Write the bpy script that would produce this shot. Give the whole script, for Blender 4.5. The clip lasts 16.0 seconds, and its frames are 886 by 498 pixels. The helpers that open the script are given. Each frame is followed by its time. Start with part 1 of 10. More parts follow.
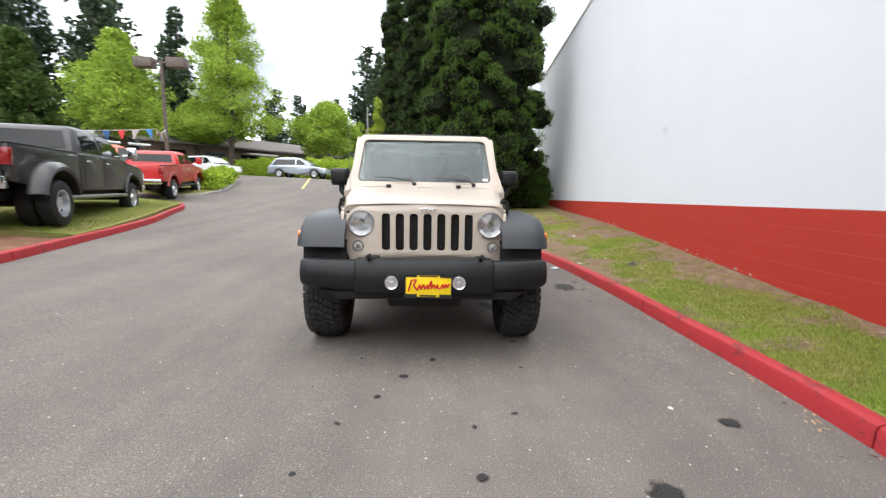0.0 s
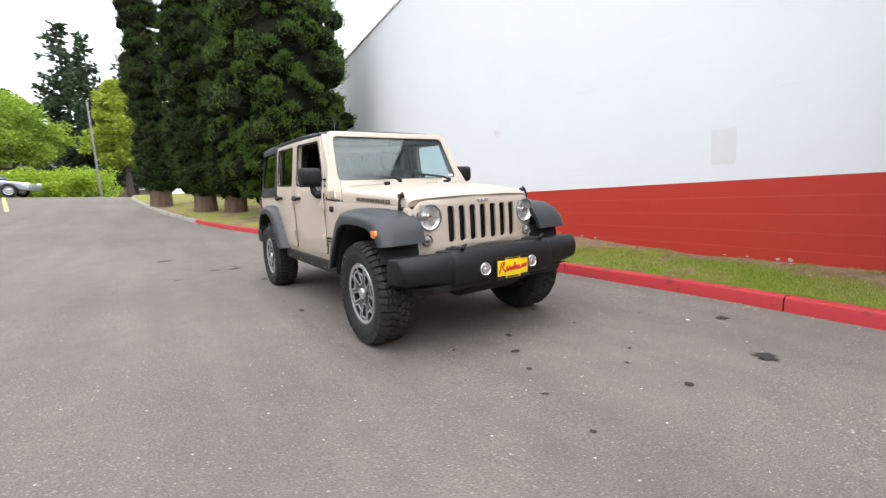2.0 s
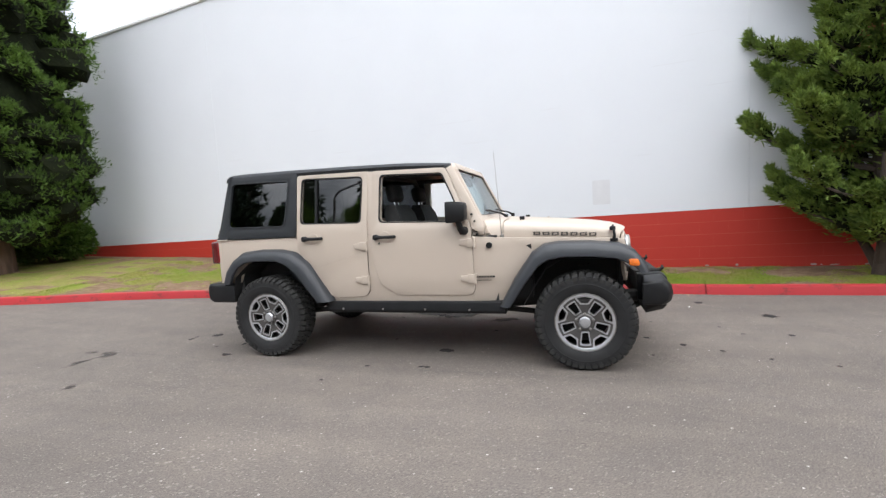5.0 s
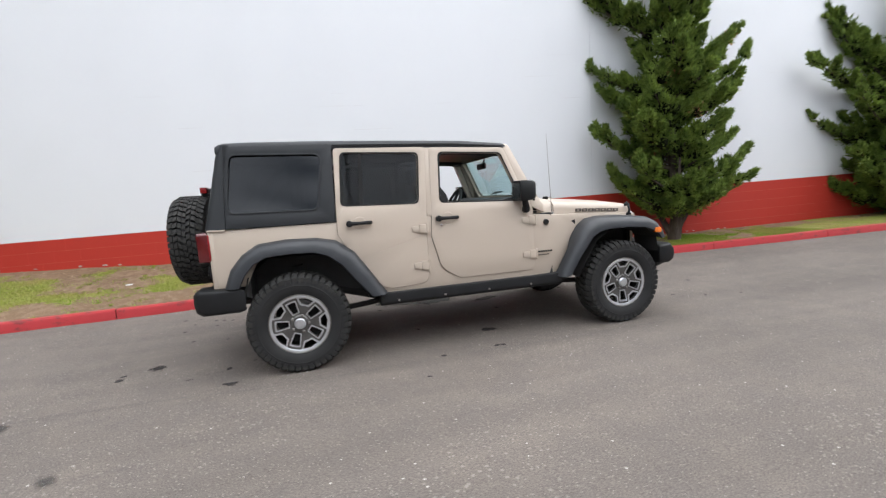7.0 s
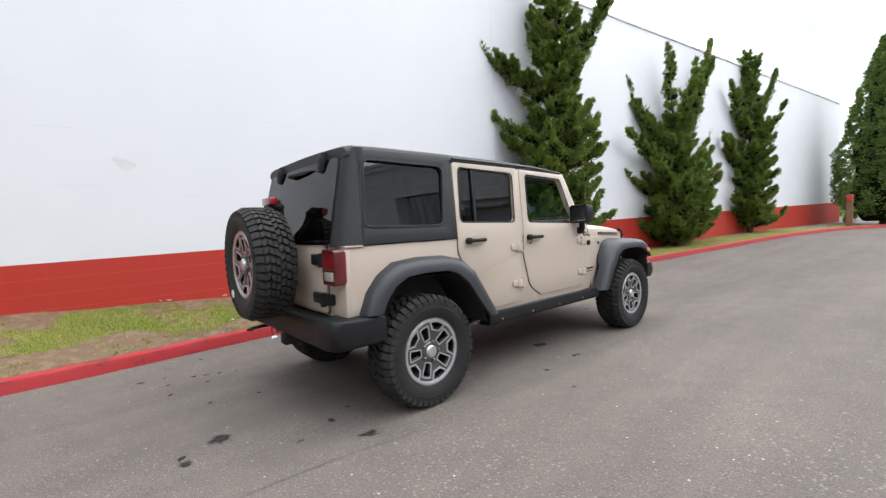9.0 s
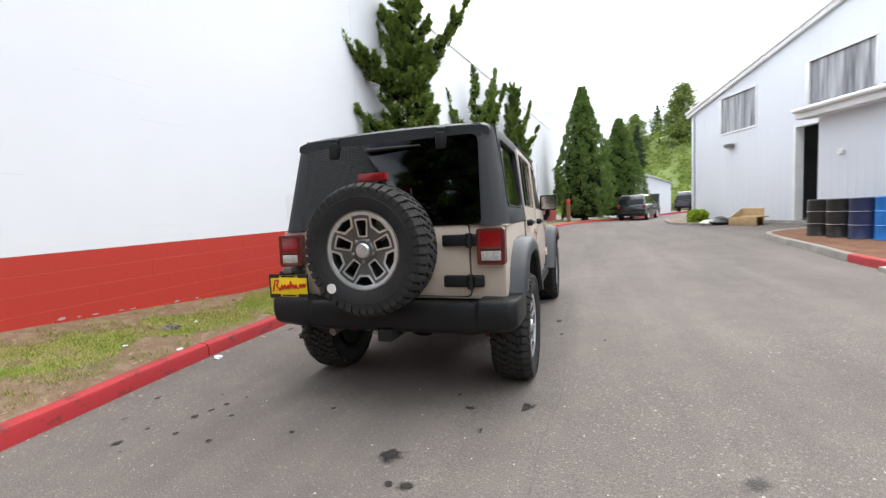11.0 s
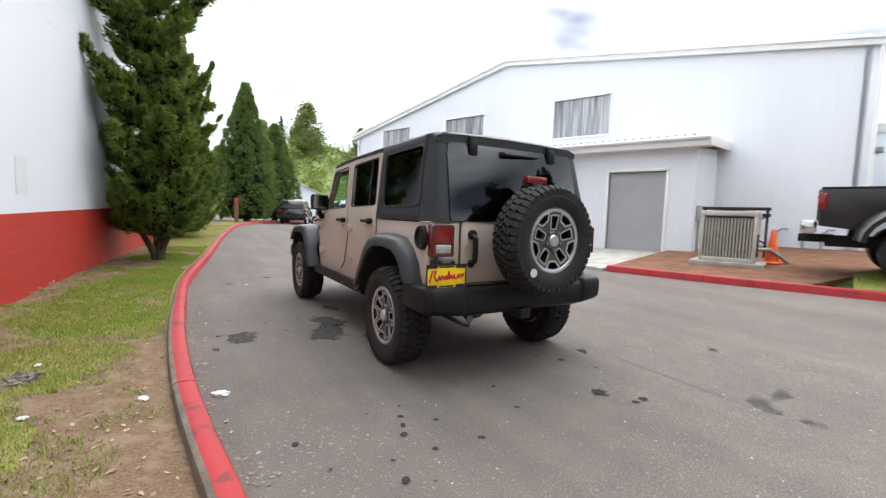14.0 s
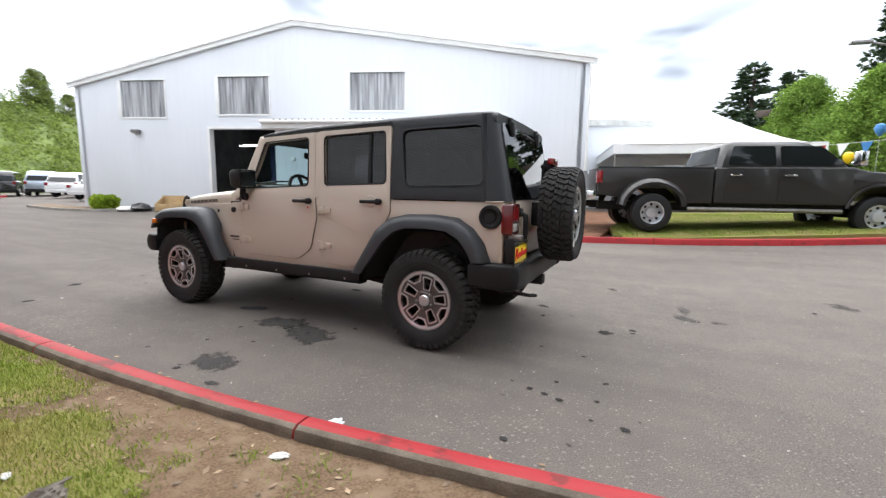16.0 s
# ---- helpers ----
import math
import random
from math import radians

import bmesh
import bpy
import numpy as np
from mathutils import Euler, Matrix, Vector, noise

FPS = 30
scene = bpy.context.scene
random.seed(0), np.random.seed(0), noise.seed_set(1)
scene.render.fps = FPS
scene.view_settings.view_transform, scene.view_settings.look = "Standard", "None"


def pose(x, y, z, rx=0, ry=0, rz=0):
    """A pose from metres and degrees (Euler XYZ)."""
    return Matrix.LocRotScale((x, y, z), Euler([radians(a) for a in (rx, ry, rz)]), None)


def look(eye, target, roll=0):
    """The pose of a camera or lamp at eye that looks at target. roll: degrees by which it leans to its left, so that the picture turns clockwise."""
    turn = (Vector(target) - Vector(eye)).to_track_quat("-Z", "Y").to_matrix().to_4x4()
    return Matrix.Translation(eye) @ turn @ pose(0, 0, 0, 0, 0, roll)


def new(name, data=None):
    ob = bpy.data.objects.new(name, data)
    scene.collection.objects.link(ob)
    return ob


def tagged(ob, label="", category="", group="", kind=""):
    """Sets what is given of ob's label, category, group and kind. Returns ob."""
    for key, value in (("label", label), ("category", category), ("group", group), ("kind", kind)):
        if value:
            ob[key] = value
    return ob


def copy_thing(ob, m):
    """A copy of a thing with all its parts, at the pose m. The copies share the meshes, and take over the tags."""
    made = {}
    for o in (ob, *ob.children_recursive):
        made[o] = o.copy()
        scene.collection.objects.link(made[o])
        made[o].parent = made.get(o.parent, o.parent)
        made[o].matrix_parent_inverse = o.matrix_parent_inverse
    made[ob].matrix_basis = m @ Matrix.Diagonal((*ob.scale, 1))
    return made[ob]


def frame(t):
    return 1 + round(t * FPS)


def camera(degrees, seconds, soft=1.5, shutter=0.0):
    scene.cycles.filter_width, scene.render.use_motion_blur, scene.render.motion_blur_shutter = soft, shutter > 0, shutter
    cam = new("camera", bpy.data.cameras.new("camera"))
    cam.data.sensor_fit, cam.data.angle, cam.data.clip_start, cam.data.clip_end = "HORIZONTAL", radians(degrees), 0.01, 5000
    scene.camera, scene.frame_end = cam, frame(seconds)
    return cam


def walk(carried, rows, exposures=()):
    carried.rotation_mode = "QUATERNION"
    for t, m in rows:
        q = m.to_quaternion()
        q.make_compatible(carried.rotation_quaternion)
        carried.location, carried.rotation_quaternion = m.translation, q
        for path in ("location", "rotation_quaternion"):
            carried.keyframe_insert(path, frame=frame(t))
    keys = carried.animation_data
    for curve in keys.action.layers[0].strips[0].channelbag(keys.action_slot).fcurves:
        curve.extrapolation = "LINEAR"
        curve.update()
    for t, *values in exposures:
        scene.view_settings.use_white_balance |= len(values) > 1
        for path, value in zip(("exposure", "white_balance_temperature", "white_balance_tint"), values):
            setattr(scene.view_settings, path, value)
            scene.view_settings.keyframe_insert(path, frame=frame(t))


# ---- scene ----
EXPO = 1.93
cam = camera(92.0, 16.0, soft=1.3, shutter=0.3)
PATH = [
    (0, (0.01, -3.456, 1.192), (0.093, -1.476, 0.919), 0.9),
    (0.5, (-0.42, -3.487, 1.174), (-0.03, -1.545, 0.9), -0.4),
    (1, (-0.923, -3.362, 1.144), (-0.254, -1.493, 0.905), -1.8),
    (1.5, (-1.509, -3.231, 1.102), (-0.641, -1.448, 0.843), -3.0),
    (2, (-2.094, -2.944, 1.133), (-0.989, -1.299, 0.863), -2.8),
    (2.5, (-2.65, -2.596, 1.171), (-1.367, -1.082, 0.92), -3.9),
    (3, (-3.146, -2.178, 1.21), (-1.712, -0.815, 0.914), -6.7),
    (3.5, (-3.547, -1.661, 1.239), (-1.965, -0.466, 0.977), -6.8),
    (4, (-3.896, -1.098, 1.288), (-2.159, -0.147, 1.01), -7.5),
    (4.5, (-4.102, -0.484, 1.328), (-2.269, 0.291, 1.13), -6.1),
    (5, (-4.309, 0.131, 1.321), (-2.397, 0.69, 1.147), -3.3),
    (5.2, (-4.364, 0.388, 1.317), (-2.431, 0.858, 1.111), -3.9),
    (7.3, (-4.226, 3.01, 1.322), (-2.338, 2.396, 1.08), -4.0),
    (7.5, (-4.123, 3.245, 1.296), (-2.255, 2.569, 1.059), -4.3),
    (8, (-3.843, 3.787, 1.275), (-2.053, 2.917, 1.082), -2.2),
    (8.2, (-3.729, 4.006, 1.284), (-1.994, 3.028, 1.102), -2.4),
    (10.3, (-1.971, 5.697, 1.242), (-0.931, 3.994, 1.106), -1.6),
    (10.5, (-1.776, 5.832, 1.248), (-0.863, 4.061, 1.07), -1.7),
    (11, (-1.238, 6.093, 1.24), (-0.612, 4.201, 1.078), -2.8),
    (11.5, (-0.712, 6.327, 1.244), (-0.412, 4.354, 1.118), -2.7),
    (12, (-0.146, 6.444, 1.232), (-0.093, 4.452, 1.061), -2.7),
    (12.5, (0.438, 6.471, 1.225), (0.249, 4.485, 1.08), -0.3),
    (13, (1.037, 6.454, 1.228), (0.512, 4.53, 1.078), 0.4),
    (13.5, (1.619, 6.287, 1.233), (0.931, 4.414, 1.093), 1.1),
    (14, (2.216, 6.08, 1.214), (1.183, 4.375, 1.053), 1.8),
    (14.5, (2.687, 5.751, 1.188), (1.468, 4.173, 1.045), 1.3),
    (15, (3.096, 5.379, 1.203), (1.665, 3.985, 1.099), 1.8),
    (15.5, (3.448, 4.989, 1.199), (1.792, 3.885, 1.007), 1.4),
    (16, (3.675, 4.47, 1.223), (1.892, 3.604, 0.958), 0.9),
]
walk(cam, [(t, look(eye, target, roll)) for t, eye, target, roll in PATH],
     exposures=[(0.0, EXPO), (2.0, EXPO + 0.06), (3.5, EXPO + 0.14), (4.5, EXPO + 0.04), (5.2, EXPO - 0.10), (8.0, EXPO - 0.17), (10.5, EXPO + 0.04), (12.0, EXPO + 0.02), (16.0, EXPO)])

# ---- light ----
SUN_DIR = Vector((-0.22, -0.42, 0.88)).normalized()   # towards the veiled sun
world = bpy.data.worlds.new("sky")
scene.world = world
world.use_nodes = True
wn, wl = world.node_tree.nodes, world.node_tree.links
wn.clear()
sky = wn.new("ShaderNodeTexSky")
sky.sky_type = "NISHITA"
sky.sun_disc = False
sky.sun_elevation = math.asin(SUN_DIR.z)
sky.sun_rotation = math.atan2(SUN_DIR.x, SUN_DIR.y)
sky.air_density, sky.dust_density, sky.ozone_density = 1.0, 2.0, 1.0
scale_sky = wn.new("ShaderNodeVectorMath")
scale_sky.operation = "SCALE"
scale_sky.inputs[3].default_value = 0.10
coord = wn.new("ShaderNodeTexCoord")
flat = wn.new("ShaderNodeMapping")
flat.inputs["Scale"].default_value = (1.0, 1.0, 2.6)
flat.inputs["Rotation"].default_value = (0.0, 0.0, radians(35))
cloud = wn.new("ShaderNodeTexNoise")
cloud.inputs["Scale"].default_value = 3.1
cloud.inputs["Detail"].default_value = 2.6
cloud.inputs["Roughness"].default_value = 0.45
cloud.inputs["Distortion"].default_value = 0.4
shade = wn.new("ShaderNodeValToRGB")
shade.color_ramp.elements[0].position, shade.color_ramp.elements[0].color = 0.28, (0.105, 0.120, 0.145, 1)
shade.color_ramp.elements[1].position, shade.color_ramp.elements[1].color = 0.60, (1.14, 1.175, 1.23, 1)
thin = shade.color_ramp.elements.new(0.49)
thin.color = (0.56, 0.59, 0.64, 1)
cover = wn.new("ShaderNodeMix")
cover.data_type = "RGBA"
cover.inputs[0].default_value = 0.9
back = wn.new("ShaderNodeBackground")
out = wn.new("ShaderNodeOutputWorld")
wl.new(sky.outputs[0], scale_sky.inputs[0])
wl.new(coord.outputs["Generated"], flat.inputs[0])
wl.new(flat.outputs[0], cloud.inputs["Vector"])
wl.new(cloud.outputs[0], shade.inputs[0])
wl.new(scale_sky.outputs[0], cover.inputs[6])
wl.new(shade.outputs[0], cover.inputs[7])
wl.new(cover.outputs[2], back.inputs[0])
wl.new(back.outputs[0], out.inputs[0])
back.inputs[1].default_value = 0.93

sun_data = bpy.data.lights.new("sun", "SUN")
sun_data.energy, sun_data.angle, sun_data.color = 1.0, radians(100), (1.0, 0.975, 0.945)
sun = new("sun", sun_data)
sun.matrix_world = look(SUN_DIR * 50, (0, 0, 0))

# ---- materials ----


def surface(name, base, other=None, scale=6.0, amount=0.5, rough=0.6, metal=0.0, bump=0.0, bump_scale=60.0,
            coat=0.0, spec=0.5, fine=0.0, island=0.0, sheen=0.0, per_thing=0.0, stretch=None, rough_var=0.0):
    """A principled material whose colour drifts between two tones at one scale and grains at another."""
    m = bpy.data.materials.new(name)
    m.use_nodes = True
    n, l = m.node_tree.nodes, m.node_tree.links
    p = n["Principled BSDF"]
    p.inputs["Roughness"].default_value = rough
    p.inputs["Metallic"].default_value = metal
    p.inputs["Coat Weight"].default_value = coat
    p.inputs["Coat Roughness"].default_value = 0.04
    p.inputs["Specular IOR Level"].default_value = spec
    tc = n.new("ShaderNodeTexCoord")
    src = tc.outputs["Object"]
    if stretch:
        mp = n.new("ShaderNodeMapping")
        mp.inputs["Scale"].default_value = stretch
        l.new(src, mp.inputs[0])
        src = mp.outputs[0]
    other = other or tuple(c * 0.75 for c in base)
    nz = n.new("ShaderNodeTexNoise")
    nz.inputs["Scale"].default_value = scale
    nz.inputs["Detail"].default_value = 5.0
    l.new(src, nz.inputs["Vector"])
    ramp = n.new("ShaderNodeValToRGB")
    ramp.color_ramp.elements[0].position, ramp.color_ramp.elements[1].position = 0.5 - 0.3 * amount, 0.5 + 0.3 * amount
    ramp.color_ramp.elements[0].color, ramp.color_ramp.elements[1].color = (*other, 1), (*base, 1)
    l.new(nz.outputs[0], ramp.inputs[0])
    col = ramp.outputs[0]
    if fine:
        gr = n.new("ShaderNodeTexNoise")
        gr.inputs["Scale"].default_value = bump_scale * 2.5
        gr.inputs["Detail"].default_value = 3.0
        l.new(src, gr.inputs["Vector"])
        mr = n.new("ShaderNodeMapRange")
        mr.inputs["From Min"].default_value, mr.inputs["From Max"].default_value = 0.3, 0.7
        mr.inputs["To Min"].default_value, mr.inputs["To Max"].default_value = 1 - fine, 1 + fine
        l.new(gr.outputs[0], mr.inputs[0])
        mx = n.new("ShaderNodeVectorMath")
        mx.operation = "SCALE"
        l.new(col, mx.inputs[0])
        l.new(mr.outputs[0], mx.inputs[3])
        col = mx.outputs[0]
    for amount_of, node, socket in ((island, "ShaderNodeNewGeometry", "Random Per Island"), (per_thing, "ShaderNodeObjectInfo", "Random")):
        if amount_of:
            g = n.new(node)
            mr = n.new("ShaderNodeMapRange")
            mr.inputs["To Min"].default_value, mr.inputs["To Max"].default_value = 1 - amount_of, 1 + amount_of
            l.new(g.outputs[socket], mr.inputs[0])
            mx = n.new("ShaderNodeVectorMath")
            mx.operation = "SCALE"
            l.new(col, mx.inputs[0])
            l.new(mr.outputs[0], mx.inputs[3])
            col = mx.outputs[0]
    l.new(col, p.inputs["Base Color"])
    if rough_var:
        mr = n.new("ShaderNodeMapRange")
        mr.inputs["To Min"].default_value, mr.inputs["To Max"].default_value = rough - rough_var, rough + rough_var
        l.new(nz.outputs[0], mr.inputs[0])
        l.new(mr.outputs[0], p.inputs["Roughness"])
    if bump:
        b = n.new("ShaderNodeTexNoise")
        b.inputs["Scale"].default_value = bump_scale
        b.inputs["Detail"].default_value = 4.0
        l.new(src, b.inputs["Vector"])
        bn = n.new("ShaderNodeBump")
        bn.inputs["Strength"].default_value = min(1.0, bump)
        bn.inputs["Distance"].default_value = 0.35 / bump_scale
        l.new(b.outputs[0], bn.inputs["Height"])
        l.new(bn.outputs[0], p.inputs["Normal"])
    return m


def pane(name, tint, gloss=1.5, rough=0.0):
    """Thin glass: tinted straight-through light, with Fresnel gloss."""
    m = bpy.data.materials.new(name)
    m.use_nodes = True
    n, l = m.node_tree.nodes, m.node_tree.links
    n.clear()
    o = n.new("ShaderNodeOutputMaterial")
    mix = n.new("ShaderNodeMixShader")
    lw = n.new("ShaderNodeLayerWeight")
    pw = n.new("ShaderNodeMath")
    pw.operation = "POWER"
    pw.inputs[1].default_value = 5.0
    l.new(lw.outputs["Facing"], pw.inputs[0])
    fr = n.new("ShaderNodeMath")
    fr.operation = "MULTIPLY_ADD"
    fr.inputs[1].default_value = 0.9
    fr.inputs[2].default_value = ((gloss - 1) / (gloss + 1)) ** 2 * 2.2
    fr.use_clamp = True
    l.new(pw.outputs[0], fr.inputs[0])
    tr = n.new("ShaderNodeBsdfTransparent")
    tr.inputs[0].default_value = (*tint, 1)
    gl = n.new("ShaderNodeBsdfGlossy")
    gl.inputs["Roughness"].default_value = rough
    l.new(fr.outputs[0], mix.inputs[0])
    l.new(tr.outputs[0], mix.inputs[1])
    l.new(gl.outputs[0], mix.inputs[2])
    l.new(mix.outputs[0], o.inputs[0])
    return m


def leafy(name, light, dark, scale=1.2, amount=1.2):
    """Foliage: tone drifts over the crown and from leaf to leaf, with some light passing through."""
    m = surface(name, light, dark, scale=scale, amount=amount, rough=0.7, spec=0.2, island=0.35)
    n, l = m.node_tree.nodes, m.node_tree.links
    p = n["Principled BSDF"]
    src = p.inputs["Base Color"].links[0].from_socket
    tr = n.new("ShaderNodeBsdfTranslucent")
    l.new(src, tr.inputs[0])
    mix = n.new("ShaderNodeMixShader")
    mix.inputs[0].default_value = 0.3
    l.new(p.outputs[0], mix.inputs[1])
    l.new(tr.outputs[0], mix.inputs[2])
    l.new(mix.outputs[0], n["Material Output"].inputs[0])
    return m


def asphalt_material():
    """Worn asphalt: pale stones, broad lighter and darker areas, hairline cracks."""
    m = surface("asphalt", (0.160, 0.1405, 0.1265), (0.112, 0.0995, 0.0905), scale=0.45, amount=1.0, rough=0.88, bump=0.9, bump_scale=55.0, fine=0.36, spec=0.25)
    n, l = m.node_tree.nodes, m.node_tree.links
    p = n["Principled BSDF"]
    col = p.inputs["Base Color"].links[0].from_socket
    tc = n["Texture Coordinate"]
    vo = n.new("ShaderNodeTexVoronoi")
    vo.inputs["Scale"].default_value = 52.0
    l.new(tc.outputs["Object"], vo.inputs["Vector"])
    chip = n.new("ShaderNodeMath")
    chip.operation = "LESS_THAN"
    chip.inputs[1].default_value = 0.20
    l.new(vo.outputs["Distance"], chip.inputs[0])
    pick = n.new("ShaderNodeSeparateColor")
    l.new(vo.outputs["Color"], pick.inputs[0])
    few = n.new("ShaderNodeMath")
    few.operation = "GREATER_THAN"
    few.inputs[1].default_value = 0.62
    l.new(pick.outputs[0], few.inputs[0])
    both = n.new("ShaderNodeMath")
    both.operation = "MULTIPLY"
    l.new(chip.outputs[0], both.inputs[0])
    l.new(few.outputs[0], both.inputs[1])
    mx = n.new("ShaderNodeMix")
    mx.data_type = "RGBA"
    l.new(both.outputs[0], mx.inputs[0])
    l.new(col, mx.inputs[6])
    mx.inputs[7].default_value = (0.25, 0.229, 0.211, 1)
    # larger pale stones, gathered in worn patches
    vo2 = n.new("ShaderNodeTexVoronoi")
    vo2.inputs["Scale"].default_value = 24.0
    l.new(tc.outputs["Object"], vo2.inputs["Vector"])
    worn = n.new("ShaderNodeTexNoise")
    worn.inputs["Scale"].default_value = 0.8
    worn.inputs["Detail"].default_value = 3.0
    l.new(tc.outputs["Object"], worn.inputs["Vector"])
    reach = n.new("ShaderNodeMapRange")
    reach.inputs["From Min"].default_value, reach.inputs["From Max"].default_value = 0.42, 0.68
    reach.inputs["To Min"].default_value, reach.inputs["To Max"].default_value = 0.08, 0.24
    l.new(worn.outputs[0], reach.inputs[0])
    near = n.new("ShaderNodeMath")
    near.operation = "LESS_THAN"
    l.new(vo2.outputs["Distance"], near.inputs[0])
    l.new(reach.outputs[0], near.inputs[1])
    pale = n.new("ShaderNodeMath")
    pale.operation = "MULTIPLY"
    pale.inputs[1].default_value = 0.55
    l.new(near.outputs[0], pale.inputs[0])
    mx3 = n.new("ShaderNodeMix")
    mx3.data_type = "RGBA"
    l.new(pale.outputs[0], mx3.inputs[0])
    l.new(mx.outputs[2], mx3.inputs[6])
    mx3.inputs[7].default_value = (0.27, 0.25, 0.23, 1)
    # a few bright chips, far apart
    vo3 = n.new("ShaderNodeTexVoronoi")
    vo3.inputs["Scale"].default_value = 8.5
    l.new(tc.outputs["Object"], vo3.inputs["Vector"])
    tiny = n.new("ShaderNodeMath")
    tiny.operation = "LESS_THAN"
    tiny.inputs[1].default_value = 0.055
    l.new(vo3.outputs["Distance"], tiny.inputs[0])
    mx4 = n.new("ShaderNodeMix")
    mx4.data_type = "RGBA"
    l.new(tiny.outputs[0], mx4.inputs[0])
    l.new(mx3.outputs[2], mx4.inputs[6])
    mx4.inputs[7].default_value = (0.40, 0.385, 0.365, 1)
    # mottling the size of a plate, browner where grit has settled
    mot = n.new("ShaderNodeTexNoise")
    mot.inputs["Scale"].default_value = 3.6
    mot.inputs["Detail"].default_value = 6.0
    mot.inputs["Roughness"].default_value = 0.6
    l.new(tc.outputs["Object"], mot.inputs["Vector"])
    tone = n.new("ShaderNodeValToRGB")
    tone.color_ramp.elements[0].position, tone.color_ramp.elements[0].color = 0.36, (0.945, 0.945, 0.95, 1)
    tone.color_ramp.elements[1].position, tone.color_ramp.elements[1].color = 0.66, (1.05, 1.04, 1.02, 1)
    l.new(mot.outputs[0], tone.inputs[0])
    mx5 = n.new("ShaderNodeMix")
    mx5.data_type, mx5.blend_type = "RGBA", "MULTIPLY"
    mx5.inputs[0].default_value = 1.0
    l.new(mx4.outputs[2], mx5.inputs[6])
    l.new(tone.outputs[0], mx5.inputs[7])
    # long streaks worn by wheels, along the drive
    lane = n.new("ShaderNodeMapping")
    lane.inputs["Scale"].default_value = (1.9, 0.16, 1.0)
    lane.inputs["Rotation"].default_value = (0.0, 0.0, radians(6))
    l.new(tc.outputs["Object"], lane.inputs[0])
    streak = n.new("ShaderNodeTexNoise")
    streak.inputs["Scale"].default_value = 1.0
    streak.inputs["Detail"].default_value = 5.0
    streak.inputs["Roughness"].default_value = 0.62
    l.new(lane.outputs[0], streak.inputs["Vector"])
    wear = n.new("ShaderNodeValToRGB")
    wear.color_ramp.elements[0].position, wear.color_ramp.elements[0].color = 0.36, (0.89, 0.885, 0.88, 1)
    wear.color_ramp.elements[1].position, wear.color_ramp.elements[1].color = 0.66, (1.07, 1.06, 1.05, 1)
    l.new(streak.outputs[0], wear.inputs[0])
    mx = n.new("ShaderNodeMix")
    mx.data_type, mx.blend_type = "RGBA", "MULTIPLY"
    mx.inputs[0].default_value = 1.0
    l.new(mx5.outputs[2], mx.inputs[6])
    l.new(wear.outputs[0], mx.inputs[7])
    # tyre-polished darker drips and old oil, small and scattered
    dr = n.new("ShaderNodeTexNoise")
    dr.inputs["Scale"].default_value = 2.2
    dr.inputs["Detail"].default_value = 8.0
    dr.inputs["Roughness"].default_value = 0.65
    l.new(tc.outputs["Object"], dr.inputs["Vector"])
    mr = n.new("ShaderNodeMapRange")
    mr.inputs["From Min"].default_value, mr.inputs["From Max"].default_value = 0.64, 0.74
    mr.inputs["To Min"].default_value, mr.inputs["To Max"].default_value = 0.0, 0.45
    l.new(dr.outputs[0], mr.inputs[0])
    mx2 = n.new("ShaderNodeMix")
    mx2.data_type = "RGBA"
    l.new(mr.outputs[0], mx2.inputs[0])
    l.new(mx.outputs[2], mx2.inputs[6])
    mx2.inputs[7].default_value = (0.068, 0.065, 0.063, 1)
    l.new(mx2.outputs[2], p.inputs["Base Color"])
    return m


def verge_material():
    """Patchy turf soil: green, straw and bare brown earth."""
    m = surface("verge_soil", (0.180, 0.122, 0.078), (0.136, 0.091, 0.057), scale=2.3, amount=0.9, rough=0.95, bump=0.9, bump_scale=35.0, fine=0.35, spec=0.1)
    n, l = m.node_tree.nodes, m.node_tree.links
    p = n["Principled BSDF"]
    col = p.inputs["Base Color"].links[0].from_socket
    tc = n["Texture Coordinate"]
    a = n.new("ShaderNodeTexNoise")
    a.inputs["Scale"].default_value = 9.0
    a.inputs["Detail"].default_value = 6.0
    l.new(tc.outputs["Object"], a.inputs["Vector"])
    mr = n.new("ShaderNodeMapRange")
    mr.inputs["From Min"].default_value, mr.inputs["From Max"].default_value = 0.48, 0.62
    l.new(a.outputs[0], mr.inputs[0])
    mx = n.new("ShaderNodeMix")
    mx.data_type = "RGBA"
    l.new(mr.outputs[0], mx.inputs[0])
    l.new(col, mx.inputs[6])
    mx.inputs[7].default_value = (0.208, 0.148, 0.099, 1)
    l.new(mx.outputs[2], p.inputs["Base Color"])
    return m


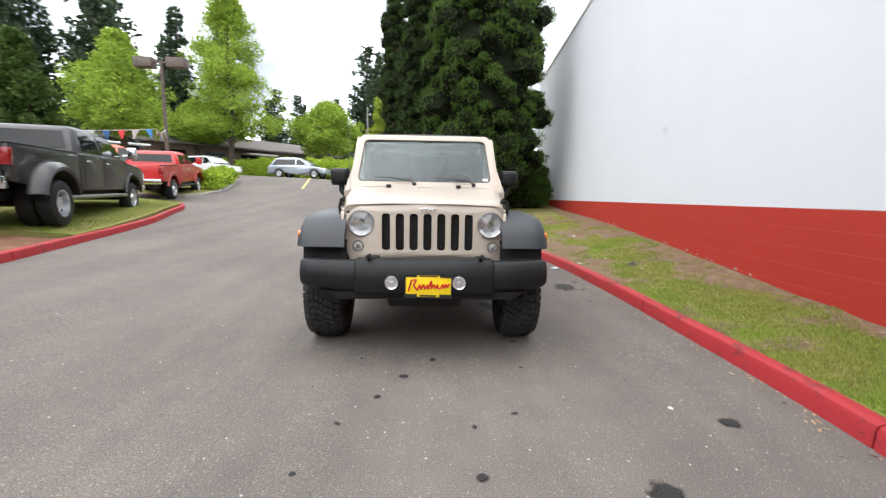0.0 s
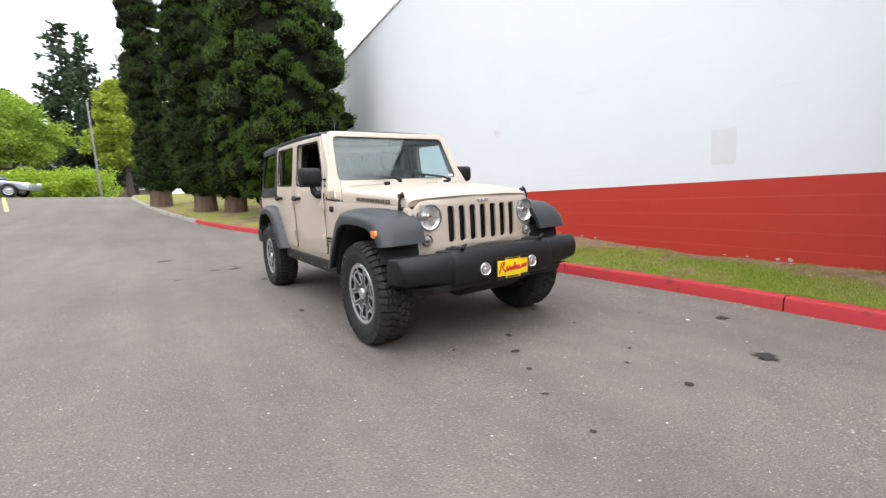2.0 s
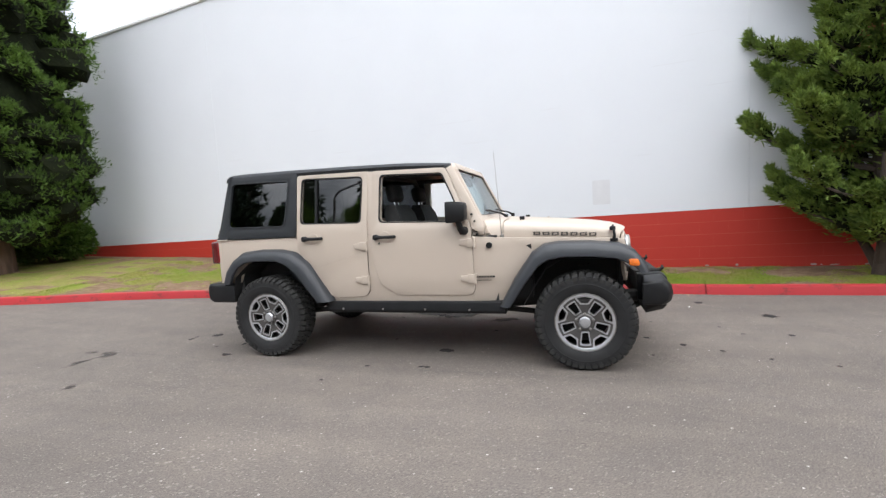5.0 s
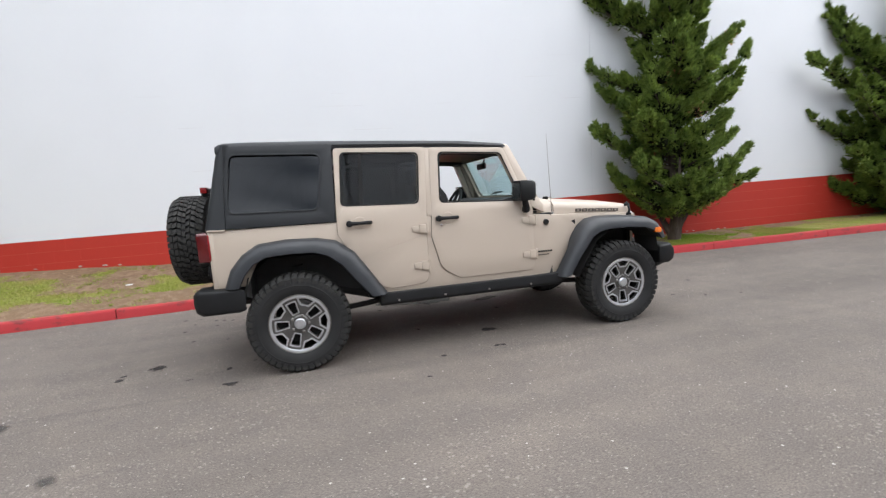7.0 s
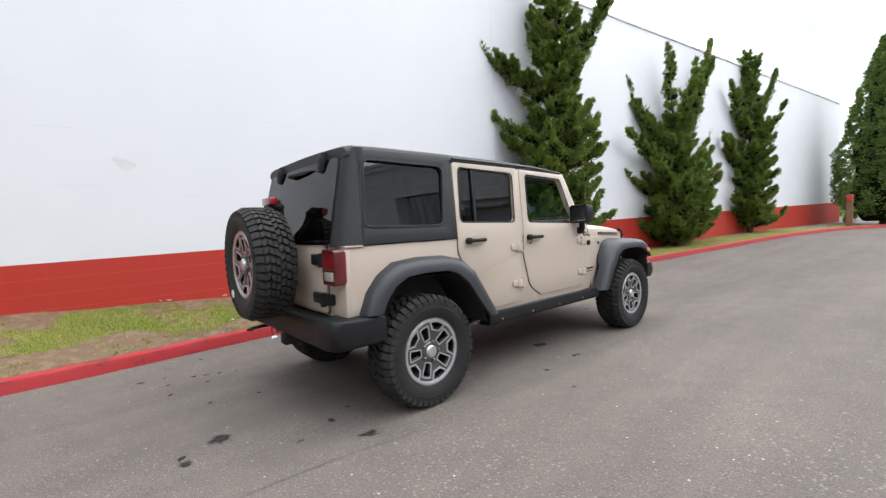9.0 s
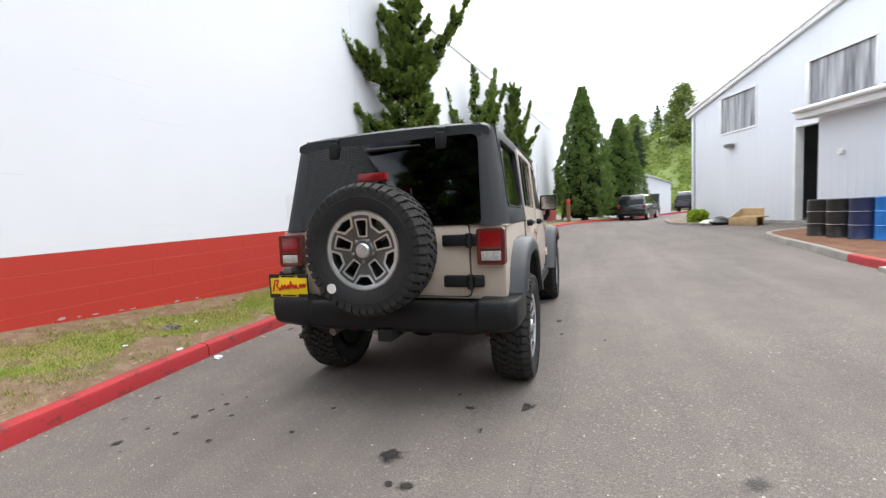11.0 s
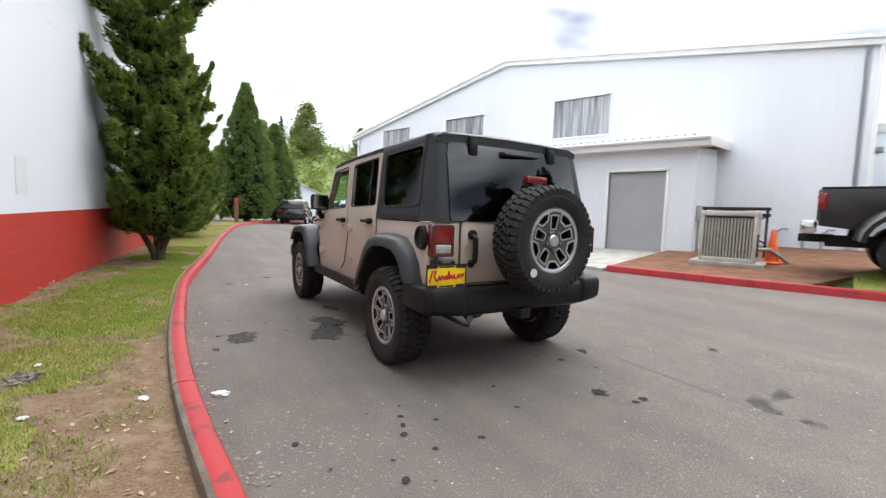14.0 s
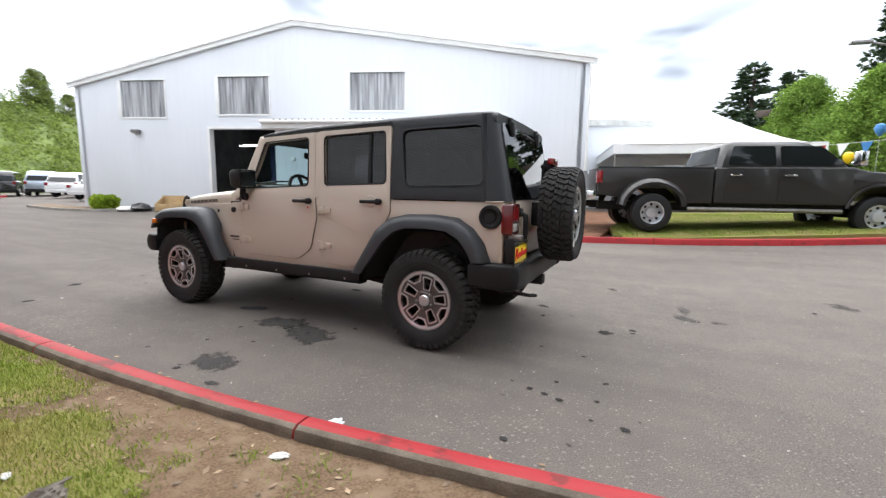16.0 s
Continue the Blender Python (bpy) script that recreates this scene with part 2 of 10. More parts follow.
def block_material(name, paint, other, worn, lo=0.70, grain=3.5):
    """Paint over concrete block: rough face, faint coursing showing through, scuffs."""
    m = surface(name, paint, other, scale=0.9, amount=1.2, rough=0.62, bump=0.45, bump_scale=120.0, fine=0.04, spec=0.35)
    n, l = m.node_tree.nodes, m.node_tree.links
    p = n["Principled BSDF"]
    col = p.inputs["Base Color"].links[0].from_socket
    tc = n["Texture Coordinate"]
    sc = n.new("ShaderNodeTexNoise")
    sc.inputs["Scale"].default_value = grain
    sc.inputs["Detail"].default_value = 9.0
    sc.inputs["Roughness"].default_value = 0.7
    mp = n.new("ShaderNodeMapping")
    mp.inputs["Scale"].default_value = (1.0, 1.0, 2.2)
    l.new(tc.outputs["Object"], mp.inputs[0])
    l.new(mp.outputs[0], sc.inputs["Vector"])
    mr = n.new("ShaderNodeMapRange")
    mr.inputs["From Min"].default_value, mr.inputs["From Max"].default_value = lo, lo + 0.06
    mr.inputs["To Max"].default_value = 0.6
    l.new(sc.outputs[0], mr.inputs[0])
    mx = n.new("ShaderNodeMix")
    mx.data_type = "RGBA"
    l.new(mr.outputs[0], mx.inputs[0])
    l.new(col, mx.inputs[6])
    mx.inputs[7].default_value = (*worn, 1)
    l.new(mx.outputs[2], p.inputs["Base Color"])
    return m


ASPHALT = asphalt_material()
SOIL = verge_material()
TURF = surface("short_turf", (0.155, 0.190, 0.034), (0.235, 0.180, 0.085), scale=2.4, amount=0.7, rough=0.95, bump=0.9, bump_scale=45.0, fine=0.35, spec=0.1)
RED_MORTAR = surface("worn_red_mortar", (0.47, 0.095, 0.065), (0.40, 0.055, 0.04), scale=5.0, rough=0.8, bump=0.4)
WHITE_BLOCK = block_material("white_painted_block", (0.655, 0.67, 0.70), (0.62, 0.635, 0.665), (0.54, 0.54, 0.545))
RED_BLOCK = block_material("red_painted_block", (0.43, 0.034, 0.020), (0.37, 0.028, 0.018), (0.40, 0.12, 0.085))
WHITE_SHEET = surface("white_corrugated_steel", (0.735, 0.76, 0.80), (0.705, 0.73, 0.77), scale=0.6, rough=0.5, bump=0.1, bump_scale=40, stretch=(1, 1, 0.25), fine=0.03)
TRIM_WHITE = surface("cream_trim_paint", (0.83, 0.83, 0.82), (0.77, 0.77, 0.755), scale=2.0, rough=0.5, bump=0.1)
KERB_RED = block_material("red_kerb_paint", (0.37, 0.026, 0.030), (0.31, 0.020, 0.025), (0.070, 0.024, 0.021), 0.55, 5.0)
CONCRETE = surface("grey_concrete", (0.40, 0.385, 0.35), (0.28, 0.265, 0.235), scale=3.0, rough=0.85, bump=0.5, bump_scale=60, fine=0.12)
KERB_GREY = surface("weathered_kerb_concrete", (0.27, 0.255, 0.225), (0.18, 0.168, 0.145), scale=3.0, rough=0.88, bump=0.5, bump_scale=60, fine=0.12)
KERB_SIDE = surface("bare_kerb_concrete", (0.165, 0.138, 0.105), (0.10, 0.083, 0.063), scale=6.0, rough=0.9, bump=0.8, bump_scale=50, fine=0.2)
DIRT = surface("brown_dirt", (0.24, 0.175, 0.12), (0.16, 0.115, 0.08), scale=3.0, rough=0.95, bump=0.9, bump_scale=40, fine=0.3, spec=0.1)
BARK_MULCH = surface("red_brown_mulch", (0.20, 0.105, 0.065), (0.13, 0.07, 0.045), scale=4.0, rough=0.95, bump=1.0, bump_scale=45, fine=0.35, spec=0.1)
DAMP_FAINT = surface("faint_damp_edge", (0.098, 0.091, 0.085), (0.135, 0.124, 0.115), scale=9.0, rough=0.9, bump=0.4, bump_scale=90, fine=0.35, spec=0.2)



def stain_material(name, tone, other, soft, strength):
    """A mark on the paving that soaks out to a ragged, soft edge; its own coordinates run to one at the rim."""
    m = surface(name, tone, other, scale=9.0, rough=0.88, bump=0.4, bump_scale=90, fine=0.3, spec=0.2)
    n, l = m.node_tree.nodes, m.node_tree.links
    tc = n["Texture Coordinate"]
    flatten = n.new("ShaderNodeVectorMath")
    flatten.operation = "MULTIPLY"
    flatten.inputs[1].default_value = (1, 1, 0)
    l.new(tc.outputs["Object"], flatten.inputs[0])
    size = n.new("ShaderNodeVectorMath")
    size.operation = "LENGTH"
    l.new(flatten.outputs[0], size.inputs[0])
    geo = n.new("ShaderNodeNewGeometry")
    edge = n.new("ShaderNodeTexNoise")
    edge.inputs["Scale"].default_value = 9.0
    edge.inputs["Detail"].default_value = 6.0
    edge.inputs["Roughness"].default_value = 0.62
    l.new(geo.outputs["Position"], edge.inputs["Vector"])
    push = n.new("ShaderNodeMath")
    push.operation = "MULTIPLY_ADD"
    push.inputs[1].default_value = 1.5
    l.new(edge.outputs[0], push.inputs[0])
    l.new(size.outputs["Value"], push.inputs[2])
    mr = n.new("ShaderNodeMapRange")
    mr.interpolation_type = "SMOOTHSTEP"
    mr.inputs["From Min"].default_value, mr.inputs["From Max"].default_value = 1.42 - soft, 1.42
    mr.inputs["To Min"].default_value, mr.inputs["To Max"].default_value = strength, 0.0
    l.new(push.outputs[0], mr.inputs[0])
    tr = n.new("ShaderNodeBsdfTransparent")
    mix = n.new("ShaderNodeMixShader")
    l.new(mr.outputs[0], mix.inputs[0])
    l.new(tr.outputs[0], mix.inputs[1])
    l.new(n["Principled BSDF"].outputs[0], mix.inputs[2])
    l.new(mix.outputs[0], n["Material Output"].inputs[0])
    return m


OIL = stain_material("oil_stain", (0.022, 0.021, 0.021), (0.040, 0.038, 0.037), 0.35, 0.92)
DAMP = stain_material("damp_asphalt_stain", (0.048, 0.046, 0.045), (0.066, 0.063, 0.060), 0.30, 0.85)
DAMP_SOFT = stain_material("faint_damp_stain", (0.070, 0.066, 0.063), (0.090, 0.084, 0.079), 0.60, 0.7)
PATCH_GREY = surface("grey_overpaint", (0.60, 0.60, 0.62), (0.56, 0.56, 0.58), scale=4.0, rough=0.6, bump=0.3, bump_scale=120)

TAN = surface("sand_beige_car_paint", (0.458, 0.389, 0.323), (0.444, 0.377, 0.313), scale=1.2, rough=0.40, coat=0.25, spec=0.5)
BLACK_PLASTIC = surface("black_grained_plastic", (0.0125, 0.0130, 0.0140), (0.010, 0.0104, 0.0112), scale=8, rough=0.48, bump=0.25, bump_scale=260, spec=0.22)
FLARE = surface("dark_grey_moulded_plastic", (0.027, 0.0300, 0.0350), (0.023, 0.0255, 0.030), scale=5, rough=0.44, bump=0.2, bump_scale=300, spec=0.42)
HARDTOP = surface("dark_grey_textured_hardtop", (0.0205, 0.0228, 0.0262), (0.0178, 0.0198, 0.0228), scale=4, rough=0.52, bump=0.4, bump_scale=320, spec=0.32)
RUBBER = surface("tyre_rubber", (0.0165, 0.0168, 0.0176), (0.022, 0.022, 0.0225), scale=7, rough=0.62, bump=0.25, bump_scale=150, spec=0.24)
RIM_FACE = surface("satin_grey_alloy", (0.125, 0.122, 0.120), (0.10, 0.098, 0.096), scale=14, rough=0.36, metal=0.6)
TREAD = surface("tread_rubber", (0.024, 0.024, 0.024), (0.036, 0.035, 0.033), scale=9, rough=0.85, bump=0.5, bump_scale=120, spec=0.25, fine=0.15)
RIM_SILVER = surface("machined_alloy", (0.60, 0.62, 0.65), (0.53, 0.55, 0.575), scale=30, rough=0.30, metal=0.8)
RIM_SHADE = surface("shade_dark_alloy", (0.045, 0.044, 0.043), (0.035, 0.034, 0.033), scale=12, rough=0.4, metal=0.5)
CHROME = surface("chrome", (0.8, 0.8, 0.8), (0.75, 0.75, 0.76), scale=20, rough=0.12, metal=1.0)
LAMP_BOWL = surface("bright_lamp_reflector", (0.90, 0.91, 0.92), (0.66, 0.67, 0.69), scale=60, rough=0.2, metal=0.75)
STEEL = surface("dull_steel", (0.30, 0.29, 0.28), (0.20, 0.19, 0.18), scale=15, rough=0.45, metal=0.9)
# near-black for chassis, wheel wells, bay fill, grille backing and small black fittings
UNDER = surface("near_black_parts", (0.008, 0.008, 0.008), (0.012, 0.011, 0.011), scale=10, rough=0.8)
CABIN_DARK = surface("charcoal_cabin_trim", (0.030, 0.030, 0.031), (0.022, 0.022, 0.023), scale=9, rough=0.7, bump=0.2, bump_scale=200)
SEAT_CLOTH = surface("charcoal_seat_cloth", (0.022, 0.022, 0.022), (0.016, 0.016, 0.016), scale=20, rough=0.9, bump=0.4, bump_scale=300)
GLASS_TINT = pane("privacy_glass", (0.20, 0.21, 0.22), 1.40)
GLASS_SCREEN = pane("clear_windscreen_glass", (0.74, 0.86, 0.87), 1.34)
LENS = pane("clear_lens", (0.9, 0.9, 0.9), 1.45)
RED_LENS = surface("red_lamp_lens", (0.24, 0.006, 0.009), (0.17, 0.005, 0.007), scale=60, rough=0.16, coat=0.5)
CLEAR_LAMP = surface("white_lamp_lens", (0.72, 0.70, 0.68), (0.55, 0.53, 0.52), scale=80, rough=0.15, coat=1.0)
AMBER = surface("amber_lamp_lens", (0.75, 0.17, 0.015), (0.6, 0.13, 0.012), scale=60, rough=0.15, coat=1.0)
YELLOW = surface("yellow_plate_paint", (0.86, 0.62, 0.012), (0.80, 0.57, 0.012), scale=20, rough=0.4)
PLATE_RED = surface("red_plate_print", (0.55, 0.012, 0.015), (0.5, 0.012, 0.015), scale=20, rough=0.4)
PLATE_BLACK = surface("black_plate_print", (0.015, 0.015, 0.015), rough=0.4)
DECAL_GREY = surface("grey_decal", (0.105, 0.092, 0.080), (0.09, 0.08, 0.07), scale=30, rough=0.4)
WHITE_PAPER = surface("white_paper", (0.70, 0.70, 0.68), (0.60, 0.60, 0.58), scale=20, rough=0.8)

LEAF_SEQUOIA = leafy("dark_conifer_foliage", (0.092, 0.160, 0.024), (0.030, 0.058, 0.012), 1.9, 1.0)
# the conifer foliage darkened, painting in the shade on the narrow trees
LEAF_SEQUOIA_SHADED = leafy("shaded_conifer_foliage", (0.056, 0.100, 0.018), (0.018, 0.034, 0.009), 1.9, 1.0)
LEAF_JUNIPER = leafy("juniper_foliage", (0.235, 0.320, 0.064), (0.052, 0.092, 0.022), 4.2, 0.9)
LEAF_YEW = leafy("columnar_conifer_foliage", (0.165, 0.235, 0.060), (0.085, 0.145, 0.036), 1.2)
LEAF_LIME = leafy("bright_spring_foliage", (0.32, 0.43, 0.055), (0.17, 0.27, 0.035), 0.7)
LEAF_FIR = leafy("far_fir_foliage", (0.060, 0.090, 0.045), (0.030, 0.052, 0.028), 0.3)
LEAF_WOOD = leafy("hillside_foliage", (0.25, 0.31, 0.07), (0.11, 0.16, 0.04), 0.10)
LEAF_HEDGE = leafy("ivy_hedge_foliage", (0.36, 0.47, 0.05), (0.21, 0.32, 0.03), 0.8)
GRASS = leafy("grass_blades", (0.155, 0.285, 0.016), (0.295, 0.270, 0.080), 1.3, 0.8)
BARK = surface("red_brown_bark", (0.12, 0.075, 0.050), (0.07, 0.045, 0.032), scale=9, rough=0.95, bump=1.0, bump_scale=25, stretch=(1, 1, 0.2))
BARK_DARK = surface("dark_bark", (0.075, 0.055, 0.042), (0.045, 0.034, 0.027), scale=9, rough=0.95, bump=1.0, bump_scale=25, stretch=(1, 1, 0.2))

# ---- mesh helpers ----


def ground_z(x, y):
    """Height of the paved ground: it climbs gently to the west, past the car to the north, and along the east kerb to the south."""
    a = min(max(0.0, -x - 0.8), 14.0)
    b = min(max(0.0, y - 5.0), 22.5)
    c = min(max(0.0, -y - 2.0), 18.0) * min(max(0.0, (x + 4.5) / 5.0), 1.0)
    return 0.05 * a - 0.0009 * a * a + 0.03 * b + 0.0017 * b * b + 0.022 * c


def finish(name, me, material, parent=None, label="", smooth=35):
    for m in material if isinstance(material, (list, tuple)) else (material,):
        me.materials.append(m)
    if smooth:
        me.shade_smooth()
        me.set_sharp_from_angle(angle=radians(smooth))
    ob = new(name, me)
    if parent:
        ob.parent = parent
    if label:
        ob["label"] = label
    return ob


def part(name, bm, material, parent, label="", smooth=35):
    """Links a bmesh as one mesh object under a thing or under a part."""
    me = bpy.data.meshes.new(name)
    bm.normal_update()
    bm.to_mesh(me)
    bm.free()
    return finish(name, me, material, parent, label, smooth)


def thing(name, m, label, category, group="", kind=""):
    """An empty at a thing's base that carries its parts."""
    ob = new(name)
    ob.empty_display_size = 0.2
    ob.matrix_world = m
    return tagged(ob, label, category, group, kind)


def solid(name, bm, material, m, label, category, group="", kind="", smooth=35):
    """A thing that is one mesh."""
    ob = part(name, bm, material, None, "", smooth)
    ob.matrix_world = m
    return tagged(ob, label, category, group, kind)


def add(bm, *others):
    """Joins other bmeshes into the first."""
    for o in others:
        me = bpy.data.meshes.new("tmp")
        o.to_mesh(me)
        o.free()
        bm.from_mesh(me)
        bpy.data.meshes.remove(me)
    return bm


def moved(bm, m):
    bmesh.ops.transform(bm, matrix=m, verts=bm.verts)
    return bm


def rounded(bm, size, seg=2, limit=30):
    if size > 0:
        edges = [e for e in bm.edges if len(e.link_faces) == 2 and e.calc_face_angle(0) > radians(limit)]
        bmesh.ops.bevel(bm, geom=edges, offset=size, segments=seg, profile=0.5, affect="EDGES", clamp_overlap=True)
    return bm


def box(lo, hi, bevel=0.0, seg=2):
    bm = bmesh.new()
    bmesh.ops.create_cube(bm, size=1)
    for v in bm.verts:
        v.co = [lo[i] + (v.co[i] + 0.5) * (hi[i] - lo[i]) for i in range(3)]
    return rounded(bm, bevel, seg)


def on_axis(axis, a, b, h):
    """Places plane coordinates a, b and the height h along an axis."""
    return {"x": (h, a, b), "y": (a, h, b), "z": (a, b, h)}[axis]


def prism(outline, axis, h0, h1, bevel=0.0, seg=2):
    """Extrudes an outline along an axis."""
    bm = bmesh.new()
    lower = [bm.verts.new(on_axis(axis, a, b, h0)) for a, b in outline]
    upper = [bm.verts.new(on_axis(axis, a, b, h1)) for a, b in outline]
    bm.faces.new(lower[::-1])
    bm.faces.new(upper)
    for i in range(len(outline)):
        j = (i + 1) % len(outline)
        bm.faces.new((lower[i], lower[j], upper[j], upper[i]))
    bmesh.ops.recalc_face_normals(bm, faces=bm.faces)
    return rounded(bm, bevel, seg)


def loft(rings, closed=True, caps=True):
    """Skins rings of the same number of points."""
    bm = bmesh.new()
    rows = [[bm.verts.new(p) for p in ring] for ring in rings]
    n = len(rings[0])
    for a, b in zip(rows, rows[1:]):
        for i in range(n if closed else n - 1):
            j = (i + 1) % n
            bm.faces.new((a[i], a[j], b[j], b[i]))
    if caps and closed:
        bm.faces.new(rows[0][::-1])
        bm.faces.new(rows[-1])
    bmesh.ops.recalc_face_normals(bm, faces=bm.faces)
    return bm


def lathe(profile, axis="z", seg=32, centre=(0, 0, 0), closed=False):
    """Turns a profile of (radius, height) round an axis."""
    bm = bmesh.new()
    rows = []
    for i in range(seg):
        a = 2 * math.pi * i / seg
        ring = []
        for r, h in profile:
            p = on_axis(axis, r * math.cos(a), r * math.sin(a), h)
            ring.append(bm.verts.new([p[k] + centre[k] for k in range(3)]))
        rows.append(ring)
    n = len(profile)
    for i in range(seg):
        a, b = rows[i], rows[(i + 1) % seg]
        for k in range(n if closed else n - 1):
            j = (k + 1) % n
            bm.faces.new((a[k], a[j], b[j], b[k]))
    bmesh.ops.remove_doubles(bm, verts=bm.verts, dist=1e-5)
    bmesh.ops.recalc_face_normals(bm, faces=bm.faces)
    return bm


def disc(axis, r, h0, h1, centre=(0, 0, 0), seg=24, bevel=0.0):
    b = min(bevel, r * 0.5, abs(h1 - h0) * 0.45)
    s = 1 if h1 > h0 else -1
    prof = [(0, h0), (r - b, h0), (r, h0 + s * b), (r, h1 - s * b), (r - b, h1), (0, h1)] if b else [(0, h0), (r, h0), (r, h1), (0, h1)]
    return lathe(prof, axis, seg, centre)


def tube(points, radius, seg=8, closed=False):
    """A round bar along points; radius may be one number or one for each point."""
    pts = [Vector(p) for p in points]
    rad = radius if isinstance(radius, (list, tuple)) else [radius] * len(pts)
    rings = []
    side = None
    for i, p in enumerate(pts):
        if closed:
            way = (pts[(i + 1) % len(pts)] - pts[i - 1]).normalized()
        else:
            way = (pts[min(i + 1, len(pts) - 1)] - pts[max(i - 1, 0)]).normalized()
        if side is None:
            side = way.orthogonal().normalized()
        side = (side - way * side.dot(way)).normalized()
        up = way.cross(side)
        rings.append([p + (side * math.cos(2 * math.pi * k / seg) + up * math.sin(2 * math.pi * k / seg)) * rad[i] for k in range(seg)])
    if closed:
        rings.append(rings[0])
    bm = loft(rings, True, not closed)
    if closed:
        bmesh.ops.remove_doubles(bm, verts=bm.verts, dist=1e-5)
    return bm


def round_poly(corners, radius, seg=4):
    """A polygon with its corners rounded; radius one number or one for each corner."""
    pts = [Vector(c) for c in corners]
    out_pts = []
    for i, p in enumerate(pts):
        r = radius[i] if isinstance(radius, (list, tuple)) else radius
        a, b = pts[i - 1] - p, pts[(i + 1) % len(pts)] - p
        if r <= 0:
            out_pts.append(tuple(p))
            continue
        half = a.angle(b) / 2
        d = min(r / math.tan(half), a.length * 0.49, b.length * 0.49)
        p0, p1 = p + a.normalized() * d, p + b.normalized() * d
        for k in range(seg + 1):
            t = k / seg
            out_pts.append(tuple(p0 * (1 - t) ** 2 + p * 2 * t * (1 - t) + p1 * t * t))
    return out_pts


def plate(outline, holes, place, thick, cuts=(), bevel=0.0):
    """A sheet with holes, given in its own plane (a, b); place maps (a, b, depth) to space; cuts are the b at which it may bend."""
    bm = bmesh.new()
    edges = []
    for loop in (outline, *holes):
        vs = [bm.verts.new((a, b, 0)) for a, b in loop]
        edges += [bm.edges.new((vs[i], vs[(i + 1) % len(vs)])) for i in range(len(vs))]
    bmesh.ops.triangle_fill(bm, edges=edges, use_beauty=True, use_dissolve=False)
    for c in cuts:
        bmesh.ops.bisect_plane(bm, geom=bm.verts[:] + bm.edges[:] + bm.faces[:], plane_co=(0, c, 0), plane_no=(0, 1, 0), dist=1e-4)
    rim = [e for e in bm.edges if len(e.link_faces) == 1]
    front = {v: (v.co.x, v.co.y) for v in bm.verts}
    back = {v: bm.verts.new((0, 0, 0)) for v in front}
    flat_faces = bm.faces[:]
    for f in flat_faces:
        bm.faces.new([back[v] for v in reversed(f.verts)])
    for e in rim:
        a, b = e.verts
        bm.faces.new((a, b, back[b], back[a]))
    for v, (a, b) in front.items():
        v.co = place(a, b, 0.0)
        back[v].co = place(a, b, thick)
    bmesh.ops.recalc_face_normals(bm, faces=bm.faces)
    return rounded(bm, bevel, 2, 50)


def smooth_line(points, step=0.4):
    """Resamples a polyline along a Catmull-Rom curve."""
    p = [Vector(q) for q in points]
    p = [2 * p[0] - p[1]] + p + [2 * p[-1] - p[-2]]
    res = []
    for i in range(1, len(p) - 2):
        n = max(2, int((p[i + 1] - p[i]).length / step))
        for k in range(n):
            t = k / n
            res.append(0.5 * (2 * p[i] + (p[i + 1] - p[i - 1]) * t + (2 * p[i - 1] - 5 * p[i] + 4 * p[i + 1] - p[i + 2]) * t * t
                              + (3 * p[i] - p[i - 1] - 3 * p[i + 1] + p[i + 2]) * t ** 3))
    res.append(p[-2])
    return res


def lerp_table(table, v):
    """Looks a value up in a short table of (key, value)."""
    if v <= table[0][0]:
        return table[0][1]
    for (a, p), (b, q) in zip(table, table[1:]):
        if v <= b:
            return p + (q - p) * (v - a) / (b - a)
    return table[-1][1]


def raw_mesh(name, verts, faces_per, material, parent=None, label="", smooth=0):
    """A mesh from arrays of corners: faces_per corners make one face."""
    verts = np.asarray(verts, dtype=np.float32).reshape(-1, 3)
    me = bpy.data.meshes.new(name)
    n = len(verts)
    me.vertices.add(n)
    me.vertices.foreach_set("co", verts.ravel())
    me.loops.add(n)
    me.loops.foreach_set("vertex_index", np.arange(n, dtype=np.int32))
    me.polygons.add(n // faces_per)
    me.polygons.foreach_set("loop_start", np.arange(0, n, faces_per, dtype=np.int32))
    me.polygons.foreach_set("loop_total", np.full(n // faces_per, faces_per, dtype=np.int32))
    me.update(calc_edges=True)
    return finish(name, me, material, parent, label, smooth)

# ---- ground ----


def axis_steps(near_lo, near_hi, step, far):
    mid = list(np.arange(near_lo, near_hi + 1e-6, step))
    return [-far, -far * 0.5, near_lo - 60, near_lo - 25, near_lo - 10] + mid + [near_hi + 10, near_hi + 25, near_hi + 60, far * 0.5, far]


def build_ground():
    """One sheet to the horizon; paved near by, rough grass beyond."""
    xs, ys = axis_steps(-34, 14, 0.75, 900), axis_steps(-44, 50, 0.75, 900)
    bm = bmesh.new()
    grid = [[bm.verts.new((x, y, ground_z(x, y))) for y in ys] for x in xs]
    for i in range(len(xs) - 1):
        for j in range(len(ys) - 1):
            f = bm.faces.new((grid[i][j], grid[i + 1][j], grid[i + 1][j + 1], grid[i][j + 1]))
            far = xs[i] < -60 or xs[i] > 40 or ys[j] < -70 or ys[j] > 60
            f.material_index = 1 if far else 0
    return tagged(part("ground", bm, [ASPHALT, SOIL], None), "grey worn asphalt yard with pale chips and oil drips", "ground", kind="structure")


build_ground()

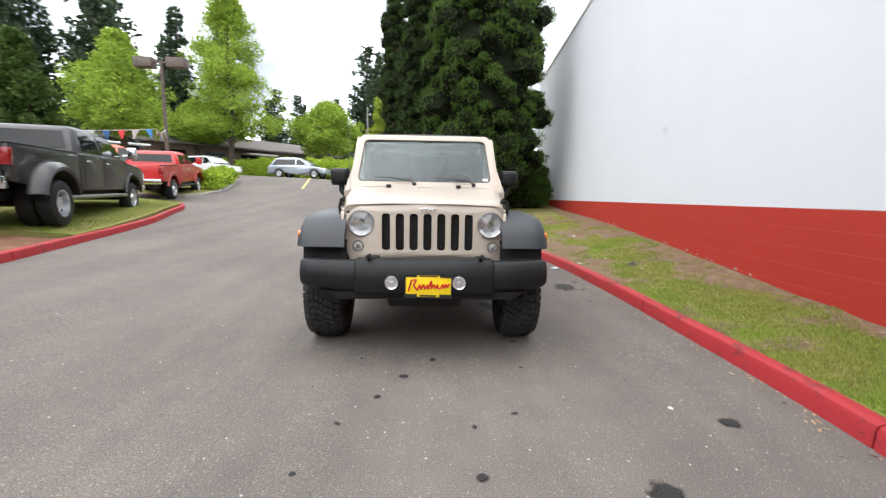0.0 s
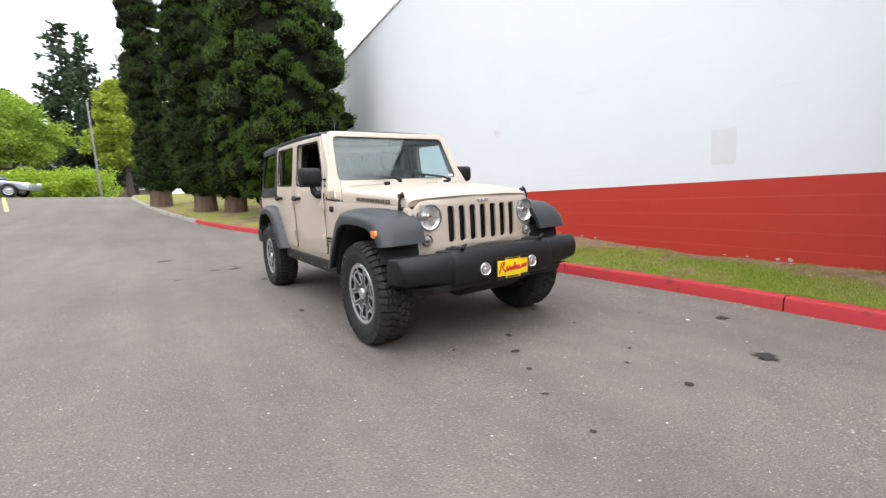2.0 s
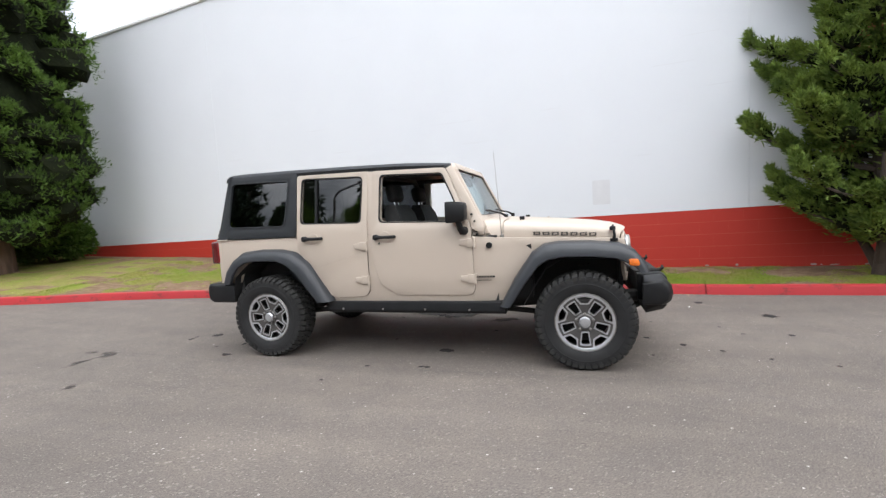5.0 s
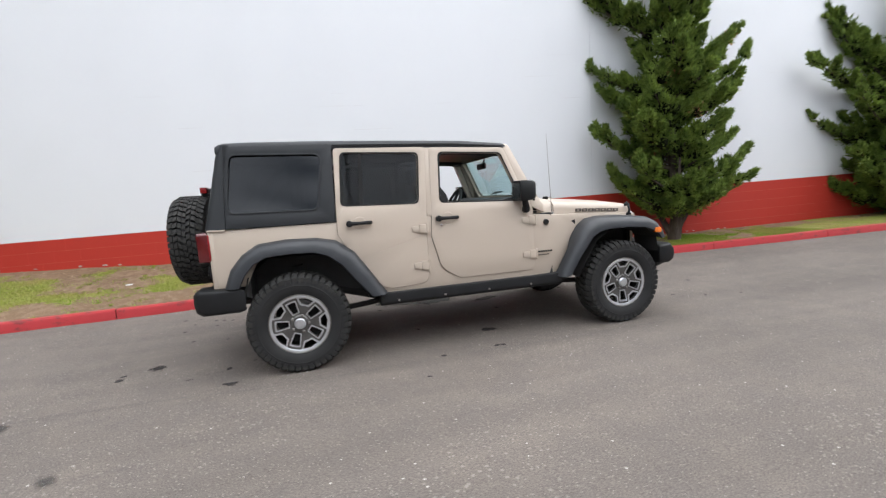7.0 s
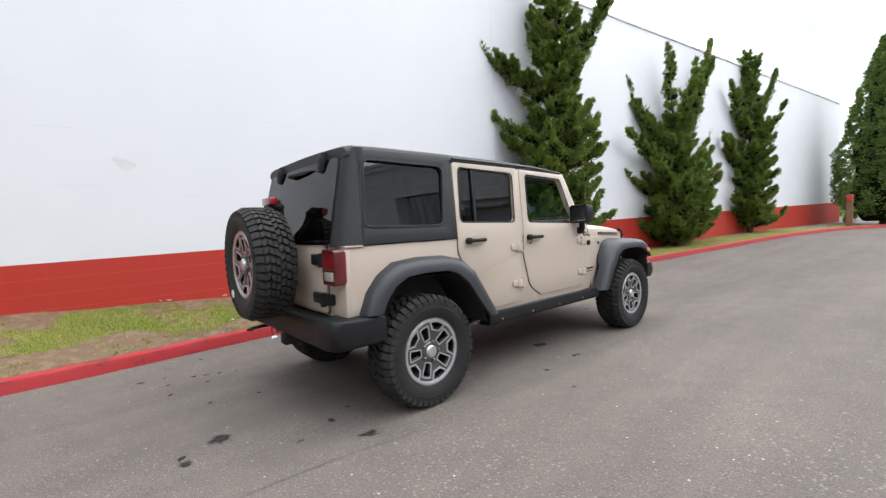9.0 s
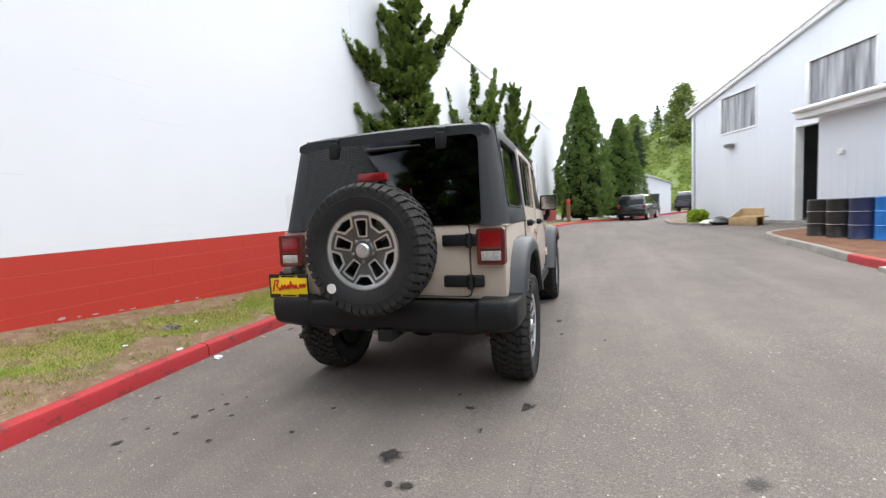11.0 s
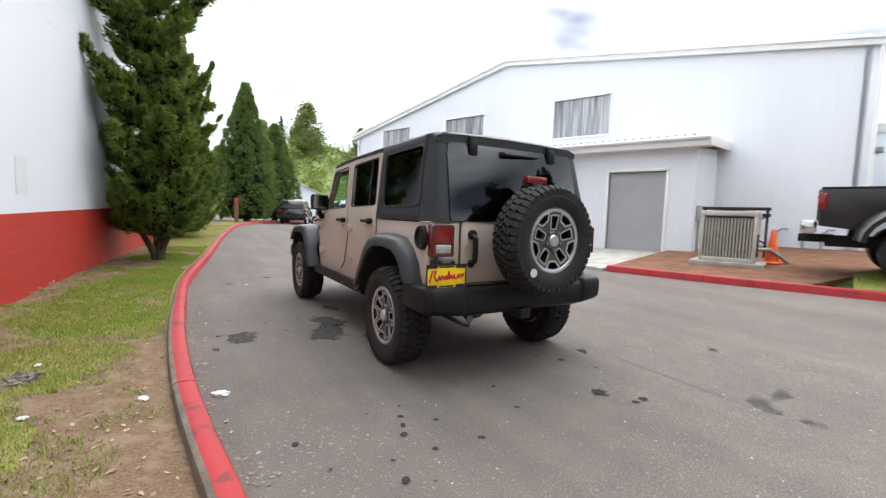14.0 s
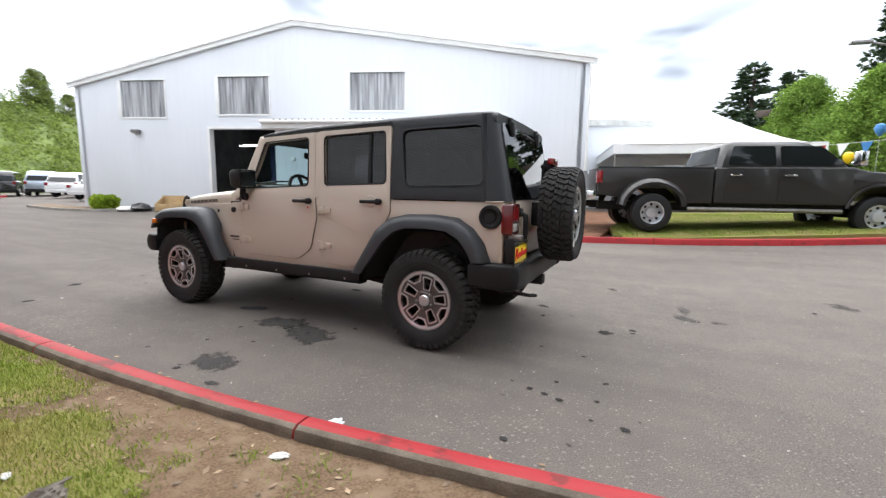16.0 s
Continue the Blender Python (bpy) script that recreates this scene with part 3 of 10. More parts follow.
WALL_X, WALL_SLOPE = 3.812, 0.1043
KERB_EAST = smooth_line([(-10, -36), (-5.2, -29.5), (-3.2, -26), (-1.6, -22.5), (-0.5, -19), (0.25, -15.5), (0.75, -12.3), (1.15, -9.5), (1.56, -6.2), (1.74, -4.7), (2.06, -2.4), (2.175, -1.2),
                         (2.20, 0.0), (2.215, 1.3), (2.19, 2.4), (2.14, 3.2), (2.03, 4.2), (1.9, 5.2), (1.7, 6.2), (1.2, 7.8), (0.55, 9.2), (-0.35, 12.1),
                         (-1.6, 17.6), (-2.7, 24), (-2.9, 26.5), (-2.3, 28.2), (0, 29.2), (6, 29.6)])
KERB_TABLE = [(p.y, p.x) for p in KERB_EAST if -36 < p.y < 28]
WALL_FOOT = [(-30, 0.12), (-6, 0.18), (-2.5, 0.17), (0, 0.14), (1.5, 0.2), (3, 0.28), (5, 0.36), (7, 0.44), (14, 0.56), (19, 0.85), (28, 2.0)]
# the soil lies a little under the kerb's top where it is bare
SOIL_DROP = [(-30, 0.015), (-1.5, 0.015), (0.5, 0.055), (7, 0.065), (10, 0.02), (28, 0.02)]
KERB_H = 0.125


def verge_z(x, y):
    kx = lerp_table(KERB_TABLE, y)
    wx = WALL_X + WALL_SLOPE * y if y < 19 else 16.0
    t = min(max((x - kx - 0.15) / max(wx - kx - 0.15, 0.1), 0), 1)
    low = ground_z(kx, y) + KERB_H - lerp_table(SOIL_DROP, y)
    high = max(lerp_table(WALL_FOOT, y), low) if y < 19 else low + 0.3
    return low + (high - low) * (t ** 1.2) + 0.018 * noise.noise(Vector((x * 1.6, y * 1.6, 0))) + 0.008 * noise.noise(Vector((x * 6, y * 6, 3)))


def grass_cover(x, y):
    """Above nought where turf grows; bare by the kerb past the car's middle and by the wall."""
    k, w = lerp_table(KERB_TABLE, y) + 0.17, WALL_X + WALL_SLOPE * y - 0.02
    d = 0.8 * noise.noise(Vector((x * 0.9, y * 0.9, 5))) + 0.6 * noise.noise(Vector((x * 2.6, y * 2.6, 9)))
    bare = 0.95 * min(max((y - 0.6) / 2.0, 0.0), 1.0) if y < 7.5 else 0.3
    near_kerb = max(0.0, 1 - (x - k) / (0.10 + bare))
    near_wall = max(0.0, 1 - (w - x) / 0.8)
    return d - 1.6 * bare * near_kerb - 0.6 * near_wall + 0.35 - 0.38 * min(max((y - 4.3) / 1.2, 0.0), 1.0) * min(max((10.5 - y) / 2.0, 0.0), 1.0)


def build_verge():
    bm = bmesh.new()
    rows = []
    ys = np.concatenate([np.arange(-30, -6, 0.8), np.arange(-6, 9, 0.08), np.arange(9, 27.6, 0.6)])
    for y in ys:
        kx = lerp_table(KERB_TABLE, y) + 0.13
        wx = WALL_X + WALL_SLOPE * y + 0.05 if y < 19.2 else 16.0
        rows.append([bm.verts.new((kx + (wx - kx) * k / 30, y, verge_z(kx + (wx - kx) * k / 30, y))) for k in range(31)])
    for a, b in zip(rows, rows[1:]):
        for k in range(30):
            f = bm.faces.new((a[k], a[k + 1], b[k + 1], b[k]))
            c = f.calc_center_median()
            f.material_index = 1 if grass_cover(c.x, c.y) > 0.05 else 0
    return tagged(part("verge", bm, [SOIL, TURF], None), "patchy grass verge with bare dirt beside the red kerb", "verge", kind="structure")


build_verge()


def kerb_run(name, line, cuts, red, label, width=0.15, height=KERB_H, side=1):
    """A kerb along a line, in lengths with open joints; red says for a place whether it is painted."""
    root = thing(name, pose(0, 0, 0), label, "kerb", kind="structure")
    lengths = [0.0]
    for a, b in zip(line, line[1:]):
        lengths.append(lengths[-1] + (b - a).length)
    bounds = [0.0] + [c for c in cuts if 0.3 < c < lengths[-1] - 0.3] + [lengths[-1]]

    def spot(s):
        for i in range(len(line) - 1):
            if s <= lengths[i + 1] or i == len(line) - 2:
                t = (s - lengths[i]) / max(lengths[i + 1] - lengths[i], 1e-6)
                return line[i].lerp(line[i + 1], t), (line[i + 1] - line[i]).normalized()

    for lo, hi in zip(bounds, bounds[1:]):
        n = max(1, int((hi - lo) / 0.35))
        rings = []
        for k in range(n + 1):
            s = lo + 0.006 + (hi - lo - 0.012) * k / n
            p, w = spot(s)
            out_dir = Vector((w.y, -w.x)) * side
            ring = []
            for off, z in ((0.0, -0.12), (0.012, height - 0.03), (0.022, height - 0.010), (0.042, height), (width - 0.035, height),
                           (width - 0.010, height - 0.012), (width, height - 0.035), (width, -0.12)):
                q = p + out_dir * off
                wob = 0.004 * noise.noise(Vector((q.x * 3, q.y * 3, z * 9)))
                ring.append((q.x + wob, q.y + wob, ground_z(p.x, p.y) + z + wob))
            rings.append(ring)
        bm = loft(rings)
        mid, _ = spot((lo + hi) / 2)
        paint = red(mid)
        me_part = part("kerb_length", bm, [KERB_RED if paint else KERB_GREY, KERB_SIDE], root)
        if paint:
            for f in me_part.data.polygons:
                c = f.center
                p = min(line, key=lambda q: (q.x - c.x) ** 2 + (q.y - c.y) ** 2)
                if f.index % 8 in (4, 5, 6, 7):
                    f.material_index = 1
    return root


def steps_of(line, gap, first=0.0):
    total = sum((b - a).length for a, b in zip(line, line[1:]))
    return list(np.arange(first, total, gap))


kerb_run("kerb_1", KERB_EAST, steps_of(KERB_EAST, 2.34, 2.10), lambda p: -40 < p.y < 13.2, "red-painted concrete kerb with chipped paint along the verge")

KERB_WEST = smooth_line([(-4.92, 0.55), (-5.28, 2.2), (-5.62, 3.5), (-6.0, 5.0), (-6.4, 6.9), (-6.95, 8.6), (-7.45, 10.2), (-8.1, 10.9), (-9.2, 11.0)])
kerb_run("kerb_2", KERB_WEST, steps_of(KERB_WEST, 2.4, 1.7), lambda p: p.x > -8.3, "red-painted concrete kerb round the truck's grass island", side=-1)
KERB_ISLE = smooth_line([(-5.08, -1.15), (-5.12, -2.2), (-5.3, -3.6), (-5.5, -5.6), (-5.75, -7.2), (-6.2, -7.9), (-7.0, -8.2), (-8.2, -8.2)])
kerb_run("kerb_3", KERB_ISLE, [1.0, 2.05, 4.2, 6.4, 8.2], lambda p: p.y > -2.2, "grey concrete kerb with one red-painted length by the drums", side=1)
KERB_BACK = smooth_line([(-5.7, -21.5), (-5.35, -18.6), (-5.35, -16.6), (-5.8, -15.2), (-6.6, -14.6), (-7.35, -14.45)])
kerb_run("kerb_4", KERB_BACK, steps_of(KERB_BACK, 2.0, 1.2), lambda p: False, "low grey concrete kerb before the white shed", side=-1, height=0.11)


def slab(name, outline, z_over, material, label, category, thick=0.3, kind="structure", rise=0.0):
    """A raised bed or slab that follows the ground."""
    pts = []
    n = len(outline)
    for i in range(n):
        a, b = Vector(outline[i]), Vector(outline[(i + 1) % n])
        m = max(1, int((b - a).length / 0.8))
        pts += [a.lerp(b, k / m) for k in range(m)]
    bm = bmesh.new()
    vs = [bm.verts.new((p.x, p.y, 0)) for p in pts]
    edges = [bm.edges.new((vs[i], vs[(i + 1) % len(vs)])) for i in range(len(vs))]
    bmesh.ops.triangle_fill(bm, edges=edges, use_beauty=True)
    for axis in (0, 1):
        lo, hi = min(v.co[axis] for v in bm.verts), max(v.co[axis] for v in bm.verts)
        for c in np.arange(lo + 0.5, hi, 1.0):
            no = (1, 0, 0) if axis == 0 else (0, 1, 0)
            bmesh.ops.bisect_plane(bm, geom=bm.verts[:] + bm.edges[:] + bm.faces[:], plane_co=tuple(c * k for k in no), plane_no=no, dist=1e-4)
    top = bm.faces[:]
    res = bmesh.ops.extrude_face_region(bm, geom=top)
    for v in bm.verts:
        v.co.z = ground_z(v.co.x, v.co.y) - thick
    for g in res["geom"]:
        if isinstance(g, bmesh.types.BMVert):
            g.co.z = ground_z(g.co.x, g.co.y) + z_over + rise * min(max((-g.co.x - 5.9) / 0.7, 0), 1) + 0.01 * noise.noise(Vector((g.co.x * 2, g.co.y * 2, 0)))
    bmesh.ops.recalc_face_normals(bm, faces=bm.faces)
    return tagged(part(name, bm, material, None), label, category, kind=kind)


# shed frame: u runs north along its front, v goes in
SHED_N, SHED_D = Vector((0.942, 0.335, 0)), Vector((-0.335, 0.942, 0))
SHED = Matrix.Translation(SHED_N * -11.85) @ Matrix.Rotation(math.atan2(SHED_D.y, SHED_D.x), 4, "Z")


def shed_xy(u, v):
    p = SHED @ Vector((u, v, 0))
    return (p.x, p.y)


west_edge = [(p.x - 0.14, p.y) for p in KERB_WEST[:-4]]
KERB_FAR = smooth_line([(-9.9, 13.6), (-9.15, 14.1), (-9.05, 15.0), (-9.25, 16.6), (-9.85, 18.8), (-10.6, 21.2), (-11.7, 24.3), (-13.2, 26.6), (-16.0, 27.6)])
kerb_run("kerb_5", KERB_FAR, steps_of(KERB_FAR, 2.4, 1.1), lambda p: False, "curved grey concrete kerb round the shrub island", side=-1)
slab("bed_1", [p for p in west_edge if p[1] > 3.75] + [(-9.2, 10.9), (-12.5, 10.9), (-12.8, 3.95), (-7.2, 3.6)], 0.115, TURF, "mown green grass strip under the parked truck", "grass bed", rise=0.07)
slab("bed_2", [p for p in west_edge if p[1] <= 3.75] + [(-7.2, 3.57), (-12.8, 3.92), shed_xy(6.4, -0.1), shed_xy(3.0, -0.1), shed_xy(3.0, -3.4), shed_xy(2.45, -3.4)], 0.112,
     BARK_MULCH, "bare brown mulch bed beside the roller door", "planting bed")
isle = [(p.x - 0.14, p.y) for p in KERB_ISLE[:-3]]
slab("bed_3", isle + [(-6.9, -8.0), shed_xy(-4.1, -3.42), shed_xy(0.3, -3.42)], 0.112, BARK_MULCH, "brown mulch bed with the oil drums on it", "planting bed")
slab("bed_4", [(p.x - 0.13, p.y - 0.05) for p in KERB_BACK] + [shed_xy(-11.3, -0.06), shed_xy(-14.8, -0.06), (-6.6, -21.5)], 0.10, DIRT, "narrow dirt bed at the foot of the shed", "planting bed")
slab("bed_5", [(p.x - 0.14, p.y) for p in KERB_FAR] + [(-16.0, 20.0), (-12.5, 15.5)], 0.11, TURF, "grassy island planted with shrubs by the road", "grass bed")
slab("apron", [(-4.98, -1.12), (-4.85, 0.52), shed_xy(2.42, -3.42), shed_xy(0.34, -3.42)], 0.06, CONCRETE, "pale concrete apron sloping up to the roller door", "pavement")

# ---- east wall: a long painted block building ----
WALL = Matrix.Translation((WALL_X, 0, 0)) @ Matrix.Rotation(-math.atan(WALL_SLOPE), 4, "Z")


def wall_band(s):
    return 1.075 - 0.0155 * s


def wall_top(s):
    return 6.85 - 0.008 * s


def build_east_wall():
    root = thing("wall_east", WALL, "tall white painted block wall with a red base band", "wall", kind="structure")
    bounds = [-29.0, -14.0, -2.645, 8.6, 19.4]
    for lo, hi in zip(bounds, bounds[1:]):
        a, b = lo + (0.0015 if -3 < lo < -2 else 0.0), hi - (0.0015 if -3 < hi < -2 else 0.0)
        part("wall_panel", prism([(a, wall_band(a)), (b, wall_band(b)), (b, wall_top(b)), (a, wall_top(a))], "x", 0.0, 0.3, 0.004, 1), WHITE_BLOCK, root)
    part("wall_core", prism([(-28.98, 0.0), (19.38, 0.0), (19.38, wall_band(19.4) - 0.004), (-28.98, wall_band(-29) - 0.004)], "x", 0.0012, 0.28), RED_MORTAR, root)
    part("wall_core", prism([(-28.98, wall_band(-29)), (19.38, wall_band(19.4)), (19.38, wall_top(19.4) - 0.02), (-28.98, wall_top(-29) - 0.02)], "x", 0.006, 0.28), WHITE_BLOCK, root)
    part("base_band", prism([(-28.98, -0.1), (19.38, -0.1), (19.38, wall_band(19.38)), (-28.98, wall_band(-28.98))], "x", 0.0005, 0.011), RED_MORTAR, root)
    part("coping", prism([(-29.05, wall_top(-29)), (19.45, wall_top(19.4)), (19.45, wall_top(19.4) + 0.07), (-29.05, wall_top(-29) + 0.07)], "x", -0.04, 0.36, 0.01), TRIM_WHITE, root)
    part("end_wall", box((0.02, 19.1, 0), (16, 19.4, wall_top(19.4) - 0.01)), WHITE_BLOCK, root)
    part("end_wall", box((0.02, -29, 0), (16, -28.7, wall_top(-29) - 0.01)), WHITE_BLOCK, root)
    part("roof_deck", prism([(-29, wall_top(-29) - 0.3), (19.4, wall_top(19.4) - 0.3), (19.4, wall_top(19.4) - 0.2), (-29, wall_top(-29) - 0.2)], "x", 0.3, 16), CONCRETE, root)
    part("overpaint_patch", prism(round_poly([(-0.615, 1.285), (-0.325, 1.285), (-0.325, 1.712), (-0.615, 1.712)], 0.03), "x", -0.004, 0.003), PATCH_GREY, root, "grey rectangle of overpaint")
    rnd = random.Random(5)
    for s, z, w in ((4.2, 2.28, 0.11), (4.3, 2.36, 0.06)):
        pts = [(s + w * rnd.uniform(0.6, 1.2) * math.cos(k * 0.7), z + w * rnd.uniform(0.5, 0.9) * math.sin(k * 0.7)) for k in range(9)]
        part("chipped_paint", prism(pts, "x", -0.002, 0.003), PATCH_GREY, root, "small scar of chipped paint")
    for s, z, w in ((2.3, 3.05, 0.9), (1.7, 2.62, 0.7), (0.35, 3.05, 0.35), (4.7, 2.0, 0.5), (4.9, 2.75, 0.4), (-1.6, 3.5, 0.6), (-2.0, 3.9, 0.5), (5.5, 3.3, 0.45), (-5.2, 3.1, 0.5), (3.4, 1.85, 0.3)) + tuple((rnd.uniform(-9, 10), 1.28 + 0.2 * rnd.randrange(0, 20), rnd.uniform(0.2, 0.6)) for _ in range(16)):
        bm = bmesh.new()
        n = 9
        pts = [(s + w * (k / n - 0.5), z + 0.006 * rnd.uniform(-1, 1)) for k in range(n + 1)]
        line = [(a, b) for a, b in pts] + [(a, b - 0.004 - 0.005 * rnd.random()) for a, b in reversed(pts)]
        add(bm, prism(line, "x", -0.0015, 0.003))
        part("hairline_crack", bm, PATCH_GREY, root, "thin crack through the white paint")
    for k in range(46):
        s = rnd.uniform(-9.0, 9.5)
        foot = lerp_table(WALL_FOOT, s) + 0.01
        w, h = rnd.uniform(0.015, 0.05), rnd.uniform(0.006, 0.02)
        pts = [(s + w * rnd.uniform(0.6, 1.2) * math.cos(q * 0.785), foot + 0.01 + h * rnd.uniform(0.5, 1.1) * math.sin(q * 0.785) + h * 0.6) for q in range(8)]
        part("flaked_paint", prism(pts, "x", -0.0045, 0.003), CONCRETE, root, "pale flaked paint at the wall's foot")
    return root


WALL_ROOT = build_east_wall()

# ---- wheels ----


def tread_blocks(r, w, count, rows, height):
    """Chunky mud-terrain lugs round a tyre of radius r and width w, axle along x."""
    bm = bmesh.new()
    for x0, x1, turn, share, drop, slant in rows:
        for i in range(count):
            a0 = 2 * math.pi * (i + turn) / count
            a1 = a0 + 2 * math.pi / count * share
            vs = []
            for rr in (r - height - 0.01, r):
                for xx, dr, tw in ((x0 * w, drop[0], 0.0), (x1 * w, drop[1], slant)):
                    for a in (a0, a1):
                        aa = a + tw * 2 * math.pi / count * 0.5
                        q = rr - dr
                        vs.append(bm.verts.new((xx, q * math.cos(aa), q * math.sin(aa))))
            v = vs
            for f in ((4, 5, 7, 6), (0, 1, 5, 4), (2, 6, 7, 3), (0, 4, 6, 2), (1, 3, 7, 5)):
                bm.faces.new([v[k] for k in f])
    bmesh.ops.recalc_face_normals(bm, faces=bm.faces)
    return bm


def tyre_body(r, w, rim_r):
    h = w / 2
    prof = [(rim_r - 0.012, -h * 0.72), (rim_r + 0.012, -h * 0.86), (rim_r + 0.05, -h * 0.98), (rim_r + 0.09, -h * 1.0), (r - 0.05, -h * 0.97), (r - 0.032, -h * 0.9),
            (r - 0.022, -h * 0.72), (r - 0.019, 0), (r - 0.022, h * 0.72), (r - 0.032, h * 0.9), (r - 0.05, h * 0.97), (rim_r + 0.09, h * 1.0), (rim_r + 0.05, h * 0.98),
            (rim_r + 0.012, h * 0.86), (rim_r - 0.012, h * 0.72)]
    return lathe(prof, "x", 56)


def sector(bm, a0, a1, r0, r1, x0, x1, skew=0.0):
    """A little block between two radii and two angles, from depth x0 to x1."""
    vs = []
    for x in (x0, x1):
        for r, k in ((r0, 0.0), (r1, skew)):
            for a in (a0 + k, a1 - k):
                vs.append(bm.verts.new((x, r * math.cos(a), r * math.sin(a))))
    for f in ((4, 5, 7, 6), (0, 2, 3, 1), (0, 1, 5, 4), (2, 6, 7, 3), (0, 4, 6, 2), (1, 3, 7, 5)):
        bm.faces.new([vs[k] for k in f])


def suv_wheel(parent, m, dot=False, name="wheel"):
    """A five-spoke alloy on a mud tyre; its outer face looks along +x."""
    r, w, rim = 0.393, 0.262, 0.228
    root = new(name)
    root.parent = parent
    root.matrix_local = m
    tyre = part("tyre", tyre_body(r, w, rim), RUBBER, root, "chunky black mud-terrain tyre")
    rows = ((-0.51, -0.33, 0.0, 0.70, (0.030, 0.0), 0.2), (-0.31, -0.19, 0.35, 0.66, (0, 0), 0.5), (-0.17, -0.06, 0.85, 0.62, (0, 0), -0.5), (-0.045, 0.055, 1.10, 0.66, (0, 0), 0.3), (0.07, 0.18, 1.30, 0.62, (0, 0), 0.5), (0.20, 0.31, 0.65, 0.66, (0, 0), -0.5), (0.33, 0.51, 0.5, 0.70, (0.0, 0.030), 0.2))
    part("tread", tread_blocks(r, w, 44, rows, 0.014), TREAD, tyre, smooth=0)
    lugs = bmesh.new()
    for s in (-1, 1):
        for i in range(44):
            a0 = 2 * math.pi * (i + (0.0 if s < 0 else 0.5)) / 44
            sector(lugs, a0, a0 + 0.095, r - 0.068, r - 0.024, s * w * 0.46, s * w * 0.500)
    bmesh.ops.recalc_face_normals(lugs, faces=lugs.faces)
    part("sidewall_relief", lugs, RUBBER, tyre, smooth=0)["kind"] = "stuff"
    rib = lathe([(rim + 0.075, w * 0.50), (rim + 0.080, w * 0.508), (rim + 0.085, w * 0.50)], "x", 56)
    part("sidewall_rib", rib, RUBBER, tyre)
    # barrel and lip
    part("rim_lip", lathe([(rim + 0.002, 0.088), (rim + 0.008, 0.108), (rim + 0.003, 0.114), (rim - 0.005, 0.111), (rim - 0.009, 0.098)], "x", 56), STEEL, root, "dull grey rim lip")
    # barrel and brake disc darkened, painting the shade behind the wheel windows
    part("rim_barrel", lathe([(rim - 0.010, 0.100), (rim - 0.022, -0.10), (rim - 0.012, -0.115)], "x", 48), RIM_SHADE, root)
    part("brake_disc", add(disc("x", 0.17, 0.0, 0.02, seg=32), disc("x", 0.20, -0.11, -0.10, seg=32)), UNDER, root)
    cal = bmesh.new()
    sector(cal, 0.5, 1.2, 0.10, 0.185, -0.02, 0.045)
    bmesh.ops.recalc_face_normals(cal, faces=cal.faces)
    part("brake_caliper", cal, STEEL, root)
    # a grey star face: five slotted spokes and five windows by the rim, each edged in bright machined metal
    def dish(a, b, d):
        return (0.084 + 0.020 * ((a * a + b * b) / 0.045) - d, a, b)
    def spun(pts, c):
        return [(u * math.cos(c) - v * math.sin(c), u * math.sin(c) + v * math.cos(c)) for u, v in pts]
    rim_line = [(0.2125 * math.cos(2 * math.pi * k / 50), 0.2125 * math.sin(2 * math.pi * k / 50)) for k in range(50)]
    slot = round_poly([(0.086, -0.021), (0.174, -0.033), (0.177, 0.0), (0.174, 0.033), (0.086, 0.021)], [0.006, 0.007, 0, 0.007, 0.006], 3)
    slot_edge = round_poly([(0.078, -0.029), (0.184, -0.043), (0.188, 0.0), (0.184, 0.043), (0.078, 0.029)], [0.008, 0.008, 0, 0.008, 0.008], 3)
    gap = round_poly([(0.154, -0.027), (0.194, -0.058), (0.206, 0.0), (0.194, 0.058), (0.154, 0.027)], [0.007, 0.007, 0, 0.007, 0.007], 3)
    gap_edge = round_poly([(0.142, -0.034), (0.196, -0.074), (0.211, 0.0), (0.196, 0.074), (0.142, 0.034)], [0.009, 0.004, 0, 0.004, 0.009], 3)
    turns = [2 * math.pi * i / 5 + math.pi / 2 for i in range(5)]
    holes = [spun(slot, c) for c in turns] + [spun(gap, c + math.pi / 5) for c in turns]
    part("spoke_face", plate(rim_line, holes, dish, 0.03, (), 0), RIM_FACE, root, "satin grey five-spoke wheel face")
    for c in turns:
        part("window_edge", plate(spun(slot_edge, c), [spun(slot, c)], lambda a, b, d: dish(a, b, d - 0.005), 0.030, (), 0), RIM_SILVER, root, "bright machined window edge")
        part("window_edge", plate(spun(gap_edge, c + math.pi / 5), [spun(gap, c + math.pi / 5)], lambda a, b, d: dish(a, b, d - 0.006), 0.030, (), 0), RIM_SILVER, root, "bright machined window edge")
    part("outer_ring", lathe([(0.206, 0.092), (0.207, 0.109), (0.213, 0.1125), (0.224, 0.1125), (0.231, 0.106)], "x", 60), RIM_SILVER, root, "bright machined rim ring")
    part("hub_plate", lathe([(0.0, 0.05), (0.072, 0.05), (0.076, 0.082), (0.058, 0.096), (0.0, 0.098)], "x", 30), RIM_FACE, root)
    part("hub_cap", lathe([(0.044, 0.085), (0.044, 0.104), (0.036, 0.114), (0.0, 0.119)], "x", 24), RIM_SILVER, root)
    for i in range(5):
        a = 2 * math.pi * (i + 0.5) / 5 + math.pi / 2
        part("lug_nut", disc("x", 0.0115, 0.088, 0.108, (0, 0.066 * math.cos(a), 0.066 * math.sin(a)), 8, 0.003), STEEL, root)
    if dot:
        part("sticker", disc("x", 0.030, w * 0.500, w * 0.515, (0, -0.205, -0.218), 20), WHITE_PAPER, root, "round white sticker on the sidewall")
    return root


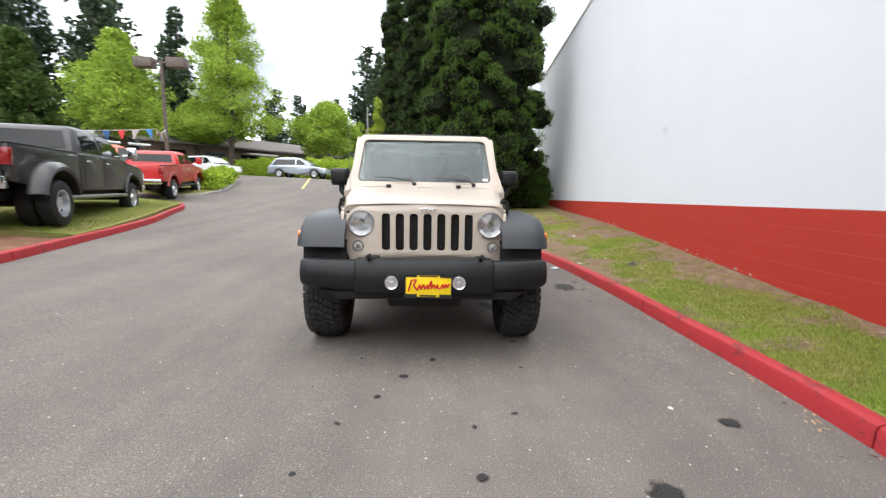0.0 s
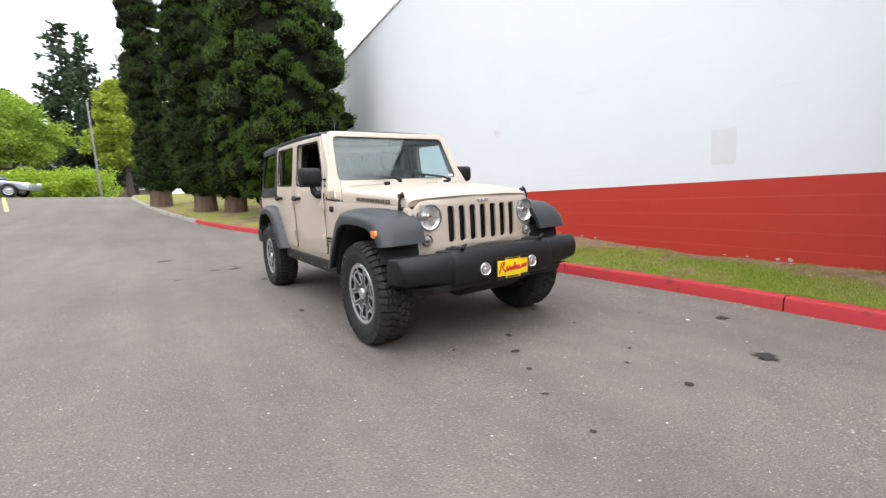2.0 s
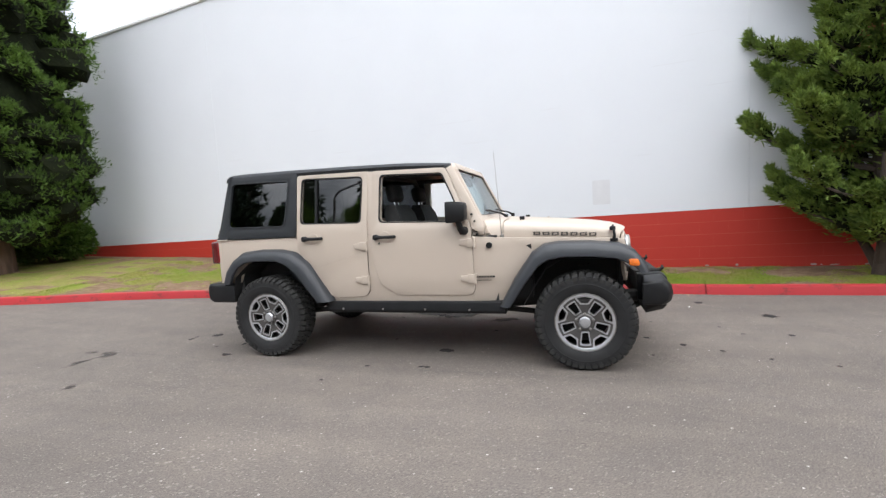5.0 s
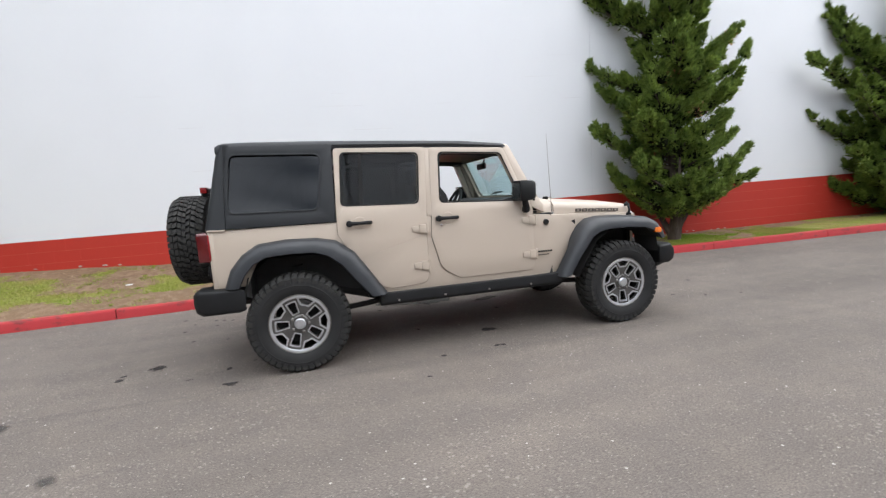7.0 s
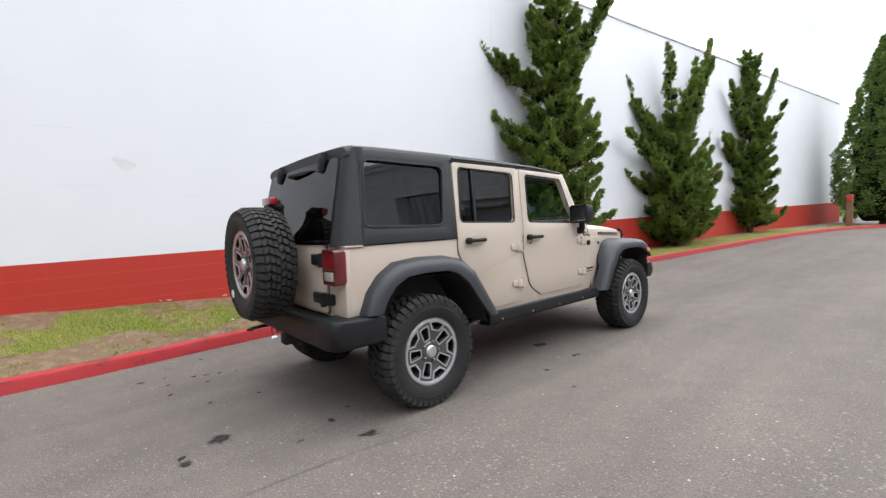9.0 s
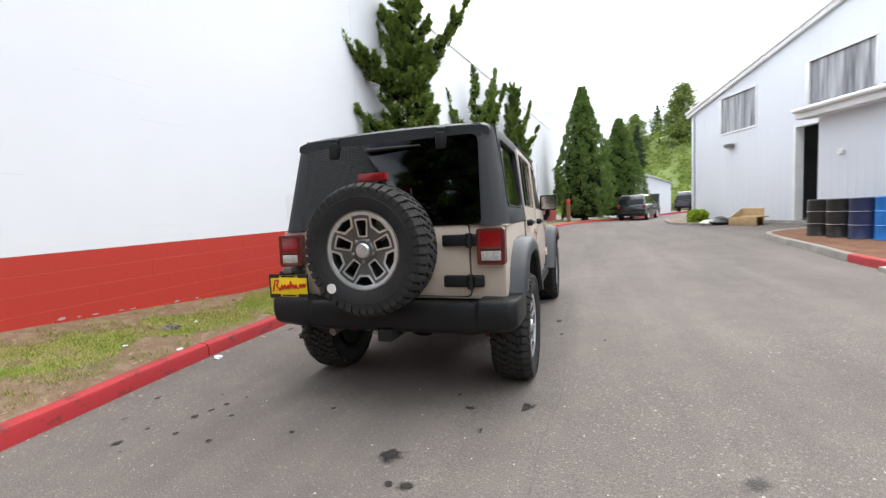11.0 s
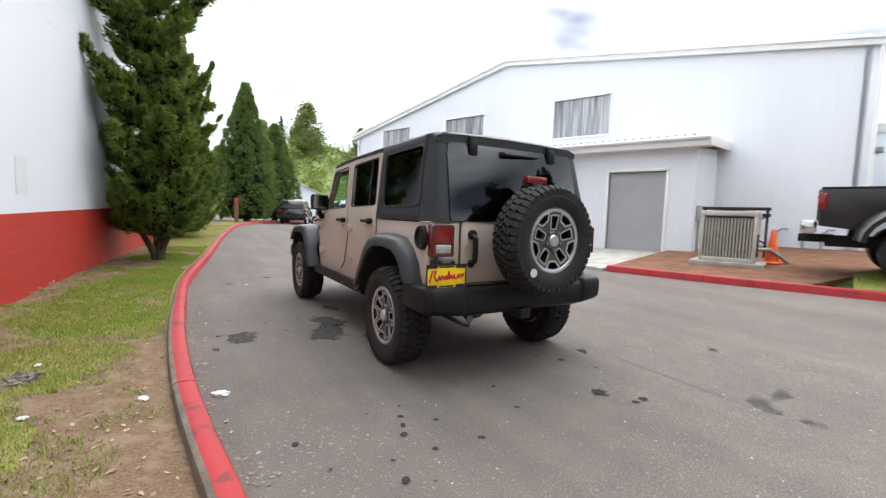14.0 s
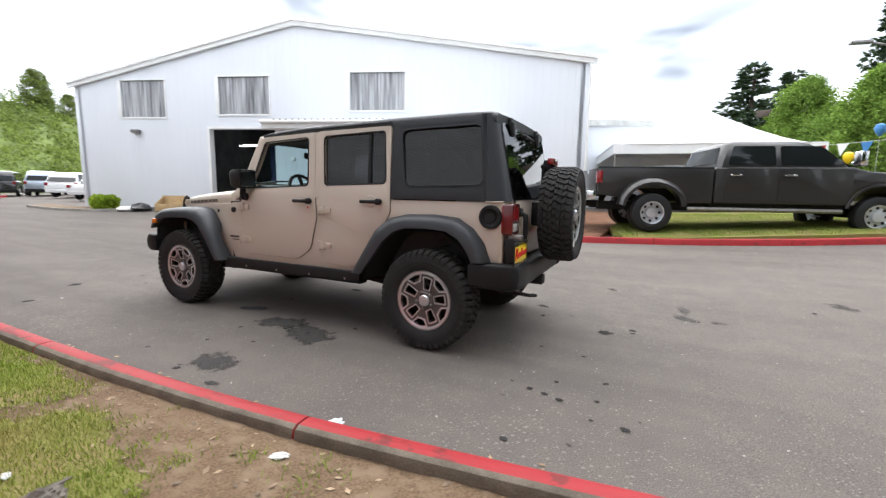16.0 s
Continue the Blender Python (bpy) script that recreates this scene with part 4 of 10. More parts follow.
SMOKED = surface("smoked_lamp_lens", (0.46, 0.44, 0.42), (0.30, 0.285, 0.27), scale=70, rough=0.15, coat=1.0)

# ---- the sand-coloured off-road car ----


def side_x(z, lean=0.105):
    """Half width of the body side at a height."""
    if z < 0.78:
        return 0.795 - (0.78 - z) * 0.05
    if z < 1.17:
        return 0.795 - (z - 0.78) * 0.012
    return 0.790 - (z - 1.17) * lean


def side_plate(outline, holes, s, out_by, thick, cuts=(0.78, 1.0, 1.17, 1.4), bevel=0.005):
    """A panel of the body's flank; s is -1 on the near side and 1 on the far side; a = y, b = z."""
    def place(a, b, d):
        pull = 0.045 * min(max((1.65 - a) / 0.7, 0.0), 1.0) * min(max((b - 1.17) / 0.25, 0.0), 1.0)
        return (s * (side_x(b) - pull + out_by - d), a, b)
    return plate(outline, holes, place, thick, cuts, bevel)


def hood_w(y):
    return lerp_table([(-0.36, 0.585), (-0.2, 0.615), (0.0, 0.638), (0.3, 0.668), (0.6, 0.70), (0.9, 0.745)], y)


def build_suv():
    car = thing("off_road_car", pose(0, 0, 0), "sand-beige four-door off-road car with dark grey hardtop", "car")

    # tub and lower flanks
    for s in (-1, 1):
        tub = [(0.90, 0.535), (2.24, 0.535), (2.40, 0.70), (2.52, 0.88), (2.64, 0.95), (3.12, 0.95), (3.22, 0.88), (3.30, 0.72), (3.50, 0.72), (3.515, 1.155), (0.90, 1.155)]
        part("body_side", side_plate(tub, [], s, -0.006, 0.03), TAN, car)
        front = [(0.905, 0.535), (0.905, 1.10), (0.62, 1.075), (0.2, 1.058), (-0.15, 1.04), (-0.31, 1.02), (-0.33, 0.95), (-0.20, 0.90), (0.25, 0.90), (0.40, 0.80), (0.62, 0.535)]
        def fpl(a, b, d, s=s):
            k = min(max((a - 0.45) / 0.45, 0), 1)
            wide = hood_w(a) + 0.012
            return (s * (wide + (side_x(b) - 0.004 - wide) * k - d), a, b)
        part("front_quarter", plate(front, [], fpl, 0.025, (0.78, 1.0), 0.005), TAN, car)
    part("tub_core", add(box((-0.755, 0.70, 0.50), (0.755, 2.30, 1.10)), box((-0.755, 2.25, 0.96), (0.755, 3.46, 1.10)), box((-0.755, 3.28, 0.62), (0.755, 3.47, 1.10)),
                         box((-0.5, 2.2, 0.55), (0.5, 3.4, 0.97))), CABIN_DARK, car)
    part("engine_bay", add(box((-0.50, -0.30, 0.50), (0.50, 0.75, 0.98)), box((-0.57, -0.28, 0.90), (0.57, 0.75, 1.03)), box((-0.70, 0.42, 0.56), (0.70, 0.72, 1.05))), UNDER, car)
    # rear panel beside the tailgate
    part("rear_panel", plate([(-0.79, 0.70), (0.79, 0.70), (0.79, 1.158), (-0.79, 1.158)], [], lambda a, b, d: (a, 3.535 - d, b), 0.05, (), 0.02), TAN, car)
    gate = part("tailgate", plate(round_poly([(-0.565, 0.725), (0.535, 0.725), (0.535, 1.168), (-0.565, 1.168)], 0.03), [], lambda a, b, d: (a, 3.552 - d, b), 0.03, (), 0.007), TAN, car)
    part("shut_line", plate(round_poly([(-0.573, 0.717), (0.543, 0.717), (0.543, 1.176), (-0.573, 1.176)], 0.034), [], lambda a, b, d: (a, 3.5385 - d, b), 0.01), PLATE_BLACK, gate)
    part("sill_line", box((-0.80, 3.40, 1.150), (0.80, 3.53, 1.163), 0.004), TAN, car)
    for z in (1.075, 0.82):
        part("hinge", add(box((-0.655, 3.535, z - 0.036), (-0.40, 3.580, z + 0.036), 0.010), disc("z", 0.020, z - 0.045, z + 0.045, (-0.575, 3.585, 0), 12, 0.004),
                          box((-0.645, 3.57, z - 0.028), (-0.60, 3.592, z + 0.028), 0.006)), BLACK_PLASTIC, gate, "black tailgate hinge strap")
    handle = add(tube([(0.445, 3.555, 1.075), (0.445, 3.60, 1.05), (0.445, 3.605, 0.95), (0.445, 3.60, 0.885), (0.445, 3.555, 0.865)], 0.020, 10), disc("y", 0.036, 3.545, 3.575, (0.445, 0, 1.075), 18, 0.006),
                 disc("y", 0.030, 3.545, 3.565, (0.445, 0, 0.865), 18, 0.006))
    part("door_handle", handle, BLACK_PLASTIC, gate, "black tailgate pull handle")
    part("handle_cup", disc("y", 0.055, 3.548, 3.556, (0.455, 0, 0.965), 20, 0.003), TAN, gate)

    # bonnet and cowl
    rings = []
    for y, zc, ze in ((-0.362, 1.093, 1.006), (-0.350, 1.107, 1.022), (-0.28, 1.130, 1.038), (-0.1, 1.160, 1.048), (0.2, 1.190, 1.058), (0.45, 1.212, 1.068), (0.645, 1.226, 1.076)):
        w = hood_w(y)
        ring = []
        for t, k in ((-1.0, 0.0), (-0.999, 0.34), (-0.990, 0.58), (-0.955, 0.77), (-0.87, 0.87), (-0.44, 0.93), (-0.40, 1.0), (0.0, 1.02), (0.40, 1.0), (0.44, 0.93), (0.87, 0.87), (0.955, 0.77), (0.990, 0.58), (0.999, 0.34), (1.0, 0.0)):
            crown = min(max((y + 0.27) / 0.3, 0.0), 1.0)
            k = k * crown + (1.0 - 0.16 * abs(t) ** 3 if abs(t) <= 0.75 else k) * (1 - crown)
            ring.append((t * w, y + 0.085 * t ** 4 * min(max((0.3 - y) / 0.6, 0.0), 1.0), ze + (zc - ze) * k))
        ring += [(w * 0.9, y + 0.05 * min(max((0.3 - y) / 0.6, 0.0), 1.0), ze - 0.02), (-w * 0.9, y + 0.05 * min(max((0.3 - y) / 0.6, 0.0), 1.0), ze - 0.02)]
        rings.append(ring)
    bonnet = part("bonnet", loft(rings), TAN, car, smooth=50)
    cowl = []
    for y, zc, ze in ((0.652, 1.226, 1.078), (0.72, 1.236, 1.085), (0.80, 1.242, 1.10), (0.90, 1.245, 1.11)):
        w = hood_w(y)
        cowl.append([(t * w, y, ze + (zc - ze) * k) for t, k in ((-1.0, 0.0), (-0.99, 0.4), (-0.95, 0.75), (-0.85, 0.92), (-0.4, 1.0), (0.4, 1.0), (0.85, 0.92), (0.95, 0.75), (0.99, 0.4), (1.0, 0.0))]
                    + [(w * 0.9, y, ze - 0.05), (-w * 0.9, y, ze - 0.05)])
    part("cowl", loft(cowl), TAN, car, smooth=50)
    for x in (-0.33, 0.31):
        part("washer_nozzle", box((x - 0.022, 0.50, 1.205), (x + 0.022, 0.545, 1.238), 0.008), BLACK_PLASTIC, bonnet)
    part("bonnet_bumper", tube([(-0.05, 0.30, 1.185), (-0.05, 0.30, 1.215), (0.05, 0.30, 1.215), (0.05, 0.30, 1.185)], 0.006, 6), TAN, bonnet)
    for s in (-1, 1):
        x = s * 0.612
        latch = add(box((x - 0.018, -0.26, 1.005), (x + 0.018, -0.20, 1.03), 0.005), tube([(x + s * 0.012, -0.23, 1.02), (x + s * 0.018, -0.235, 1.06), (x + s * 0.004, -0.23, 1.105), (x - s * 0.02, -0.225, 1.135)], [0.014, 0.010, 0.012, 0.008], 8),
                    box((x - 0.025 - s * 0.012, -0.245, 1.095), (x + 0.012 - s * 0.012, -0.20, 1.125), 0.006))
        part("bonnet_latch", latch, BLACK_PLASTIC, bonnet, "black rubber bonnet latch")
        # model lettering as plain bars
        word = bmesh.new()
        for k in range(7):
            y0 = 0.400 - k * 0.0735
            zb = 1.083 - 0.0045 * k
            wx = hood_w(y0) * 0.998 + 0.002
            for a0, a1, b0, b1 in ((0.0, 0.056, 0.0, 0.007), (0.0, 0.056, 0.021, 0.028), (0.0, 0.013, 0.0, 0.028), (0.043, 0.056, 0.0, 0.028)):
                add(word, box((s * wx - 0.007, y0 - a1, zb + b0), (s * wx + 0.0015, y0 - a0, zb + b1), 0.0005, 1))
        part("lettering", word, DECAL_GREY, bonnet, "dark grey lettering bars")["kind"] = "stuff"
        # badge and side script
        part("badge", disc("x", 0.026, s * 0.760, s * 0.788, (0, 0.762, 1.018), 18, 0.004), BLACK_PLASTIC, car, "round black badge")
        script = add(*[box((-0.003, 0.722 + 0.0235 * k, 0.750), (0.003, 0.740 + 0.0235 * k, 0.765)) for k in range(7)], *[box((-0.003, 0.752 + 0.0135 * k, 0.724), (0.003, 0.761 + 0.0135 * k, 0.731)) for k in range(9)])
        part("side_script", moved(script, Matrix.Translation((s * 0.795, 0, 0))), PLATE_BLACK, car, "small black script bars")

    # grille: a plate with seven slots, lamps set in
    outer = round_poly([(-0.545, 0.665), (0.575, 0.665), (0.605, 0.80), (0.600, 0.98), (0.530, 1.066), (0.0, 1.090), (-0.505, 1.066), (-0.580, 0.98), (-0.585, 0.80)], [0.05, 0.05, 0.05, 0.09, 0.10, 0.0, 0.10, 0.09, 0.05], 5)
    holes = [round_poly([(c - 0.030, 0.752), (c + 0.030, 0.752), (c + 0.030, 1.020), (c - 0.030, 1.020)], 0.026, 4) for c in (-0.275 + 0.1 * k for k in range(7))]
    def lamp_hole(c, z, r):
        return [(c + r * math.cos(2 * math.pi * k / 28), z + r * math.sin(2 * math.pi * k / 28)) for k in range(28)]
    HX = (-0.452, 0.482)
    holes += [lamp_hole(HX[0], 0.948, 0.094), lamp_hole(HX[1], 0.942, 0.094), lamp_hole(-0.478, 0.78, 0.042), lamp_hole(0.508, 0.775, 0.042)]
    def gpl(a, b, d):
        return (a, -0.372 + 0.075 * (a / 0.6) ** 4 + 0.02 * max(0, b - 0.95) / 0.15 + d, b)
    grille = part("grille", plate(outer, holes, gpl, 0.022, (0.72, 0.8, 0.9, 0.98, 1.04), 0.006), TAN, car)
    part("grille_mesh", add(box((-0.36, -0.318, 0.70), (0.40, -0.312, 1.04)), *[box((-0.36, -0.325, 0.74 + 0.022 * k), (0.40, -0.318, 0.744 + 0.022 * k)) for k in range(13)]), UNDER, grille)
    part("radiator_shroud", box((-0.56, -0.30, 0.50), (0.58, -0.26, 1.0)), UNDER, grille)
    word = bmesh.new()
    for k in range(4):
        add(word, box((-0.028 + k * 0.030, -0.372, 1.040), (-0.006 + k * 0.030, -0.352, 1.062), 0.003, 1))
    part("emblem", word, LAMP_BOWL, grille, "small silver emblem bars")["kind"] = "stuff"
    for c, z in ((HX[0], 0.948), (HX[1], 0.942)):
        lamp = part("headlamp", lathe([(0.0, 0.0), (0.04, 0.004), (0.075, 0.022), (0.090, 0.055), (0.094, 0.06), (0.094, 0.035)], "y", 36, (c, -0.345, z)).copy(), LAMP_BOWL, car, "round chrome headlamp")
        for v in lamp.data.vertices:
            v.co.y = -0.315 - (v.co.y + 0.345) * 0.55
        part("bezel", lathe([(0.088, -0.352), (0.091, -0.364), (0.095, -0.362), (0.096, -0.345), (0.090, -0.34)], "y", 36, (c, 0, z)), STEEL, lamp)
        part("bulb_shield", add(disc("y", 0.020, -0.352, -0.31, (c, 0, z + 0.006), 18, 0.008)), CHROME, lamp)
        facets = bmesh.new()
        for k in range(-5, 6):
            hh = math.sqrt(max(0.0, 0.084 ** 2 - (k * 0.0145) ** 2))
            for lo, hi in ((0.028, hh), (-hh, -0.024)):
                if hi - lo > 0.012:
                    add(facets, prism([(c + k * 0.0145 - 0.0066, -0.322), (c + k * 0.0145, -0.334), (c + k * 0.0145 + 0.0066, -0.322)], "z", z + lo, z + hi))
        part("reflector", facets, LAMP_BOWL, lamp)["kind"] = "stuff"
        glass = part("lens", lathe([(0.0, -0.376), (0.04, -0.373), (0.075, -0.364), (0.091, -0.352)], "y", 36, (c, 0, z)), LENS, lamp)
        glass.visible_shadow = False
    for c, z in ((-0.478, 0.78), (0.508, 0.775)):
        sig = part("turn_signal", lathe([(0.0, -0.352), (0.030, -0.348), (0.040, -0.335), (0.042, -0.31)], "y", 24, (c, 0, z)), SMOKED, car, "round smoked turn signal")
        part("ring", lathe([(0.039, -0.350), (0.043, -0.352), (0.044, -0.34), (0.040, -0.335)], "y", 24, (c, 0, z)), STEEL, sig)
        part("bulb", disc("y", 0.016, -0.362, -0.34, (c, 0, z), 14, 0.005), STEEL, sig)

    # windscreen frame and glass
    def ws(a, b, d):
        return (a, 0.835 + (b - 1.28) * 0.49 + d, b)
    frame_out = round_poly([(-0.738, 1.11), (0.738, 1.11), (0.722, 1.27), (0.655, 1.742), (-0.655, 1.742), (-0.722, 1.27)], [0.01, 0.01, 0.04, 0.07, 0.07, 0.04], 5)
    frame_in = round_poly([(-0.664, 1.268), (0.660, 1.268), (0.610, 1.690), (-0.612, 1.690)], 0.05, 5)
    frame = part("windscreen_frame", plate(frame_out, [frame_in], ws, 0.055, (1.27, 1.5, 1.69), 0.010), TAN, car)
    g_out = round_poly([(-0.670, 1.262), (0.666, 1.262), (0.616, 1.696), (-0.618, 1.696)], 0.05, 5)
    screen = part("windscreen", plate(g_out, [], lambda a, b, d: ws(a, b, d + 0.018), 0.004), GLASS_SCREEN, car, "clear windscreen")
    screen.visible_shadow = False
    seal = round_poly([(-0.656, 1.276), (0.652, 1.276), (0.602, 1.683), (-0.604, 1.683)], 0.05, 5)
    part("seal", plate(g_out, [seal], lambda a, b, d: ws(a, b, d + 0.012), 0.008), PLATE_BLACK, screen)
    part("sticker", plate([(0.575, 1.285), (0.63, 1.285), (0.63, 1.31), (0.575, 1.31)], [], lambda a, b, d: ws(a, b, d + 0.012), 0.004), WHITE_PAPER, screen, "white inspection sticker")
    for x0, x1 in ((0.47, 0.06), (-0.10, -0.51)):
        wiper = add(tube([(x0, 0.70, 1.245), (x0 - 0.03, 0.745, 1.275), ((x0 + x1) / 2, 0.815, 1.300)], [0.012, 0.009, 0.006], 8), tube([(x0 - 0.02, 0.800, 1.285), ((x0 + x1) / 2, 0.818, 1.305), (x1, 0.822, 1.312)], [0.007, 0.010, 0.006], 6),
                    disc("z", 0.02, 1.225, 1.262, (x0, 0.70, 0), 12, 0.004))
        part("wiper", wiper, BLACK_PLASTIC, car, "black windscreen wiper")
    for s in (-1, 1):
        for y, z in ((0.90, 1.285), (0.875, 1.225), (0.86, 1.14), (0.86, 1.115)):
            part("bolt", disc("x", 0.009, s * 0.735, s * 0.782, (0, y, z), 8), BLACK_PLASTIC, frame)
        part("frame_hinge", box((s * 0.735 - 0.02, 0.80, 1.10), (s * 0.735 + 0.02, 0.86, 1.19), 0.008), TAN, frame)
    part("aerial", add(tube([(-0.70, 0.66, 1.08), (-0.705, 0.665, 1.14), (-0.71, 0.70, 1.80)], [0.010, 0.003, 0.0012], 8), disc("z", 0.018, 1.07, 1.10, (-0.70, 0.66, 0), 12, 0.005)), STEEL, car, "thin whip aerial")

    # doors
    for s in (-1, 1):
        rd = round_poly([(1.875, 0.59), (2.20, 0.575), (2.34, 0.62), (2.47, 0.84), (2.595, 1.05), (2.595, 1.17), (2.575, 1.735), (1.838, 1.722), (1.875, 1.0)], [0.09, 0.06, 0.10, 0.14, 0.10, 0.0, 0.03, 0.02, 0.3], 5)
        rw = round_poly([(1.935, 1.268), (2.545, 1.285), (2.515, 1.692), (1.905, 1.672)], 0.045, 5)
        fd = round_poly([(0.895, 0.60), (1.60, 0.60), (1.76, 0.70), (1.835, 0.98), (1.822, 1.17), (1.800, 1.718), (1.125, 1.700), (0.905, 1.165)], [0.07, 0.10, 0.16, 0.16, 0.0, 0.02, 0.05, 0.02], 5)
        fw = round_poly([(0.985, 1.235), (1.735, 1.262), (1.715, 1.670), (1.165, 1.650)], [0.03, 0.045, 0.045, 0.05], 5)
        for name, outline, win, hy, hz, hinge_y in (("rear_door", rd, rw, 2.417, 1.136, 1.925), ("front_door", fd, fw, 1.686, 1.125, 0.935)):
            door = part(name, side_plate(outline, [win], s, 0.006, 0.045), TAN, car)
            my, mz = sum(p[0] for p in outline) / len(outline), sum(p[1] for p in outline) / len(outline)
            gap = [(p[0] + (0.003 if p[0] > my else -0.003), p[1] + (0.003 if p[1] > mz else -0.003)) for p in outline if p[1] < 1.2]
            part("shut_line", side_plate(gap, [], s, -0.002, 0.006, bevel=0), PLATE_BLACK, door)
            grow = [(a + (a - sum(p[0] for p in win) / len(win)) * 0.045, b + (b - sum(p[1] for p in win) / len(win)) * 0.05) for a, b in win]
            part("window_seal", side_plate(grow, [win], s, 0.009, 0.020, (1.4,), 0.003), BLACK_PLASTIC, door)
            if name == "rear_door":
                glass = part("window", side_plate(grow, [], s, -0.012, 0.004, (1.4,), 0), GLASS_TINT, door, "dark tinted side window")
                glass.visible_shadow = False
                part("window_bar", side_plate([(2.375, 1.26), (2.40, 1.26), (2.385, 1.70), (2.36, 1.70)], [], s, 0.004, 0.015, (1.4,), 0), BLACK_PLASTIC, door)
            sx = s * (side_x(hz) + 0.006)
            part("handle_cup", disc("x", 0.050, sx - s * 0.004, sx + s * 0.0035, (0, hy, hz), 24, 0.003), TAN, door)
            hb = add(tube([(sx, hy + 0.088, hz), (sx + s * 0.034, hy + 0.078, hz), (sx + s * 0.038, hy, hz), (sx + s * 0.034, hy - 0.078, hz), (sx, hy - 0.088, hz)], [0.016, 0.017, 0.013, 0.015, 0.014], 10),
                     disc("x", 0.026, sx, sx + s * 0.045, (0, hy + 0.083, hz), 16, 0.006))
            part("door_handle", hb, BLACK_PLASTIC, door, "black door handle")
            if name == "front_door":
                part("lock", disc("x", 0.010, sx, sx + s * 0.006, (0, hy + 0.06, hz - 0.055), 12), CHROME, door)
            for hz2 in (1.049, 0.742):
                xx = s * (side_x(hz2) + 0.004)
                hinge = prism([(hinge_y + 0.012, hz2 - 0.036), (hinge_y + 0.012, hz2 + 0.040), (hinge_y - 0.050, hz2 + 0.034), (hinge_y - 0.052, hz2 - 0.034)], "x", xx - s * 0.01, xx + s * 0.020, 0.004)
                leaf = prism([(hinge_y + 0.075, hz2 - 0.020), (hinge_y + 0.075, hz2 + 0.024), (hinge_y - 0.045, hz2 + 0.034), (hinge_y - 0.045, hz2 - 0.032)], "x", xx - s * 0.01, xx + s * 0.014, 0.004)
                part("hinge", add(hinge, leaf, disc("z", 0.011, hz2 - 0.045, hz2 + 0.045, (xx + s * 0.012, hinge_y - 0.052, 0), 10, 0.003)), TAN, door, "body-coloured exposed hinge")
        part("door_pillar", side_plate([(1.812, 1.15), (1.862, 1.15), (1.852, 1.718), (1.785, 1.714)], [], s, 0.0, 0.03, bevel=0.002), TAN, car)
        part("pillar_side", side_plate([(0.80, 1.11), (0.900, 1.165), (1.119, 1.695), (1.075, 1.715), (0.845, 1.28), (0.79, 1.18)], [], s, -0.003, 0.05, bevel=0.002), TAN, car)
        # mirror
        mx = s * 0.868
        face = ((-0.085, 1.225), (0.072, 1.225), (0.085, 1.242), (0.090, 1.372), (0.077, 1.398), (-0.085, 1.398), (-0.098, 1.378), (-0.098, 1.245))
        shell = loft([[(mx + s * dx * k, y, 1.312 + (z - 1.312) * q) for dx, z in face] for y, k, q in ((1.080, 0.97, 0.98), (1.070, 1.0, 1.0), (1.03, 1.0, 1.0), (0.965, 0.93, 0.93), (0.935, 0.80, 0.78), (0.925, 0.55, 0.5))])
        mirror = part("wing_mirror", shell, BLACK_PLASTIC, car, "black door mirror on a stalk", smooth=50)
        part("stalk", tube([(s * 0.785, 0.965, 1.150), (s * 0.825, 0.975, 1.150), (s * 0.845, 0.985, 1.175), (s * 0.852, 1.00, 1.24)], [0.040, 0.034, 0.028, 0.026], 12), BLACK_PLASTIC, mirror)
        part("mirror_glass", plate(round_poly([(-0.083, 1.240), (0.074, 1.240), (0.074, 1.384), (-0.083, 1.384)], 0.02), [], lambda a, b, d: (mx + s * a, 1.0835 - d, b), 0.003), CHROME, mirror)

    # flares
    F_OUT = [(-0.458, 0.785), (-0.430, 0.865), (-0.362, 0.950), (-0.262, 0.997), (-0.05, 1.020), (0.19, 1.027), (0.315, 1.012), (0.415, 0.948), (0.555, 0.745), (0.685, 0.515)]
    F_IN = [(-0.385, 0.785), (-0.350, 0.825), (-0.295, 0.862), (-0.215, 0.895), (-0.05, 0.913), (0.17, 0.914), (0.272, 0.897), (0.350, 0.855), (0.478, 0.690), (0.592, 0.515)]
    R_OUT = [(3.452, 0.725), (3.400, 0.860), (3.315, 0.960), (3.195, 1.035), (2.99, 1.054), (2.76, 1.047), (2.615, 1.016), (2.475, 0.912), (2.355, 0.730), (2.240, 0.55)]
    R_IN = [(3.335, 0.725), (3.290, 0.812), (3.225, 0.888), (3.130, 0.934), (2.96, 0.946), (2.79, 0.940), (2.690, 0.905), (2.590, 0.825), (2.480, 0.680), (2.375, 0.55)]
